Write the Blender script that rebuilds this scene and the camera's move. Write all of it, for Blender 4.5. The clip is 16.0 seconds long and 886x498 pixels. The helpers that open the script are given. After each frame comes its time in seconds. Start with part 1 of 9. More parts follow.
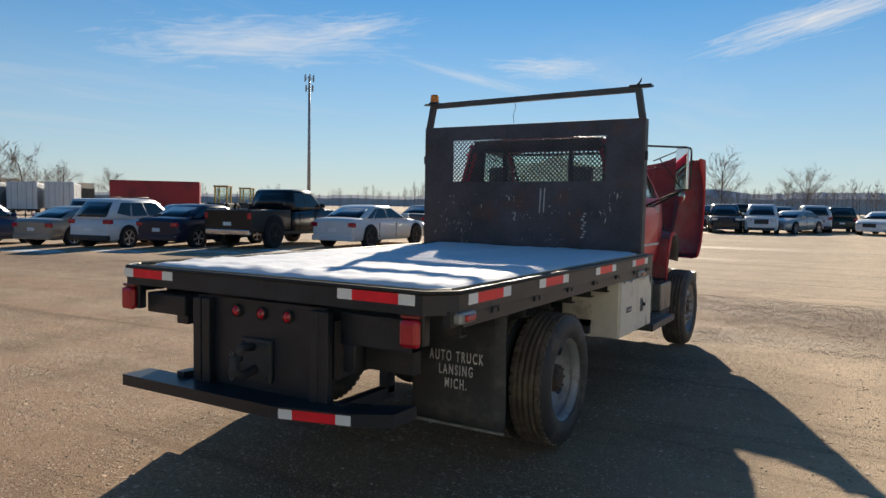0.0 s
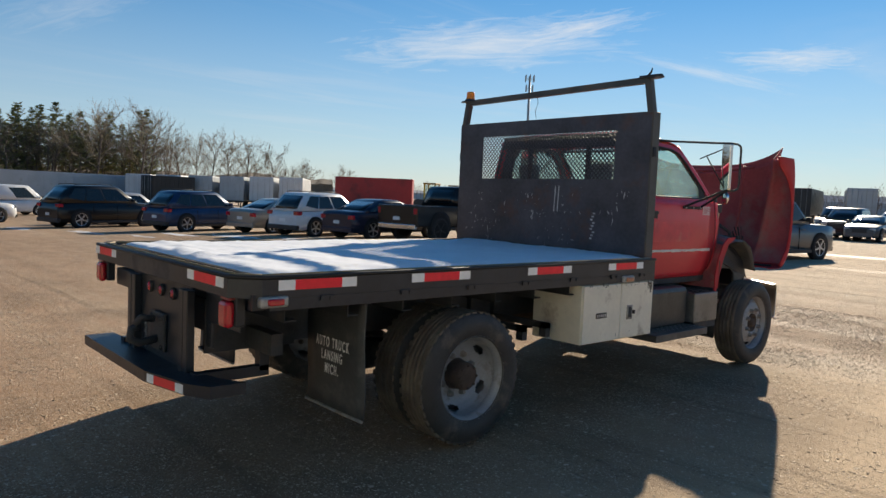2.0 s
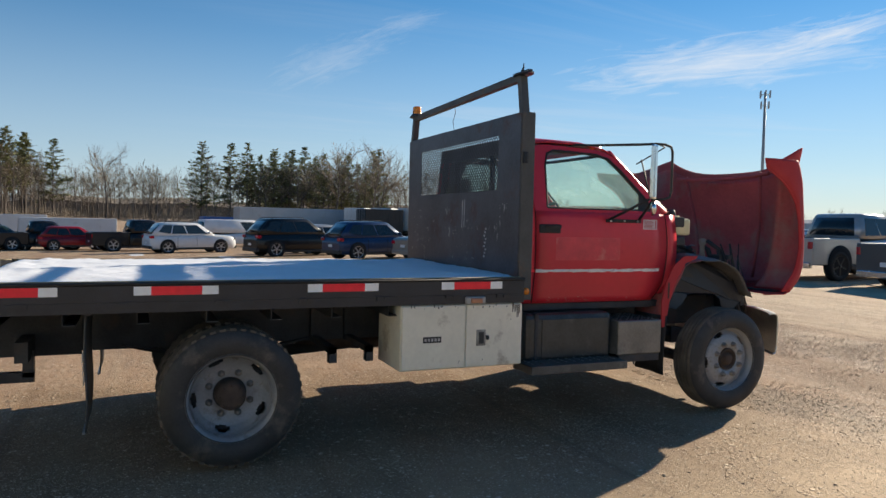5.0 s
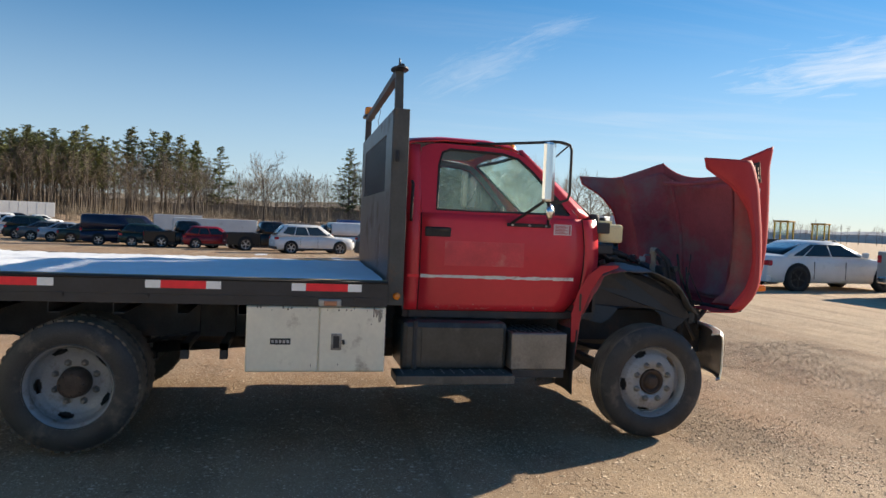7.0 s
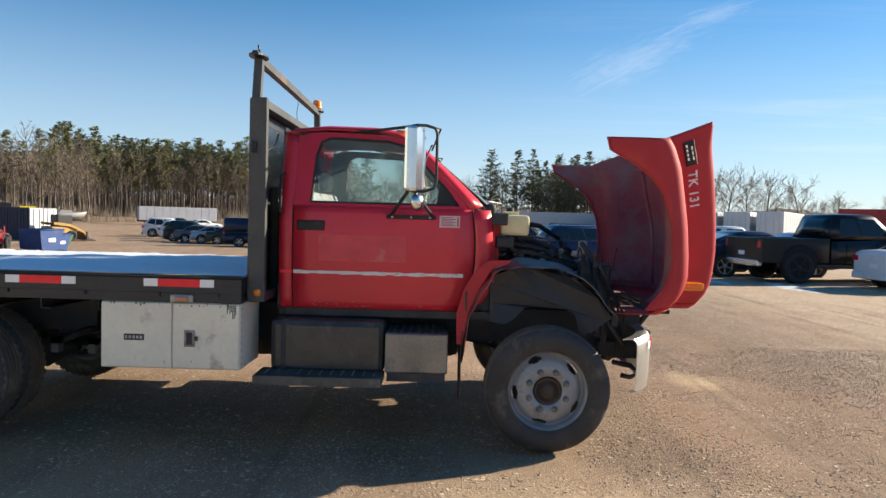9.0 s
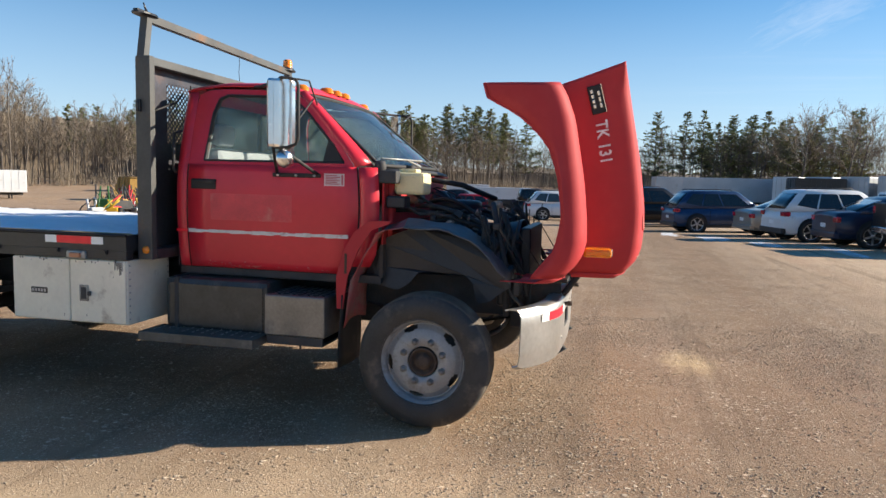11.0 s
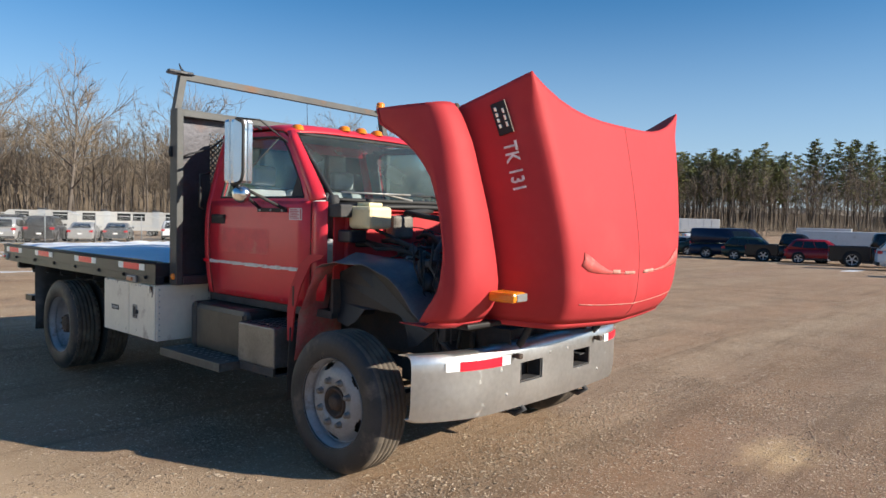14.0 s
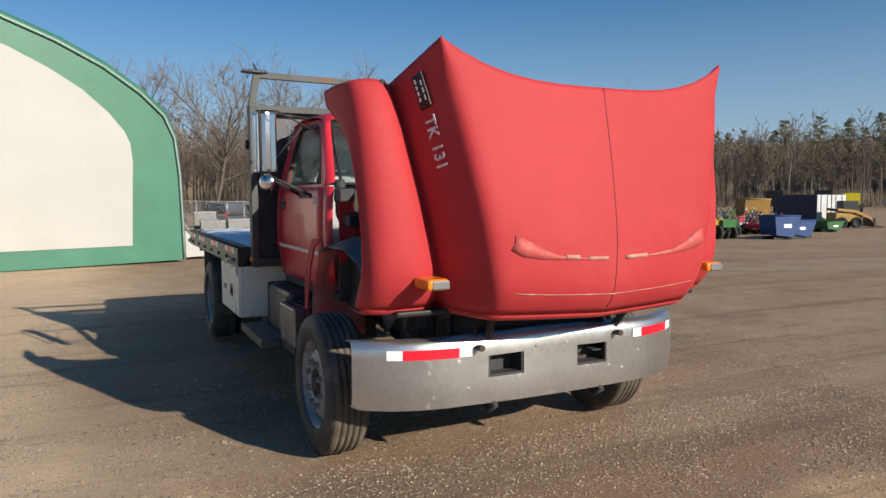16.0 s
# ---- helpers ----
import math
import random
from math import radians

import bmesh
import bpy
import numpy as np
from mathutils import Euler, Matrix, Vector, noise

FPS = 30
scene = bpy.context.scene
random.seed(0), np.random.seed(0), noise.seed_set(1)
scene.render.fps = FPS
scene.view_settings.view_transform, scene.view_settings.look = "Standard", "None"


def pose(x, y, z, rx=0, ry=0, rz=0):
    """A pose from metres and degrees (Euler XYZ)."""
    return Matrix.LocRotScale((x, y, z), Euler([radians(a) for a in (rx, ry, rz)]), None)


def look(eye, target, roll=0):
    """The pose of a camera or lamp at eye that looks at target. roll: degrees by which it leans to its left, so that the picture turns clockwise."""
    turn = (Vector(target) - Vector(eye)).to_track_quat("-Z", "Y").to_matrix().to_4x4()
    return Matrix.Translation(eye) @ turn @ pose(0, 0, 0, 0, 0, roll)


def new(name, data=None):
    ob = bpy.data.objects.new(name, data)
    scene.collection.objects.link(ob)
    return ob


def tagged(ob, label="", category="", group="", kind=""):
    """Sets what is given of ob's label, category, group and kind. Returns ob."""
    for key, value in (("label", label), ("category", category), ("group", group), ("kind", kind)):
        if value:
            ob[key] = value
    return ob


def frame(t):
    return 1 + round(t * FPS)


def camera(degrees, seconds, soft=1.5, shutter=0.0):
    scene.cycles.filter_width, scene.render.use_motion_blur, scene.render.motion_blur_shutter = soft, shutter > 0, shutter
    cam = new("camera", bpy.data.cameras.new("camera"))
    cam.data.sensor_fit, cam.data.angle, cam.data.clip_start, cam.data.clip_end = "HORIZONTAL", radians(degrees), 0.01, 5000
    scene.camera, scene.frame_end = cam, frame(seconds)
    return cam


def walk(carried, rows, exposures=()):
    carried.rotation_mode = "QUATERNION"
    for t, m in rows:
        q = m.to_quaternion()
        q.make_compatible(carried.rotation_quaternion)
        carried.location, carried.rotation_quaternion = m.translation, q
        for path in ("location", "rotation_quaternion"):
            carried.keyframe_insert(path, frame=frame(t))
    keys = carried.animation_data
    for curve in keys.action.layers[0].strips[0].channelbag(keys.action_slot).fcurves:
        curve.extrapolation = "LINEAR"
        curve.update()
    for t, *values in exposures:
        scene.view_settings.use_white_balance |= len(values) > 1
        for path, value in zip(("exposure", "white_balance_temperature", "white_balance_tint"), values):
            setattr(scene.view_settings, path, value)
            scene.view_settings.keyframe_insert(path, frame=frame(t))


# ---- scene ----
cam = camera(64.4, 16.0)
METRES, EYE, TILT, LEAN, TURN = 14.851, 1.5, 0.0, 0.0, 30.6
ROWS = [
    (0.0, 0.0, 0.0, 0.0, 0.06, -3.49, -1.01),
    (0.5, 0.0327, -0.0047, 0.0026, 3.88, -4.29, -2.28),
    (1.0, 0.0633, 0.0028, 0.0012, 8.87, -4.62, -2.77),
    (1.5, 0.0965, 0.0082, 0.0003, 14.04, -3.39, -3.66),
    (2.0, 0.1274, 0.0154, 0.0015, 17.76, -4.05, -2.38),
    (2.5, 0.1558, 0.0309, 0.0017, 20.2, -3.69, -3.66),
    (3.0, 0.1873, 0.0429, 0.0007, 24.16, -4.42, -3.25),
    (5.5, 0.3091, 0.1397, -0.0, 38.36, -2.54, -1.77),
    (6.0, 0.3328, 0.1609, 0.0022, 41.18, -3.46, -2.22),
    (6.5, 0.3505, 0.1881, 0.002, 44.89, -2.42, -2.18),
    (7.0, 0.3721, 0.2142, 0.0016, 47.7, -2.05, -2.41),
    (7.5, 0.3913, 0.2417, 0.0026, 49.94, -2.48, -0.04),
    (8.0, 0.401, 0.2737, 0.0031, 53.0, -2.54, -0.6),
    (8.5, 0.4175, 0.3021, 0.0031, 57.03, -2.04, -2.37),
    (9.0, 0.4292, 0.3304, 0.0022, 59.64, -2.44, -1.6),
    (9.5, 0.4366, 0.3622, 0.003, 61.41, -2.96, -2.31),
    (12.0, 0.4687, 0.5071, 0.0004, 83.15, -4.14, -0.68),
    (12.5, 0.4684, 0.5349, 0.0003, 87.95, -2.77, -1.09),
    (13.0, 0.467, 0.5642, 0.002, 91.96, -4.1, -0.44),
    (13.5, 0.4562, 0.5931, 0.0015, 95.4, -3.61, -2.43),
    (14.0, 0.4481, 0.6219, 0.001, 100.92, -2.57, -1.31),
    (14.5, 0.4381, 0.6495, 0.0022, 107.9, -3.25, -0.76),
    (15.0, 0.4209, 0.6755, 0.0024, 111.95, -3.07, -1.15),
    (15.5, 0.4067, 0.7036, 0.0021, 117.84, -4.35, -1.01),
    (16.0, 0.3907, 0.7262, 0.002, 123.38, -4.26, 0.33),
]
walk(cam, [(t, pose(0, 0, EYE, TILT, LEAN, TURN) @ pose(METRES * x, METRES * y, METRES * z, 90 + pitch, roll, yaw)) for t, x, y, z, yaw, pitch, roll in ROWS],
     exposures=[(0.0, 0.38, 6800, 10), (1.5, 0.48, 7000, 10), (5.5, 0.64, 6850, 10), (9.5, 0.96, 6750, 10), (12.0, 0.92, 6450, 10), (13.0, 0.82, 6350, 10), (14.5, 0.60, 6300, 10), (16.0, 0.22, 6350, 10)])

# ---- sky and sun: low winter sun, thin high cloud ----
SUN_AZ, SUN_EL = -22.1, 23.3
world = bpy.data.worlds.new("sky")
scene.world = world
world.use_nodes = True
wn, wl = world.node_tree.nodes, world.node_tree.links
wn.clear()
w_out = wn.new("ShaderNodeOutputWorld")
w_bg = wn.new("ShaderNodeBackground")
w_bg.inputs["Strength"].default_value = 0.071
w_sky = wn.new("ShaderNodeTexSky")
w_sky.sky_type = "NISHITA"
w_sky.sun_disc = False
w_sky.sun_elevation, w_sky.sun_rotation = radians(SUN_EL), radians(SUN_AZ)
w_sky.altitude, w_sky.air_density, w_sky.dust_density, w_sky.ozone_density = 200, 1.0, 0.0, 3.3
w_tc = wn.new("ShaderNodeTexCoord")
w_sep = wn.new("ShaderNodeSeparateXYZ")
wl.new(w_tc.outputs["Generated"], w_sep.inputs[0])
w_div = wn.new("ShaderNodeMath"); w_div.operation = "MAXIMUM"; w_div.inputs[1].default_value = 0.06
wl.new(w_sep.outputs["Z"], w_div.inputs[0])
w_pl = wn.new("ShaderNodeVectorMath"); w_pl.operation = "DIVIDE"
w_cmb = wn.new("ShaderNodeCombineXYZ")
for k in range(3):
    wl.new(w_div.outputs[0], w_cmb.inputs[k])
wl.new(w_tc.outputs["Generated"], w_pl.inputs[0]); wl.new(w_cmb.outputs[0], w_pl.inputs[1])
w_map = wn.new("ShaderNodeMapping"); w_map.inputs["Rotation"].default_value = (0, 0, radians(40)); w_map.inputs["Scale"].default_value = (0.75, 0.22, 1); w_map.inputs["Location"].default_value = (2.3, 0.6, 0)
wl.new(w_pl.outputs[0], w_map.inputs["Vector"])
w_n = wn.new("ShaderNodeTexNoise"); w_n.inputs["Scale"].default_value = 1.1; w_n.inputs["Detail"].default_value = 7; w_n.inputs["Roughness"].default_value = 0.62; w_n.inputs["Distortion"].default_value = 0.9
wl.new(w_map.outputs[0], w_n.inputs["Vector"])
w_r = wn.new("ShaderNodeMapRange"); w_r.interpolation_type = "SMOOTHSTEP"
w_r.inputs["From Min"].default_value, w_r.inputs["From Max"].default_value = 0.47, 0.76
w_r.inputs["To Min"].default_value, w_r.inputs["To Max"].default_value = 0.0, 0.16
wl.new(w_n.outputs["Fac"], w_r.inputs["Value"])
w_mix = wn.new("ShaderNodeMixRGB"); w_mix.inputs["Color2"].default_value = (7.5, 7.7, 8.2, 1)
w_dot = wn.new("ShaderNodeVectorMath"); w_dot.operation = "DOT_PRODUCT"; w_dot.inputs[1].default_value = (-0.26, 0.966, 0.0)
wl.new(w_tc.outputs["Generated"], w_dot.inputs[0])
w_sec = wn.new("ShaderNodeMapRange"); w_sec.interpolation_type = "SMOOTHSTEP"
w_sec.inputs["From Min"].default_value, w_sec.inputs["From Max"].default_value = 0.15, 0.70
wl.new(w_dot.outputs["Value"], w_sec.inputs["Value"])
w_sat = wn.new("ShaderNodeHueSaturation"); w_sat.inputs["Saturation"].default_value = 1.29; w_sat.inputs["Hue"].default_value = 0.499; w_sat.inputs["Value"].default_value = 1.07
wl.new(w_sky.outputs[0], w_sat.inputs["Color"])
w_mul = wn.new("ShaderNodeMath"); w_mul.operation = "MULTIPLY"
wl.new(w_r.outputs[0], w_mul.inputs[0]); wl.new(w_sec.outputs[0], w_mul.inputs[1])
w_hz = wn.new("ShaderNodeMapRange"); w_hz.interpolation_type = "SMOOTHSTEP"      # pale haze low over the horizon
w_hz.inputs["From Min"].default_value, w_hz.inputs["From Max"].default_value, w_hz.inputs["To Min"].default_value, w_hz.inputs["To Max"].default_value = 0.0, 0.33, 0.62, 0.0
wl.new(w_sep.outputs["Z"], w_hz.inputs["Value"])
w_low = wn.new("ShaderNodeMixRGB"); w_low.inputs["Color2"].default_value = (4.3, 5.5, 7.3, 1)
wl.new(w_hz.outputs[0], w_low.inputs["Fac"]); wl.new(w_sat.outputs[0], w_low.inputs["Color1"])
wl.new(w_mul.outputs[0], w_mix.inputs["Fac"]); wl.new(w_low.outputs[0], w_mix.inputs["Color1"])


def w_math(op, a, b=None, clamp=False):
    x = wn.new("ShaderNodeMath"); x.operation = op; x.use_clamp = clamp
    for i, v in enumerate((a, b)):
        if v is None:
            continue
        if isinstance(v, (int, float)):
            x.inputs[i].default_value = v
        else:
            wl.new(v, x.inputs[i])
    return x.outputs[0]


def w_along(axis):
    x = wn.new("ShaderNodeVectorMath"); x.operation = "DOT_PRODUCT"; x.inputs[1].default_value = axis
    wl.new(w_tc.outputs["Generated"], x.inputs[0])
    return x.outputs["Value"]


def wisp(base, yaw, el, wide, high, lean, dense, seed):
    """A feathered streak of high cloud: its compass place, half sizes in degrees, tilt and density."""
    c = Matrix.Rotation(radians(yaw), 3, "Z") @ Matrix.Rotation(radians(el), 3, "X")
    right, up, ahead = c @ Vector((1, 0, 0)), c @ Vector((0, 0, 1)), c @ Vector((0, 1, 0))
    e = radians(lean)
    u = w_along(right * math.cos(e) + up * math.sin(e))
    v = w_along(up * math.cos(e) - right * math.sin(e))
    uu, vv = w_math("DIVIDE", u, radians(wide)), w_math("DIVIDE", v, radians(high))
    xyz = wn.new("ShaderNodeCombineXYZ")
    wl.new(w_math("MULTIPLY", uu, .9), xyz.inputs[0]); wl.new(w_math("MULTIPLY", vv, 1.3), xyz.inputs[1]); xyz.inputs[2].default_value = seed
    nz = wn.new("ShaderNodeTexNoise")
    nz.inputs["Scale"].default_value, nz.inputs["Detail"].default_value, nz.inputs["Roughness"].default_value, nz.inputs["Distortion"].default_value = 2.1, 8, .66, 1.1
    wl.new(xyz.outputs[0], nz.inputs["Vector"])
    r = w_math("SQRT", w_math("ADD", w_math("MULTIPLY", uu, uu), w_math("MULTIPLY", vv, vv)))
    body = w_math("SUBTRACT", w_math("ADD", 0.52, w_math("MULTIPLY", w_math("SUBTRACT", 1.0, r), .42)), w_math("SUBTRACT", 1.0, nz.outputs["Fac"]))
    f = w_math("MULTIPLY", w_math("MULTIPLY", body, 1.9, True), dense)
    f = w_math("MULTIPLY", f, w_math("GREATER_THAN", w_along(ahead), .2))
    x = wn.new("ShaderNodeMixRGB"); x.inputs["Color2"].default_value = (8.6, 8.7, 8.9, 1)
    wl.new(f, x.inputs["Fac"]); wl.new(base, x.inputs["Color1"])
    return x.outputs[0]


w_col = w_mix.outputs[0]
for w_spec in ((45.5, 12.3, 10.5, 2.0, 4, .62, 1.0), (38.0, 13.6, 5.0, 1.0, 12, .55, 8.0), (22.5, 11.0, 4.6, .9, -2, .60, 2.0), (28.5, 10.2, 5.5, .45, -14, .45, 3.0), (3.0, 13.6, 8.5, 1.1, 14, .85, 4.0), (-3.0, 16.5, 6.0, 1.0, 20, .6, 9.0), (75.5, 12.6, 5.0, 1.5, 22, .20, 5.0), (70.0, 15.5, 3.0, .7, 15, .16, 6.0), (40.0, 22.0, 12.0, 2.2, 6, .40, 7.0)):
    w_col = wisp(w_col, *w_spec)
wl.new(w_col, w_bg.inputs["Color"]); wl.new(w_bg.outputs[0], w_out.inputs["Surface"])

sun = new("sun", bpy.data.lights.new("sun", "SUN"))
sun.data.energy, sun.data.angle, sun.data.color = 5.0, radians(0.53), (1.0, 0.90, 0.74)
SUN_DIR = Vector((math.sin(radians(SUN_AZ)) * math.cos(radians(SUN_EL)), math.cos(radians(SUN_AZ)) * math.cos(radians(SUN_EL)), math.sin(radians(SUN_EL))))
sun.matrix_world = look(SUN_DIR * 60, (0, 0, 0))


# ---- materials ----
def mat(name, col, rough=0.6, metal=0.0, var=0.12, scale=6.0, bump=0.0, bscale=60.0, dirt=None, dirt_amt=0.0, dirt_scale=3.0, coat=0.0, random_tint=0.0, stretch=(1, 1, 1), spec=0.5, emit=0.0, detail=6.0):
    """A node material with colour variation at two scales, wear and fine relief."""
    m = bpy.data.materials.new(name)
    m.use_nodes = True
    n, l = m.node_tree.nodes, m.node_tree.links
    b = n["Principled BSDF"]
    b.inputs["Roughness"].default_value, b.inputs["Metallic"].default_value = rough, metal
    b.inputs["Specular IOR Level"].default_value = spec
    b.inputs["Coat Weight"].default_value = coat
    b.inputs["Coat Roughness"].default_value = 0.12
    tc = n.new("ShaderNodeTexCoord")
    mp = n.new("ShaderNodeMapping"); mp.inputs["Scale"].default_value = stretch
    l.new(tc.outputs["Object"], mp.inputs["Vector"])
    n1 = n.new("ShaderNodeTexNoise"); n1.inputs["Scale"].default_value = scale; n1.inputs["Detail"].default_value = detail
    n2 = n.new("ShaderNodeTexNoise"); n2.inputs["Scale"].default_value = scale * 11; n2.inputs["Detail"].default_value = 4
    l.new(mp.outputs[0], n1.inputs["Vector"]); l.new(mp.outputs[0], n2.inputs["Vector"])
    add = n.new("ShaderNodeMath"); add.operation = "MULTIPLY_ADD"; add.inputs[1].default_value = 0.45
    l.new(n2.outputs["Fac"], add.inputs[0]); l.new(n1.outputs["Fac"], add.inputs[2])
    rg = n.new("ShaderNodeMapRange"); rg.inputs["From Min"].default_value, rg.inputs["From Max"].default_value = 0.45, 1.0
    l.new(add.outputs[0], rg.inputs["Value"])
    mx = n.new("ShaderNodeMixRGB")
    mx.inputs["Color1"].default_value = (*[c * (1 - var) for c in col], 1)
    mx.inputs["Color2"].default_value = (*[min(1, c * (1 + var)) for c in col], 1)
    l.new(rg.outputs[0], mx.inputs["Fac"])
    out = mx.outputs[0]
    if random_tint:
        oi = n.new("ShaderNodeObjectInfo")
        hv = n.new("ShaderNodeHueSaturation")
        rv = n.new("ShaderNodeMapRange"); rv.inputs["To Min"].default_value, rv.inputs["To Max"].default_value = 1 - random_tint, 1 + random_tint
        l.new(oi.outputs["Random"], rv.inputs["Value"]); l.new(rv.outputs[0], hv.inputs["Value"]); l.new(out, hv.inputs["Color"])
        out = hv.outputs[0]
    if dirt:
        dn = n.new("ShaderNodeTexNoise"); dn.inputs["Scale"].default_value = dirt_scale; dn.inputs["Detail"].default_value = 9; dn.inputs["Roughness"].default_value = 0.65
        l.new(mp.outputs[0], dn.inputs["Vector"])
        dr = n.new("ShaderNodeMapRange"); dr.inputs["From Min"].default_value = 0.66 - 0.3 * dirt_amt; dr.inputs["From Max"].default_value = 0.80 - 0.22 * dirt_amt
        l.new(dn.outputs["Fac"], dr.inputs["Value"])
        dm = n.new("ShaderNodeMixRGB"); dm.inputs["Color2"].default_value = (*dirt, 1)
        l.new(dr.outputs[0], dm.inputs["Fac"]); l.new(out, dm.inputs["Color1"])
        out = dm.outputs[0]
        rr = n.new("ShaderNodeMapRange"); rr.inputs["To Min"].default_value, rr.inputs["To Max"].default_value = rough, max(rough, 0.75)
        l.new(dr.outputs[0], rr.inputs["Value"]); l.new(rr.outputs[0], b.inputs["Roughness"])
        if metal:
            mr = n.new("ShaderNodeMapRange"); mr.inputs["To Min"].default_value, mr.inputs["To Max"].default_value = metal, 0.1
            l.new(dr.outputs[0], mr.inputs["Value"]); l.new(mr.outputs[0], b.inputs["Metallic"])
    l.new(out, b.inputs["Base Color"])
    if bump:
        bn = n.new("ShaderNodeTexNoise"); bn.inputs["Scale"].default_value = bscale; bn.inputs["Detail"].default_value = 5
        l.new(mp.outputs[0], bn.inputs["Vector"])
        bp = n.new("ShaderNodeBump"); bp.inputs["Strength"].default_value = bump; bp.inputs["Distance"].default_value = 0.01
        l.new(bn.outputs["Fac"], bp.inputs["Height"]); l.new(bp.outputs[0], b.inputs["Normal"])
    if emit:
        l.new(out, b.inputs["Emission Color"]); b.inputs["Emission Strength"].default_value = emit
    return m


def glass(name, tint=(0.75, 0.85, 0.85), ior=1.5, haze=0.0):
    """A thin pane: clear with a Fresnel gloss, a little dust."""
    m = bpy.data.materials.new(name)
    m.use_nodes = True
    n, l = m.node_tree.nodes, m.node_tree.links
    n.clear()
    out = n.new("ShaderNodeOutputMaterial")
    tr = n.new("ShaderNodeBsdfTransparent"); tr.inputs["Color"].default_value = (*tint, 1)
    gl = n.new("ShaderNodeBsdfGlossy"); gl.inputs["Roughness"].default_value = 0.02
    d1 = n.new("ShaderNodeBsdfDiffuse"); d1.inputs["Color"].default_value = (0.55, 0.57, 0.55, 1)
    d2 = n.new("ShaderNodeBsdfTranslucent"); d2.inputs["Color"].default_value = (0.62, 0.88, 0.84, 1)
    df = n.new("ShaderNodeMixShader"); df.inputs["Fac"].default_value = 0.86
    l.new(d1.outputs[0], df.inputs[1]); l.new(d2.outputs[0], df.inputs[2])
    lw = n.new("ShaderNodeLayerWeight"); lw.inputs["Blend"].default_value = .5
    pw = n.new("ShaderNodeMath"); pw.operation = "POWER"; pw.inputs[1].default_value = 5.0
    fr = n.new("ShaderNodeMath"); fr.operation = "MULTIPLY_ADD"; fr.inputs[1].default_value, fr.inputs[2].default_value = .92, ((ior - 1) / (ior + 1)) ** 2
    l.new(lw.outputs["Facing"], pw.inputs[0]); l.new(pw.outputs[0], fr.inputs[0])
    a, h = n.new("ShaderNodeMixShader"), n.new("ShaderNodeMixShader")
    tc = n.new("ShaderNodeTexCoord"); nz = n.new("ShaderNodeTexNoise"); nz.inputs["Scale"].default_value = 4; nz.inputs["Detail"].default_value = 8
    l.new(tc.outputs["Object"], nz.inputs["Vector"])
    k = n.new("ShaderNodeMath"); k.operation = "MULTIPLY"; k.inputs[1].default_value = haze
    l.new(nz.outputs["Fac"], k.inputs[0]); l.new(k.outputs[0], h.inputs["Fac"])
    l.new(tr.outputs[0], h.inputs[1]); l.new(df.outputs[0], h.inputs[2])
    l.new(fr.outputs[0], a.inputs["Fac"]); l.new(h.outputs[0], a.inputs[1]); l.new(gl.outputs[0], a.inputs[2])
    l.new(a.outputs[0], out.inputs["Surface"])
    return m


DUST = (0.24, 0.18, 0.13)
RED = mat("faded_red_paint", (0.455, 0.038, 0.044), 0.66, 0, 0.09, 1.3, 0.05, 30, (0.50, 0.060, 0.062), 0.42, 1.1, coat=0.0, spec=0.28)
RED_IN = mat("dusty_red_underside", (0.36, 0.075, 0.085), 0.75, 0, 0.25, 3, 0.12, 40, (0.28, 0.17, 0.165), 0.55, 2.2)
RED_CAB = mat("red_cab_paint", (0.62, 0.030, 0.050), 0.34, 0, 0.08, 2, 0.03, 30, (0.46, 0.02, 0.035), 0.25, 3, coat=0.22, spec=0.35)
PRIMER = mat("worn_primer_patch", (0.46, 0.19, 0.15), 0.7, 0, 0.2, 8, 0.1, 60, (0.55, 0.40, 0.34), 0.6, 12)
BLACK = mat("chipped_black_paint", (0.017, 0.020, 0.027), 0.42, 0, 0.4, 5, 0.12, 45, (0.050, 0.049, 0.052), 0.28, 3.5)
BLACK_CLEAN = mat("satin_black_steel", (0.012, 0.012, 0.013), 0.55, 0, 0.3, 6, 0.06, 60)
UNDER = mat("grimy_chassis_steel", (0.040, 0.041, 0.044), 0.7, 0, 0.4, 6, 0.25, 40, (0.085, 0.062, 0.050), 0.42, 4)
HEADB = mat("weathered_headboard_steel", (0.066, 0.064, 0.076), 0.38, 0.3, 0.40, 3, 0.14, 50, (0.115, 0.050, 0.030), 0.42, 2.2)
HEADF = mat("grey_headboard_frame", (0.075, 0.077, 0.076), 0.6, 0.1, 0.25, 5, 0.1, 50, (0.17, 0.10, 0.06), 0.3, 4)
CHIP = mat("bare_scraped_steel", (0.42, 0.41, 0.40), 0.6, 0.1, 0.45, 25)
CREAM = mat("cream_white_box_paint", (0.78, 0.73, 0.61), 0.5, 0, 0.10, 3, 0.05, 40, (0.36, 0.28, 0.20), 0.22, 4)
TYRE = mat("worn_tyre_rubber", (0.034, 0.033, 0.033), 0.62, 0, 0.35, 7, 0.22, 70, (0.15, 0.125, 0.10), 0.36, 4.5)
TREAD = mat("dusty_tyre_tread", (0.105, 0.086, 0.068), 0.85, 0, 0.35, 9, 0.3, 60, (0.19, 0.155, 0.115), 0.50, 6)
RIM = mat("grey_steel_rim", (0.30, 0.31, 0.325), 0.5, 0.3, 0.2, 7, 0.08, 50, (0.13, 0.095, 0.07), 0.45, 7)
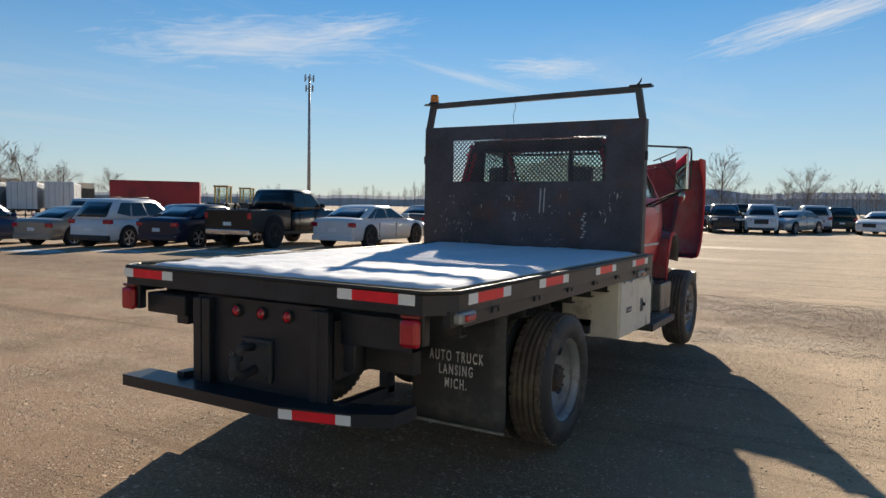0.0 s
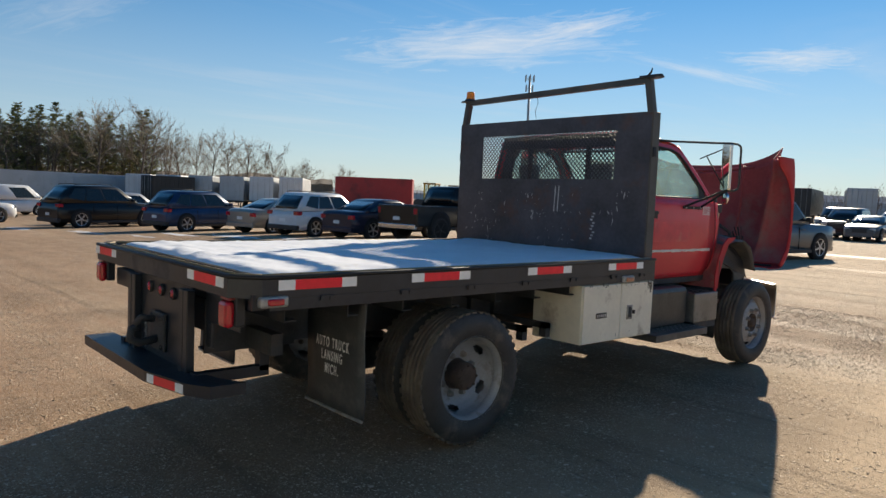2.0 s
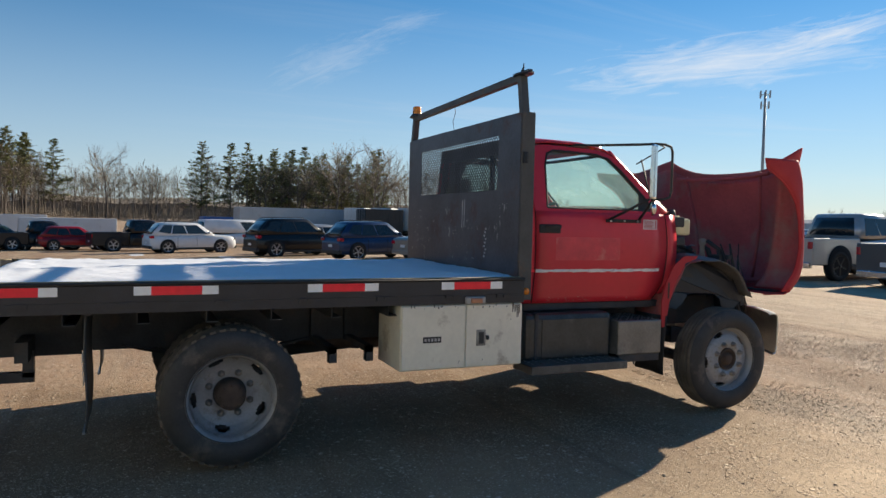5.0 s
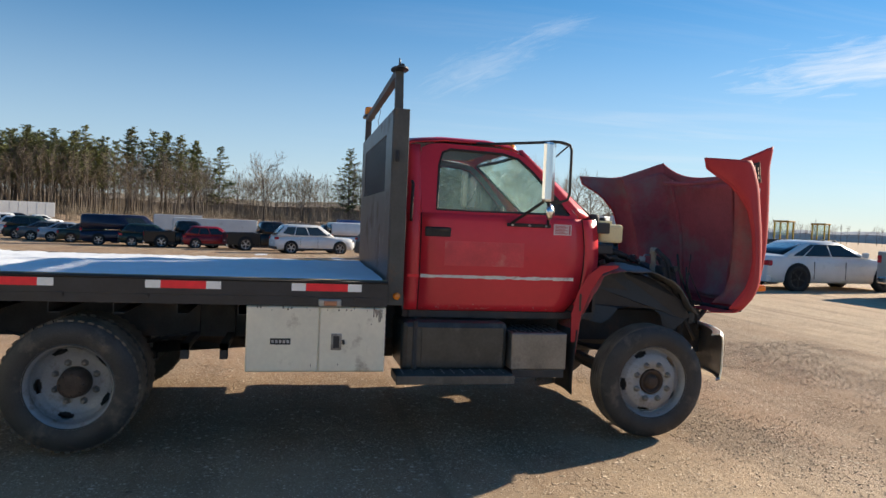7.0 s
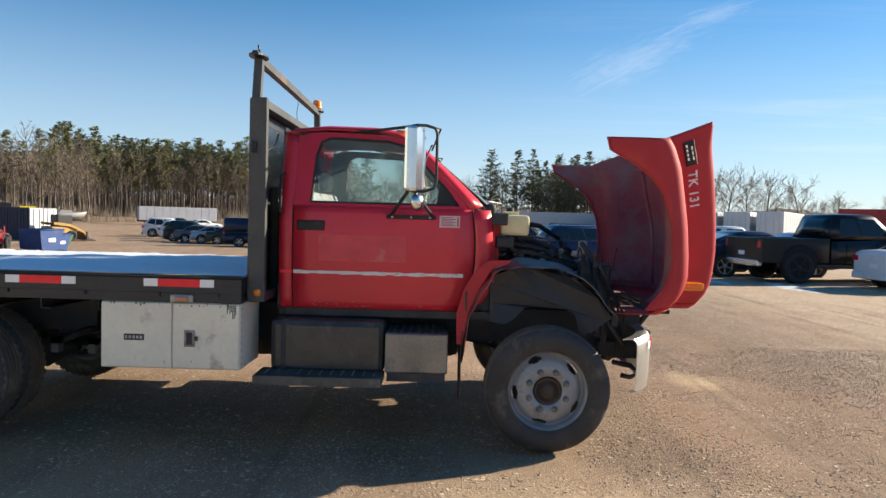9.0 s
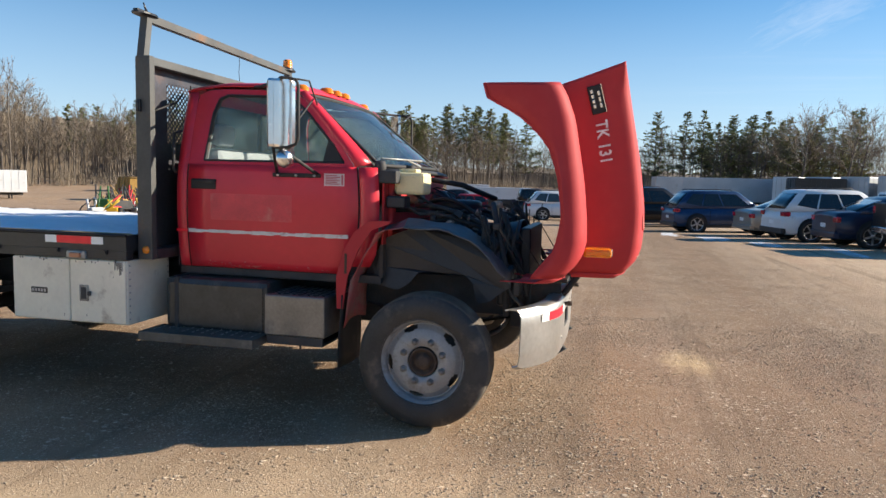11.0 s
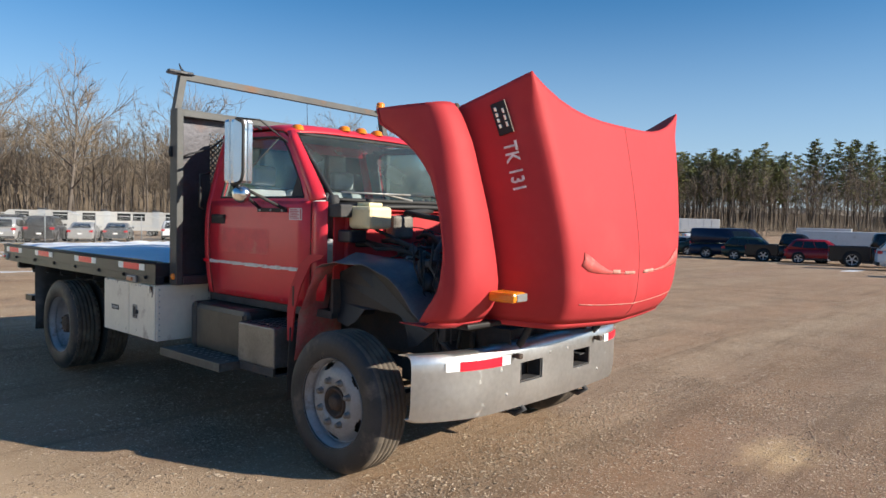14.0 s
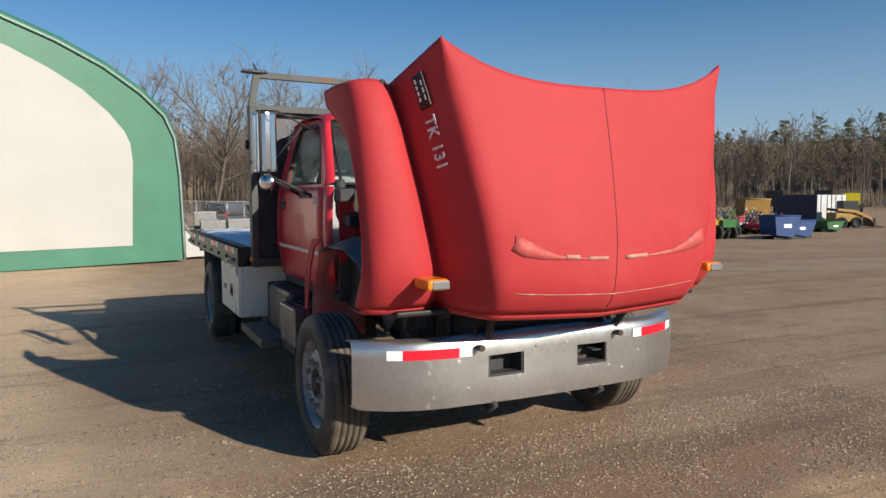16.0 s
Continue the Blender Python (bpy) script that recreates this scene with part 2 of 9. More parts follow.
RUST = mat("rusty_hub_steel", (0.075, 0.052, 0.040), 0.8, 0.2, 0.4, 14, 0.3, 60)
CHROME = mat("worn_bright_steel", (0.72, 0.72, 0.72), 0.20, 1.0, 0.08, 6, 0.02, 40, (0.40, 0.36, 0.31), 0.20, 5)
ALU = mat("scuffed_grey_metal", (0.38, 0.38, 0.37), 0.5, 0.6, 0.25, 6, 0.1, 40, (0.16, 0.13, 0.10), 0.45, 5)
BUMPER = mat("dull_brushed_bumper_metal", (0.60, 0.605, 0.60), 0.34, 0.92, 0.20, 3, 0.10, 14, (0.42, 0.40, 0.37), 0.10, 9)
WHITE_T = mat("white_reflective_tape", (0.86, 0.86, 0.86), 0.4, 0, 0.06, 20)
RED_T = mat("red_reflective_tape", (0.93, 0.012, 0.034), 0.35, 0, 0.12, 20)
AMBER = mat("amber_lens", (0.85, 0.25, 0.015), 0.25, 0, 0.08, 20, coat=0.4)
LENS_R = mat("red_lamp_lens", (0.48, 0.012, 0.026), 0.2, 0, 0.15, 20, coat=0.5)
LENS_C = mat("clear_lamp_lens", (0.55, 0.57, 0.58), 0.12, 0.2, 0.1, 20, coat=0.5)
RUBBER = mat("black_rubber", (0.022, 0.022, 0.023), 0.7, 0, 0.3, 8, 0.1, 60, (0.10, 0.085, 0.07), 0.35, 4)
FLAP = mat("scuffed_rubber_flap", (0.048, 0.050, 0.052), 0.6, 0, 0.3, 5, 0.1, 50, (0.12, 0.115, 0.11), 0.4, 5)
CAR_BLACK = mat("dark_gap", (0.006, 0.006, 0.006), 0.9)
LETTER = mat("faded_white_lettering", (0.74, 0.73, 0.72), 0.7, 0, 0.35, 30)
PLASTIC = mat("cream_plastic_tank", (0.84, 0.72, 0.42), 0.5, 0, 0.1, 8, 0.02, 30, (0.5, 0.4, 0.22), 0.2, 9)
VINYL = mat("grey_vinyl_trim", (0.16, 0.16, 0.17), 0.7, 0, 0.2, 6, 0.1, 60)
WOOD = mat("weathered_deck_boards", (0.22, 0.16, 0.10), 0.8, 0, 0.3, 3, 0.3, 40, stretch=(12, 1, 6), random_tint=0.25)
SNOW = mat("old_packed_snow", (0.80, 0.82, 0.86), 0.75, 0, 0.04, 5, 0.35, 30, (0.70, 0.68, 0.64), 0.15, 3, spec=0.3)
GLASS = glass("clear_window_glass", (0.82, 0.87, 0.86), 1.5, 0.10)
WIND = glass("windshield_glass", (0.70, 0.85, 0.83), 1.5, 0.50)
MIRROR = mat("mirror_glass", (0.85, 0.85, 0.85), 0.03, 1.0, 0.02)


# ---- mesh tools ----
def raw(bm, verts, faces, mi=0, smooth=False):
    vs = [bm.verts.new(v) for v in verts]
    fs = []
    for f in faces:
        try:
            fc = bm.faces.new([vs[i] for i in f])
        except ValueError:
            continue
        fc.material_index, fc.smooth = mi, smooth
        fs.append(fc)
    return vs, fs


def box(bm, x0, x1, y0, y1, z0, z1, bev=0.0, mi=0, m=None):
    x0, x1, y0, y1, z0, z1 = min(x0, x1), max(x0, x1), min(y0, y1), max(y0, y1), min(z0, z1), max(z0, z1)
    v = [(x, y, z) for x in (x0, x1) for y in (y0, y1) for z in (z0, z1)]
    f = [(0, 1, 3, 2), (4, 6, 7, 5), (0, 4, 5, 1), (2, 3, 7, 6), (0, 2, 6, 4), (1, 5, 7, 3)]
    vs, fs = raw(bm, v, f, mi)
    if bev:
        es = list({e for fc in fs for e in fc.edges})
        r = bmesh.ops.bevel(bm, geom=es, offset=bev, segments=2, affect="EDGES", profile=0.5)
        vs = list({vv for fc in r["faces"] for vv in fc.verts} | {vv for vv in vs if vv.is_valid})
        for fc in r["faces"]:
            fc.material_index = mi
    if m is not None:
        bmesh.ops.transform(bm, matrix=m, verts=[vv for vv in vs if vv.is_valid])
    return vs


def tube(bm, pts, r, seg=8, mi=0, caps=True, r1=None):
    """A round bar along a polyline."""
    pts = [Vector(p) for p in pts]
    rings = []
    up = None
    for i, p in enumerate(pts):
        d = (pts[min(i + 1, len(pts) - 1)] - pts[max(i - 1, 0)]).normalized()
        if up is None:
            up = d.orthogonal().normalized()
        else:
            up = (up - d * up.dot(d)).normalized()
        side = d.cross(up)
        rr = r if r1 is None else r + (r1 - r) * i / (len(pts) - 1)
        rings.append([bm.verts.new(p + (up * math.cos(a) + side * math.sin(a)) * rr) for a in [2 * math.pi * k / seg for k in range(seg)]])
    for a, b in zip(rings, rings[1:]):
        for k in range(seg):
            f = bm.faces.new((a[k], a[(k + 1) % seg], b[(k + 1) % seg], b[k]))
            f.smooth, f.material_index = True, mi
    if caps:
        for ring in (rings[0][::-1], rings[-1]):
            bm.faces.new(ring).material_index = mi
    return rings


def lathe(bm, prof, m, seg=32, mi=0, close=False, skip=()):
    """Turns (radius, height along local z) round the local z of m. skip: (ring, segments) left open."""
    rings = []
    for r, h in prof:
        rings.append([bm.verts.new(m @ Vector((r * math.cos(2 * math.pi * k / seg), r * math.sin(2 * math.pi * k / seg), h))) for k in range(seg)])
    for i, (a, b) in enumerate(zip(rings, rings[1:])):
        for k in range(seg):
            if (i, k) in skip:
                continue
            f = bm.faces.new((a[k], a[(k + 1) % seg], b[(k + 1) % seg], b[k]))
            f.smooth, f.material_index = True, mi
    if close:
        bm.faces.new(rings[0][::-1]).material_index = mi
        bm.faces.new(rings[-1]).material_index = mi
    return rings


def loft(bm, rings, mi=0, closed=False, smooth=True, caps=False):
    """Skins rings of equally many points."""
    vr = [[bm.verts.new(p) for p in ring] for ring in rings]
    n = len(vr[0])
    for a, b in zip(vr, vr[1:]):
        for k in range(n if closed else n - 1):
            f = bm.faces.new((a[k], a[(k + 1) % n], b[(k + 1) % n], b[k]))
            f.smooth, f.material_index = smooth, mi
    if caps:
        for ring in (vr[0][::-1], vr[-1]):
            bm.faces.new(ring).material_index = mi
    return vr


def prism(bm, poly, fn, d, mi=0, holes=()):
    """A plate: a 2D outline (with holes) put into space by fn and thickened along the vector d."""
    edges, faces0 = [], set(bm.faces)
    for loop in (poly, *holes):
        vs = [bm.verts.new(fn(*p)) for p in loop]
        edges += [bm.edges.new((vs[i], vs[(i + 1) % len(vs)])) for i in range(len(vs))]
    if holes:
        bmesh.ops.triangle_fill(bm, use_beauty=True, use_dissolve=False, edges=edges)
    else:
        bm.faces.new(vs)
    fs = [f for f in bm.faces if f not in faces0]
    for f in fs:
        f.material_index = mi
    r = bmesh.ops.extrude_face_region(bm, geom=fs, use_keep_orig=True)
    for g in r["geom"]:
        if isinstance(g, bmesh.types.BMVert):
            g.co += Vector(d)
        elif isinstance(g, bmesh.types.BMFace):
            g.material_index = mi


def tp_stuff(ob):
    ob["kind"] = "stuff"
    return ob


def thing(name, label, category, m=None, group=""):
    ob = new(name)
    ob.empty_display_size = 0.2
    if m is not None:
        ob.matrix_world = m
    return tagged(ob, label, category, group)


def part(name, bm, material, parent, label="", solid=0.0, kind="", offset=None, fix=True, centre=0.0):
    """Links a bmesh as ONE mesh object under a thing or a part (or at top level)."""
    if fix:
        bmesh.ops.recalc_face_normals(bm, faces=bm.faces)
    if offset is not None:
        bmesh.ops.translate(bm, verts=bm.verts, vec=offset)
    me = bpy.data.meshes.new(name)
    bm.to_mesh(me)
    bm.free()
    for mm in material if isinstance(material, (list, tuple)) else [material]:
        me.materials.append(mm)
    ob = new(name, me)
    ob.parent = parent
    if label:
        ob["label"] = label
    if kind:
        ob["kind"] = kind
    if solid:
        md = ob.modifiers.new("thickness", "SOLIDIFY")
        md.thickness, md.offset = solid, centre
        if len(me.materials) > 1:
            md.material_offset, md.material_offset_rim = 1, 0
    return ob


def lettering(name, text, size, m, material, parent, label="", spacing=1.0, weight=0.0):
    """Raised letters of the built-in font as a mesh part."""
    cu = bpy.data.curves.new(name, "FONT")
    cu.body, cu.size, cu.align_x, cu.align_y, cu.extrude, cu.space_character, cu.offset = text, size, "CENTER", "CENTER", 0.0012, spacing, weight
    tmp = new("tmp_text", cu)
    bpy.context.view_layer.update()
    me = bpy.data.meshes.new_from_object(tmp.evaluated_get(bpy.context.evaluated_depsgraph_get()))
    bpy.data.objects.remove(tmp)
    me.materials.clear()
    me.materials.append(material)
    me.transform(m)
    ob = new(name, me)
    ob.parent = parent
    if label:
        ob["label"] = label
    return ob


def soup(name, verts, tris, materials, parent=None, mats=None, smooth=False):
    """A large mesh straight from arrays."""
    me = bpy.data.meshes.new(name)
    verts, tris = np.asarray(verts, np.float32), np.asarray(tris, np.int32)
    me.vertices.add(len(verts)); me.vertices.foreach_set("co", verts.ravel())
    k = tris.shape[1]
    me.loops.add(tris.size); me.loops.foreach_set("vertex_index", tris.ravel())
    me.polygons.add(len(tris)); me.polygons.foreach_set("loop_start", np.arange(0, tris.size, k, dtype=np.int32))
    if mats is not None:
        me.polygons.foreach_set("material_index", np.asarray(mats, np.int32))
    if smooth:
        me.polygons.foreach_set("use_smooth", np.ones(len(tris), bool))
    for mm in materials:
        me.materials.append(mm)
    me.update(calc_edges=True)
    ob = new(name, me)
    ob.parent = parent
    return ob


def lerp(a, b, t):
    return a + (b - a) * t


def soft(v, w=4.0):
    return w * math.log1p(math.exp(v / w)) if v < 80 else v


def ground_z(x, y):
    """The yard dips gently to the south-west."""
    s = soft(-0.8 * x - 0.6 * y - 7)
    return -0.035 * s * math.exp(-(s / 75) ** 1.5) + 0.005 * min(60, soft(y - 14))

# ---- the flatbed truck (it stands along y, its nose to +y) ----
CX = -2.72
OFF = Vector((CX, 5.9, 0))
truck = thing("flatbed_truck", "old red flatbed truck with its hood tilted open, parked on gravel", "truck", pose(CX, 5.9, 0))


def tp(name, bm, material, parent=None, label="", solid=0.0, fix=True, centre=0.0):
    return part(name, bm, material, parent or truck, label, solid, offset=-OFF, fix=fix, centre=centre)


def one(name, material, parent, label, *boxes, bev=0.0):
    bm = bmesh.new()
    for b in boxes:
        box(bm, *b, bev=bev)
    return tp(name, bm, material, parent, label)


# -- wheels
NUT = mat("dull_lug_nut", (0.22, 0.20, 0.18), 0.6, 0.4, 0.3, 20)


def wheel(cx, cy, cz, side, dual_inner=False, front=False, R=0.418, W=0.24):
    """side: +1 faces +x. The local z of the lathe points outward."""
    m = Matrix.Translation((cx, cy, cz)) @ Euler((0, radians(90 * side), 0)).to_matrix().to_4x4()
    w = new("wheel")
    w.parent = truck
    w["label"] = "steel wheel with a worn black tyre"
    h = W / 2
    bm = bmesh.new()
    prof = [(0.262, -h + 0.012), (0.285, -h), (0.34, -h - 0.008), (0.393, -h + 0.008), (0.409, -h + 0.026), (R, -h + 0.045)]
    groove = []
    for g in (-0.055, -0.018, 0.018, 0.055):
        groove += [(R, g - 0.006), (R - 0.012, g - 0.005), (R - 0.012, g + 0.005), (R, g + 0.006)]
    prof += groove + [(a, -b) for a, b in reversed(prof)]
    lathe(bm, prof, m, 56)
    if not front:
        for k in range(44):
            a = 2 * math.pi * k / 44
            for s in (-1, 1):
                q = m @ Euler((0, 0, a)).to_matrix().to_4x4()
                box(bm, R - 0.012, R + 0.0015, -0.017, 0.015, s * 0.068, s * (h - 0.022), m=q)
    for f in bm.faces:
        c = m.inverted() @ f.calc_center_median()
        f.material_index = 1 if math.hypot(c.x, c.y) > R - .0135 else 0
    me_label = "black tyre with worn tread, dusty sidewall"
    bmesh.ops.translate(bm, verts=bm.verts, vec=-OFF)
    part("tyre", bm, [TYRE, TREAD], w, me_label)
    bm = bmesh.new()
    if front:      # disc bulges outward
        prof = [(0.268, h - 0.004), (0.272, h - 0.016), (0.256, h - 0.022), (0.246, h - 0.062), (0.236, h - 0.074), (0.229, h - 0.069), (0.206, h - 0.049), (0.198, h - 0.044), (0.160, h - 0.030), (0.100, h - 0.030), (0.094, h - 0.040), (0.092, h - 0.08)]
        hole_ring = 4
    else:          # deep dish
        prof = [(0.268, h - 0.004), (0.274, h - 0.016), (0.258, h - 0.024), (0.244, h - 0.055), (0.234, h - 0.115), (0.226, h - 0.123), (0.204, h - 0.146), (0.197, h - 0.152), (0.150, h - 0.166), (0.105, h - 0.168), (0.10, h - 0.168), (0.098, h - 0.19)]
        hole_ring = 4
    skip = set()
    SEG = 60
    for k in range(5):
        for ring, span in ((0, (1, 2)), (1, (0, 1, 2, 3)), (2, (1, 2))):
            for j in span:
                skip.add((hole_ring + ring, (k * SEG // 5 + 8 + j) % SEG))
    lathe(bm, prof, m, SEG, skip=skip)
    lathe(bm, [(0.268, -h + 0.004), (0.250, -h + 0.02), (0.240, h - 0.06)], m, SEG)
    zc = h - 0.030 if front else h - 0.167
    bmesh.ops.translate(bm, verts=bm.verts, vec=-OFF)
    rim = part("rim", bm, RIM, w, "grey painted steel rim with oval holes")
    bm = bmesh.new()
    lathe(bm, [(0.001, h - 0.20), (0.225, h - 0.20), (0.228, h - 0.11 if front else h - 0.165), (0.05, h - 0.11 if front else h - 0.172)], m, 28)
    bmesh.ops.translate(bm, verts=bm.verts, vec=-OFF)
    part("brake_drum", bm, UNDER, w, "dark rusty brake drum")
    for k in range(8):
        a = 2 * math.pi * (k + 0.5) / 8
        q = m @ Matrix.Translation((0.132 * math.cos(a), 0.132 * math.sin(a), zc))
        bm = bmesh.new()
        lathe(bm, [(0.024, 0), (0.023, 0.004), (0.018, 0.005), (0.018, 0.024), (0.012, 0.032), (0.002, 0.033)], q, 6, close=False)
        bmesh.ops.translate(bm, verts=bm.verts, vec=-OFF)
        part("lug_nut", bm, NUT, w)
    bm = bmesh.new()
    if front:
        lathe(bm, [(0.090, zc - 0.045), (0.088, zc + 0.004), (0.078, zc + 0.006), (0.070, zc - 0.018), (0.050, zc - 0.024), (0.044, zc + 0.010), (0.020, zc + 0.014), (0.002, zc + 0.014)], m, 24)
    else:
        lathe(bm, [(0.098, zc - 0.05), (0.092, zc + 0.03), (0.085, zc + 0.10), (0.060, zc + 0.112), (0.035, zc + 0.115), (0.002, zc + 0.115)], m, 24)
        for k in range(8):
            a = 2 * math.pi * k / 8
            lathe(bm, [(0.009, 0), (0.009, 0.012), (0.001, 0.013)], m @ Matrix.Translation((0.07 * math.cos(a), 0.07 * math.sin(a), zc + 0.105)), 6)
    bmesh.ops.translate(bm, verts=bm.verts, vec=-OFF)
    part("hub", bm, RUST, w, "rusty hub")


FY, RY = 8.172, 4.20
wheel(-1.715, FY, 0.416, 1, front=True)
wheel(2 * CX + 1.715, FY, 0.416, -1, front=True)
wheel(-1.665, RY, 0.416, 1)
wheel(-1.935, RY, 0.416, -1)
wheel(2 * CX + 1.665, RY, 0.416, -1)
wheel(2 * CX + 1.935, RY, 0.416, 1)

# -- chassis
for s in (-1, 1):
    x = CX + s * 0.43
    bm = bmesh.new()
    box(bm, x - 0.006, x + 0.006, 2.78, 8.95, 0.62, 0.87)
    box(bm, x - s * 0.075, x, 2.78, 8.95, 0.862, 0.87)
    box(bm, x - s * 0.075, x, 2.78, 8.95, 0.62, 0.628)
    tp("frame_rail", bm, UNDER)
    for yc, zc, n in ((RY, 0.55, 7), (FY, 0.56, 5)):      # leaf springs
        bm = bmesh.new()
        for k in range(n):
            hw = 0.62 - 0.075 * k
            pts = [(yc + hw * t, zc - 0.012 * k + 0.09 * t * t) for t in np.linspace(-1, 1, 9)]
            loft(bm, [[(x + a, y, z + b) for a, b in ((-.035, 0), (.035, 0), (.035, .01), (-.035, .01))] for y, z in pts], closed=True, smooth=False, caps=True)
        box(bm, x - 0.05, x + 0.05, yc - 0.06, yc + 0.06, zc - 0.11, zc + 0.035, 0.006)
        tp("leaf_spring", bm, UNDER)
for y in (3.0, 3.55, 4.9, 5.7, 6.6, 8.8):
    one("cross_member", UNDER, None, "", (CX - 0.42, CX + 0.42, y - 0.04, y + 0.04, 0.64, 0.84))
bm = bmesh.new()
tube(bm, [(-2.05, RY, 0.41), (CX - 0.67, RY, 0.41)], 0.06, 14)
lathe(bm, [(0.02, -0.17), (0.13, -0.13), (0.17, -0.05), (0.17, 0.05), (0.12, 0.13), (0.05, 0.24), (0.04, 0.3)], Matrix.Translation((CX, RY, 0.41)) @ Euler((radians(-90), 0, 0)).to_matrix().to_4x4(), 20)
tp("rear_axle", bm, UNDER)
bm = bmesh.new()
loft(bm, [[(CX + sx, FY + a, z + b) for a, b in ((-.04, -.04), (.04, -.04), (.04, .04), (-.04, .04))] for sx, z in ((-.9, .41), (-.7, .40), (-.55, .34), (.55, .34), (.7, .40), (.9, .41))], closed=True, smooth=False, caps=True)
tube(bm, [(CX - 0.8, FY - 0.16, 0.38), (CX + 0.8, FY - 0.16, 0.38)], 0.018)
tp("front_axle", bm, UNDER)
bm = bmesh.new()
tube(bm, [(CX, RY + 0.28, 0.46), (CX, 6.9, 0.62)], 0.045, 12)
tp("drive_shaft", bm, UNDER)
bm = bmesh.new()
tube(bm, [(CX + 0.25, 7.4, 0.6), (CX + 0.25, 6.6, 0.55), (CX + 0.3, 5.2, 0.56), (CX + 0.32, 4.75, 0.62)], 0.045, 10)
lathe(bm, [(0.02, -0.4), (0.1, -0.38), (0.11, -0.34), (0.11, 0.34), (0.1, 0.38), (0.02, 0.4)], Matrix.Translation((CX + 0.25, 6.1, 0.55)) @ Euler((radians(90), 0, 0)).to_matrix().to_4x4(), 16)
tp("exhaust_pipe", bm, RUST)
bm = bmesh.new()
box(bm, CX - 0.22, CX + 0.22, 6.85, 7.6, 0.45, 0.85, 0.06)
tp("gearbox", bm, UNDER)
bm = bmesh.new()
lathe(bm, [(0.02, -0.3), (0.1, -0.28), (0.12, -0.24), (0.12, 0.24), (0.1, 0.28), (0.02, 0.3)], Matrix.Translation((CX - 0.2, 5.35, 0.66)) @ Euler((radians(90), 0, 0)).to_matrix().to_4x4(), 16)
tp("air_tank", bm, UNDER)
for yy in (4.85, 5.1):
    one("hanger_bracket", UNDER, None, "", (-2.26, -1.72, yy - .025, yy + .025, .62, .66), (-1.78, -1.72, yy - .025, yy + .025, .56, .66), (-2.28, -2.24, yy - .03, yy + .03, .62, .95))

# -- flat bed
XL, XR, YB, YF, ZT = -3.83, -1.53, 2.62, 6.16, 1.115
outer = [(XL, YF), (XL, YB + 0.11), (XL + 0.11, YB), (XR - 0.12, YB), (XR, YB + 0.12), (XR, YF)]
inner = [(XL + 0.07, YF - 0.07), (XL + 0.07, YB + 0.14), (XL + 0.14, YB + 0.07), (XR - 0.15, YB + 0.07), (XR - 0.07, YB + 0.15), (XR - 0.07, YF - 0.07)]
bm = bmesh.new()
prism(bm, outer, lambda x, y: (x, y, 1.01), (0, 0, ZT - 1.01), holes=[inner])
bed = tp("bed_frame", bm, BLACK, None, "black steel rail frame of the flat bed")
for x, s in ((XR, 1), (XL, -1)):
    one("side_rail", BLACK, bed, "", (x - s * .07, x, YB + .16, YF, .95, 1.009))
bm = bmesh.new()     # rolled lip along the outer edge
tube(bm, [(x, y, ZT - 0.002) for x, y in outer], 0.011, 6)
tp("edge_lip", bm, BLACK_CLEAN, bed)
bm = bmesh.new()
lip = [(XL + 0.055, YF), (XL + 0.055, YB + 0.13), (XL + 0.13, YB + 0.055), (XR - 0.145, YB + 0.055), (XR - 0.055, YB + 0.145), (XR - 0.055, YF)]
for a, b in zip(lip, lip[1:]):
    tube(bm, [(*a, ZT + 0.004), (*b, ZT + 0.004)], 0.007, 5)
tp("edge_strip", bm, mat("brass_coloured_wood_strip", (0.30, 0.23, 0.13), 0.6, 0, 0.3, 9, 0.1, 50), bed, "pale wooden strip along the deck edge")
for k in range(15):
    w = (XR - XL - 0.15) / 15
    x0 = XL + 0.075 + k * w
    bm = bmesh.new()
    box(bm, x0 + 0.002, x0 + w - 0.002, YB + 0.16, YF - 0.075, 1.07, 1.108, 0.003)
    tp("plank", bm, WOOD, bed)
for k in range(9):
    y = 2.95 + k * 0.38
    one("cross_sill", UNDER, bed, "", (XL + 0.09, XR - 0.09, y - 0.04, y - 0.034, 0.875, 1.065), (XL + 0.09, XR - 0.09, y - 0.04, y + 0.03, 0.87, 0.877))
for y in (3.1, 3.62, 4.13, 4.62, 5.12, 5.6, 5.98):
    for x, s in ((XR, 1), (XL, -1)):
        one("stake_pocket", BLACK, bed, "", (x, x + s * 0.012, y - 0.04, y + 0.04, 0.985, 1.012), (x, x + s * 0.018, y + 0.01, y + 0.035, 0.988, 1.006))
# reflective tape: white, red, white
def tape(p, d, u, length, parent, hgt=0.05, redfrac=0.60):
    """From p along the unit d; u is the outward normal."""
    p, d, u = Vector(p), Vector(d).normalized(), Vector(u).normalized()
    bm = bmesh.new()
    e = (1 - redfrac) / 2
    for a, b, mi in ((0, e, 0), (e, 1 - e, 1), (1 - e, 1, 0)):
        q = [p + d * length * a, p + d * length * b]
        v = []
        for o in (0.0, 0.0025):
            v += [q[0] + u * o, q[1] + u * o, q[1] + u * o + Vector((0, 0, hgt)), q[0] + u * o + Vector((0, 0, hgt))]
        raw(bm, v, [(4, 5, 6, 7), (0, 3, 2, 1), (0, 1, 5, 4), (2, 3, 7, 6), (1, 2, 6, 5), (0, 4, 7, 3)], mi)
    tp("reflective_tape", bm, [WHITE_T, RED_T], parent, "red and white reflective tape strip")
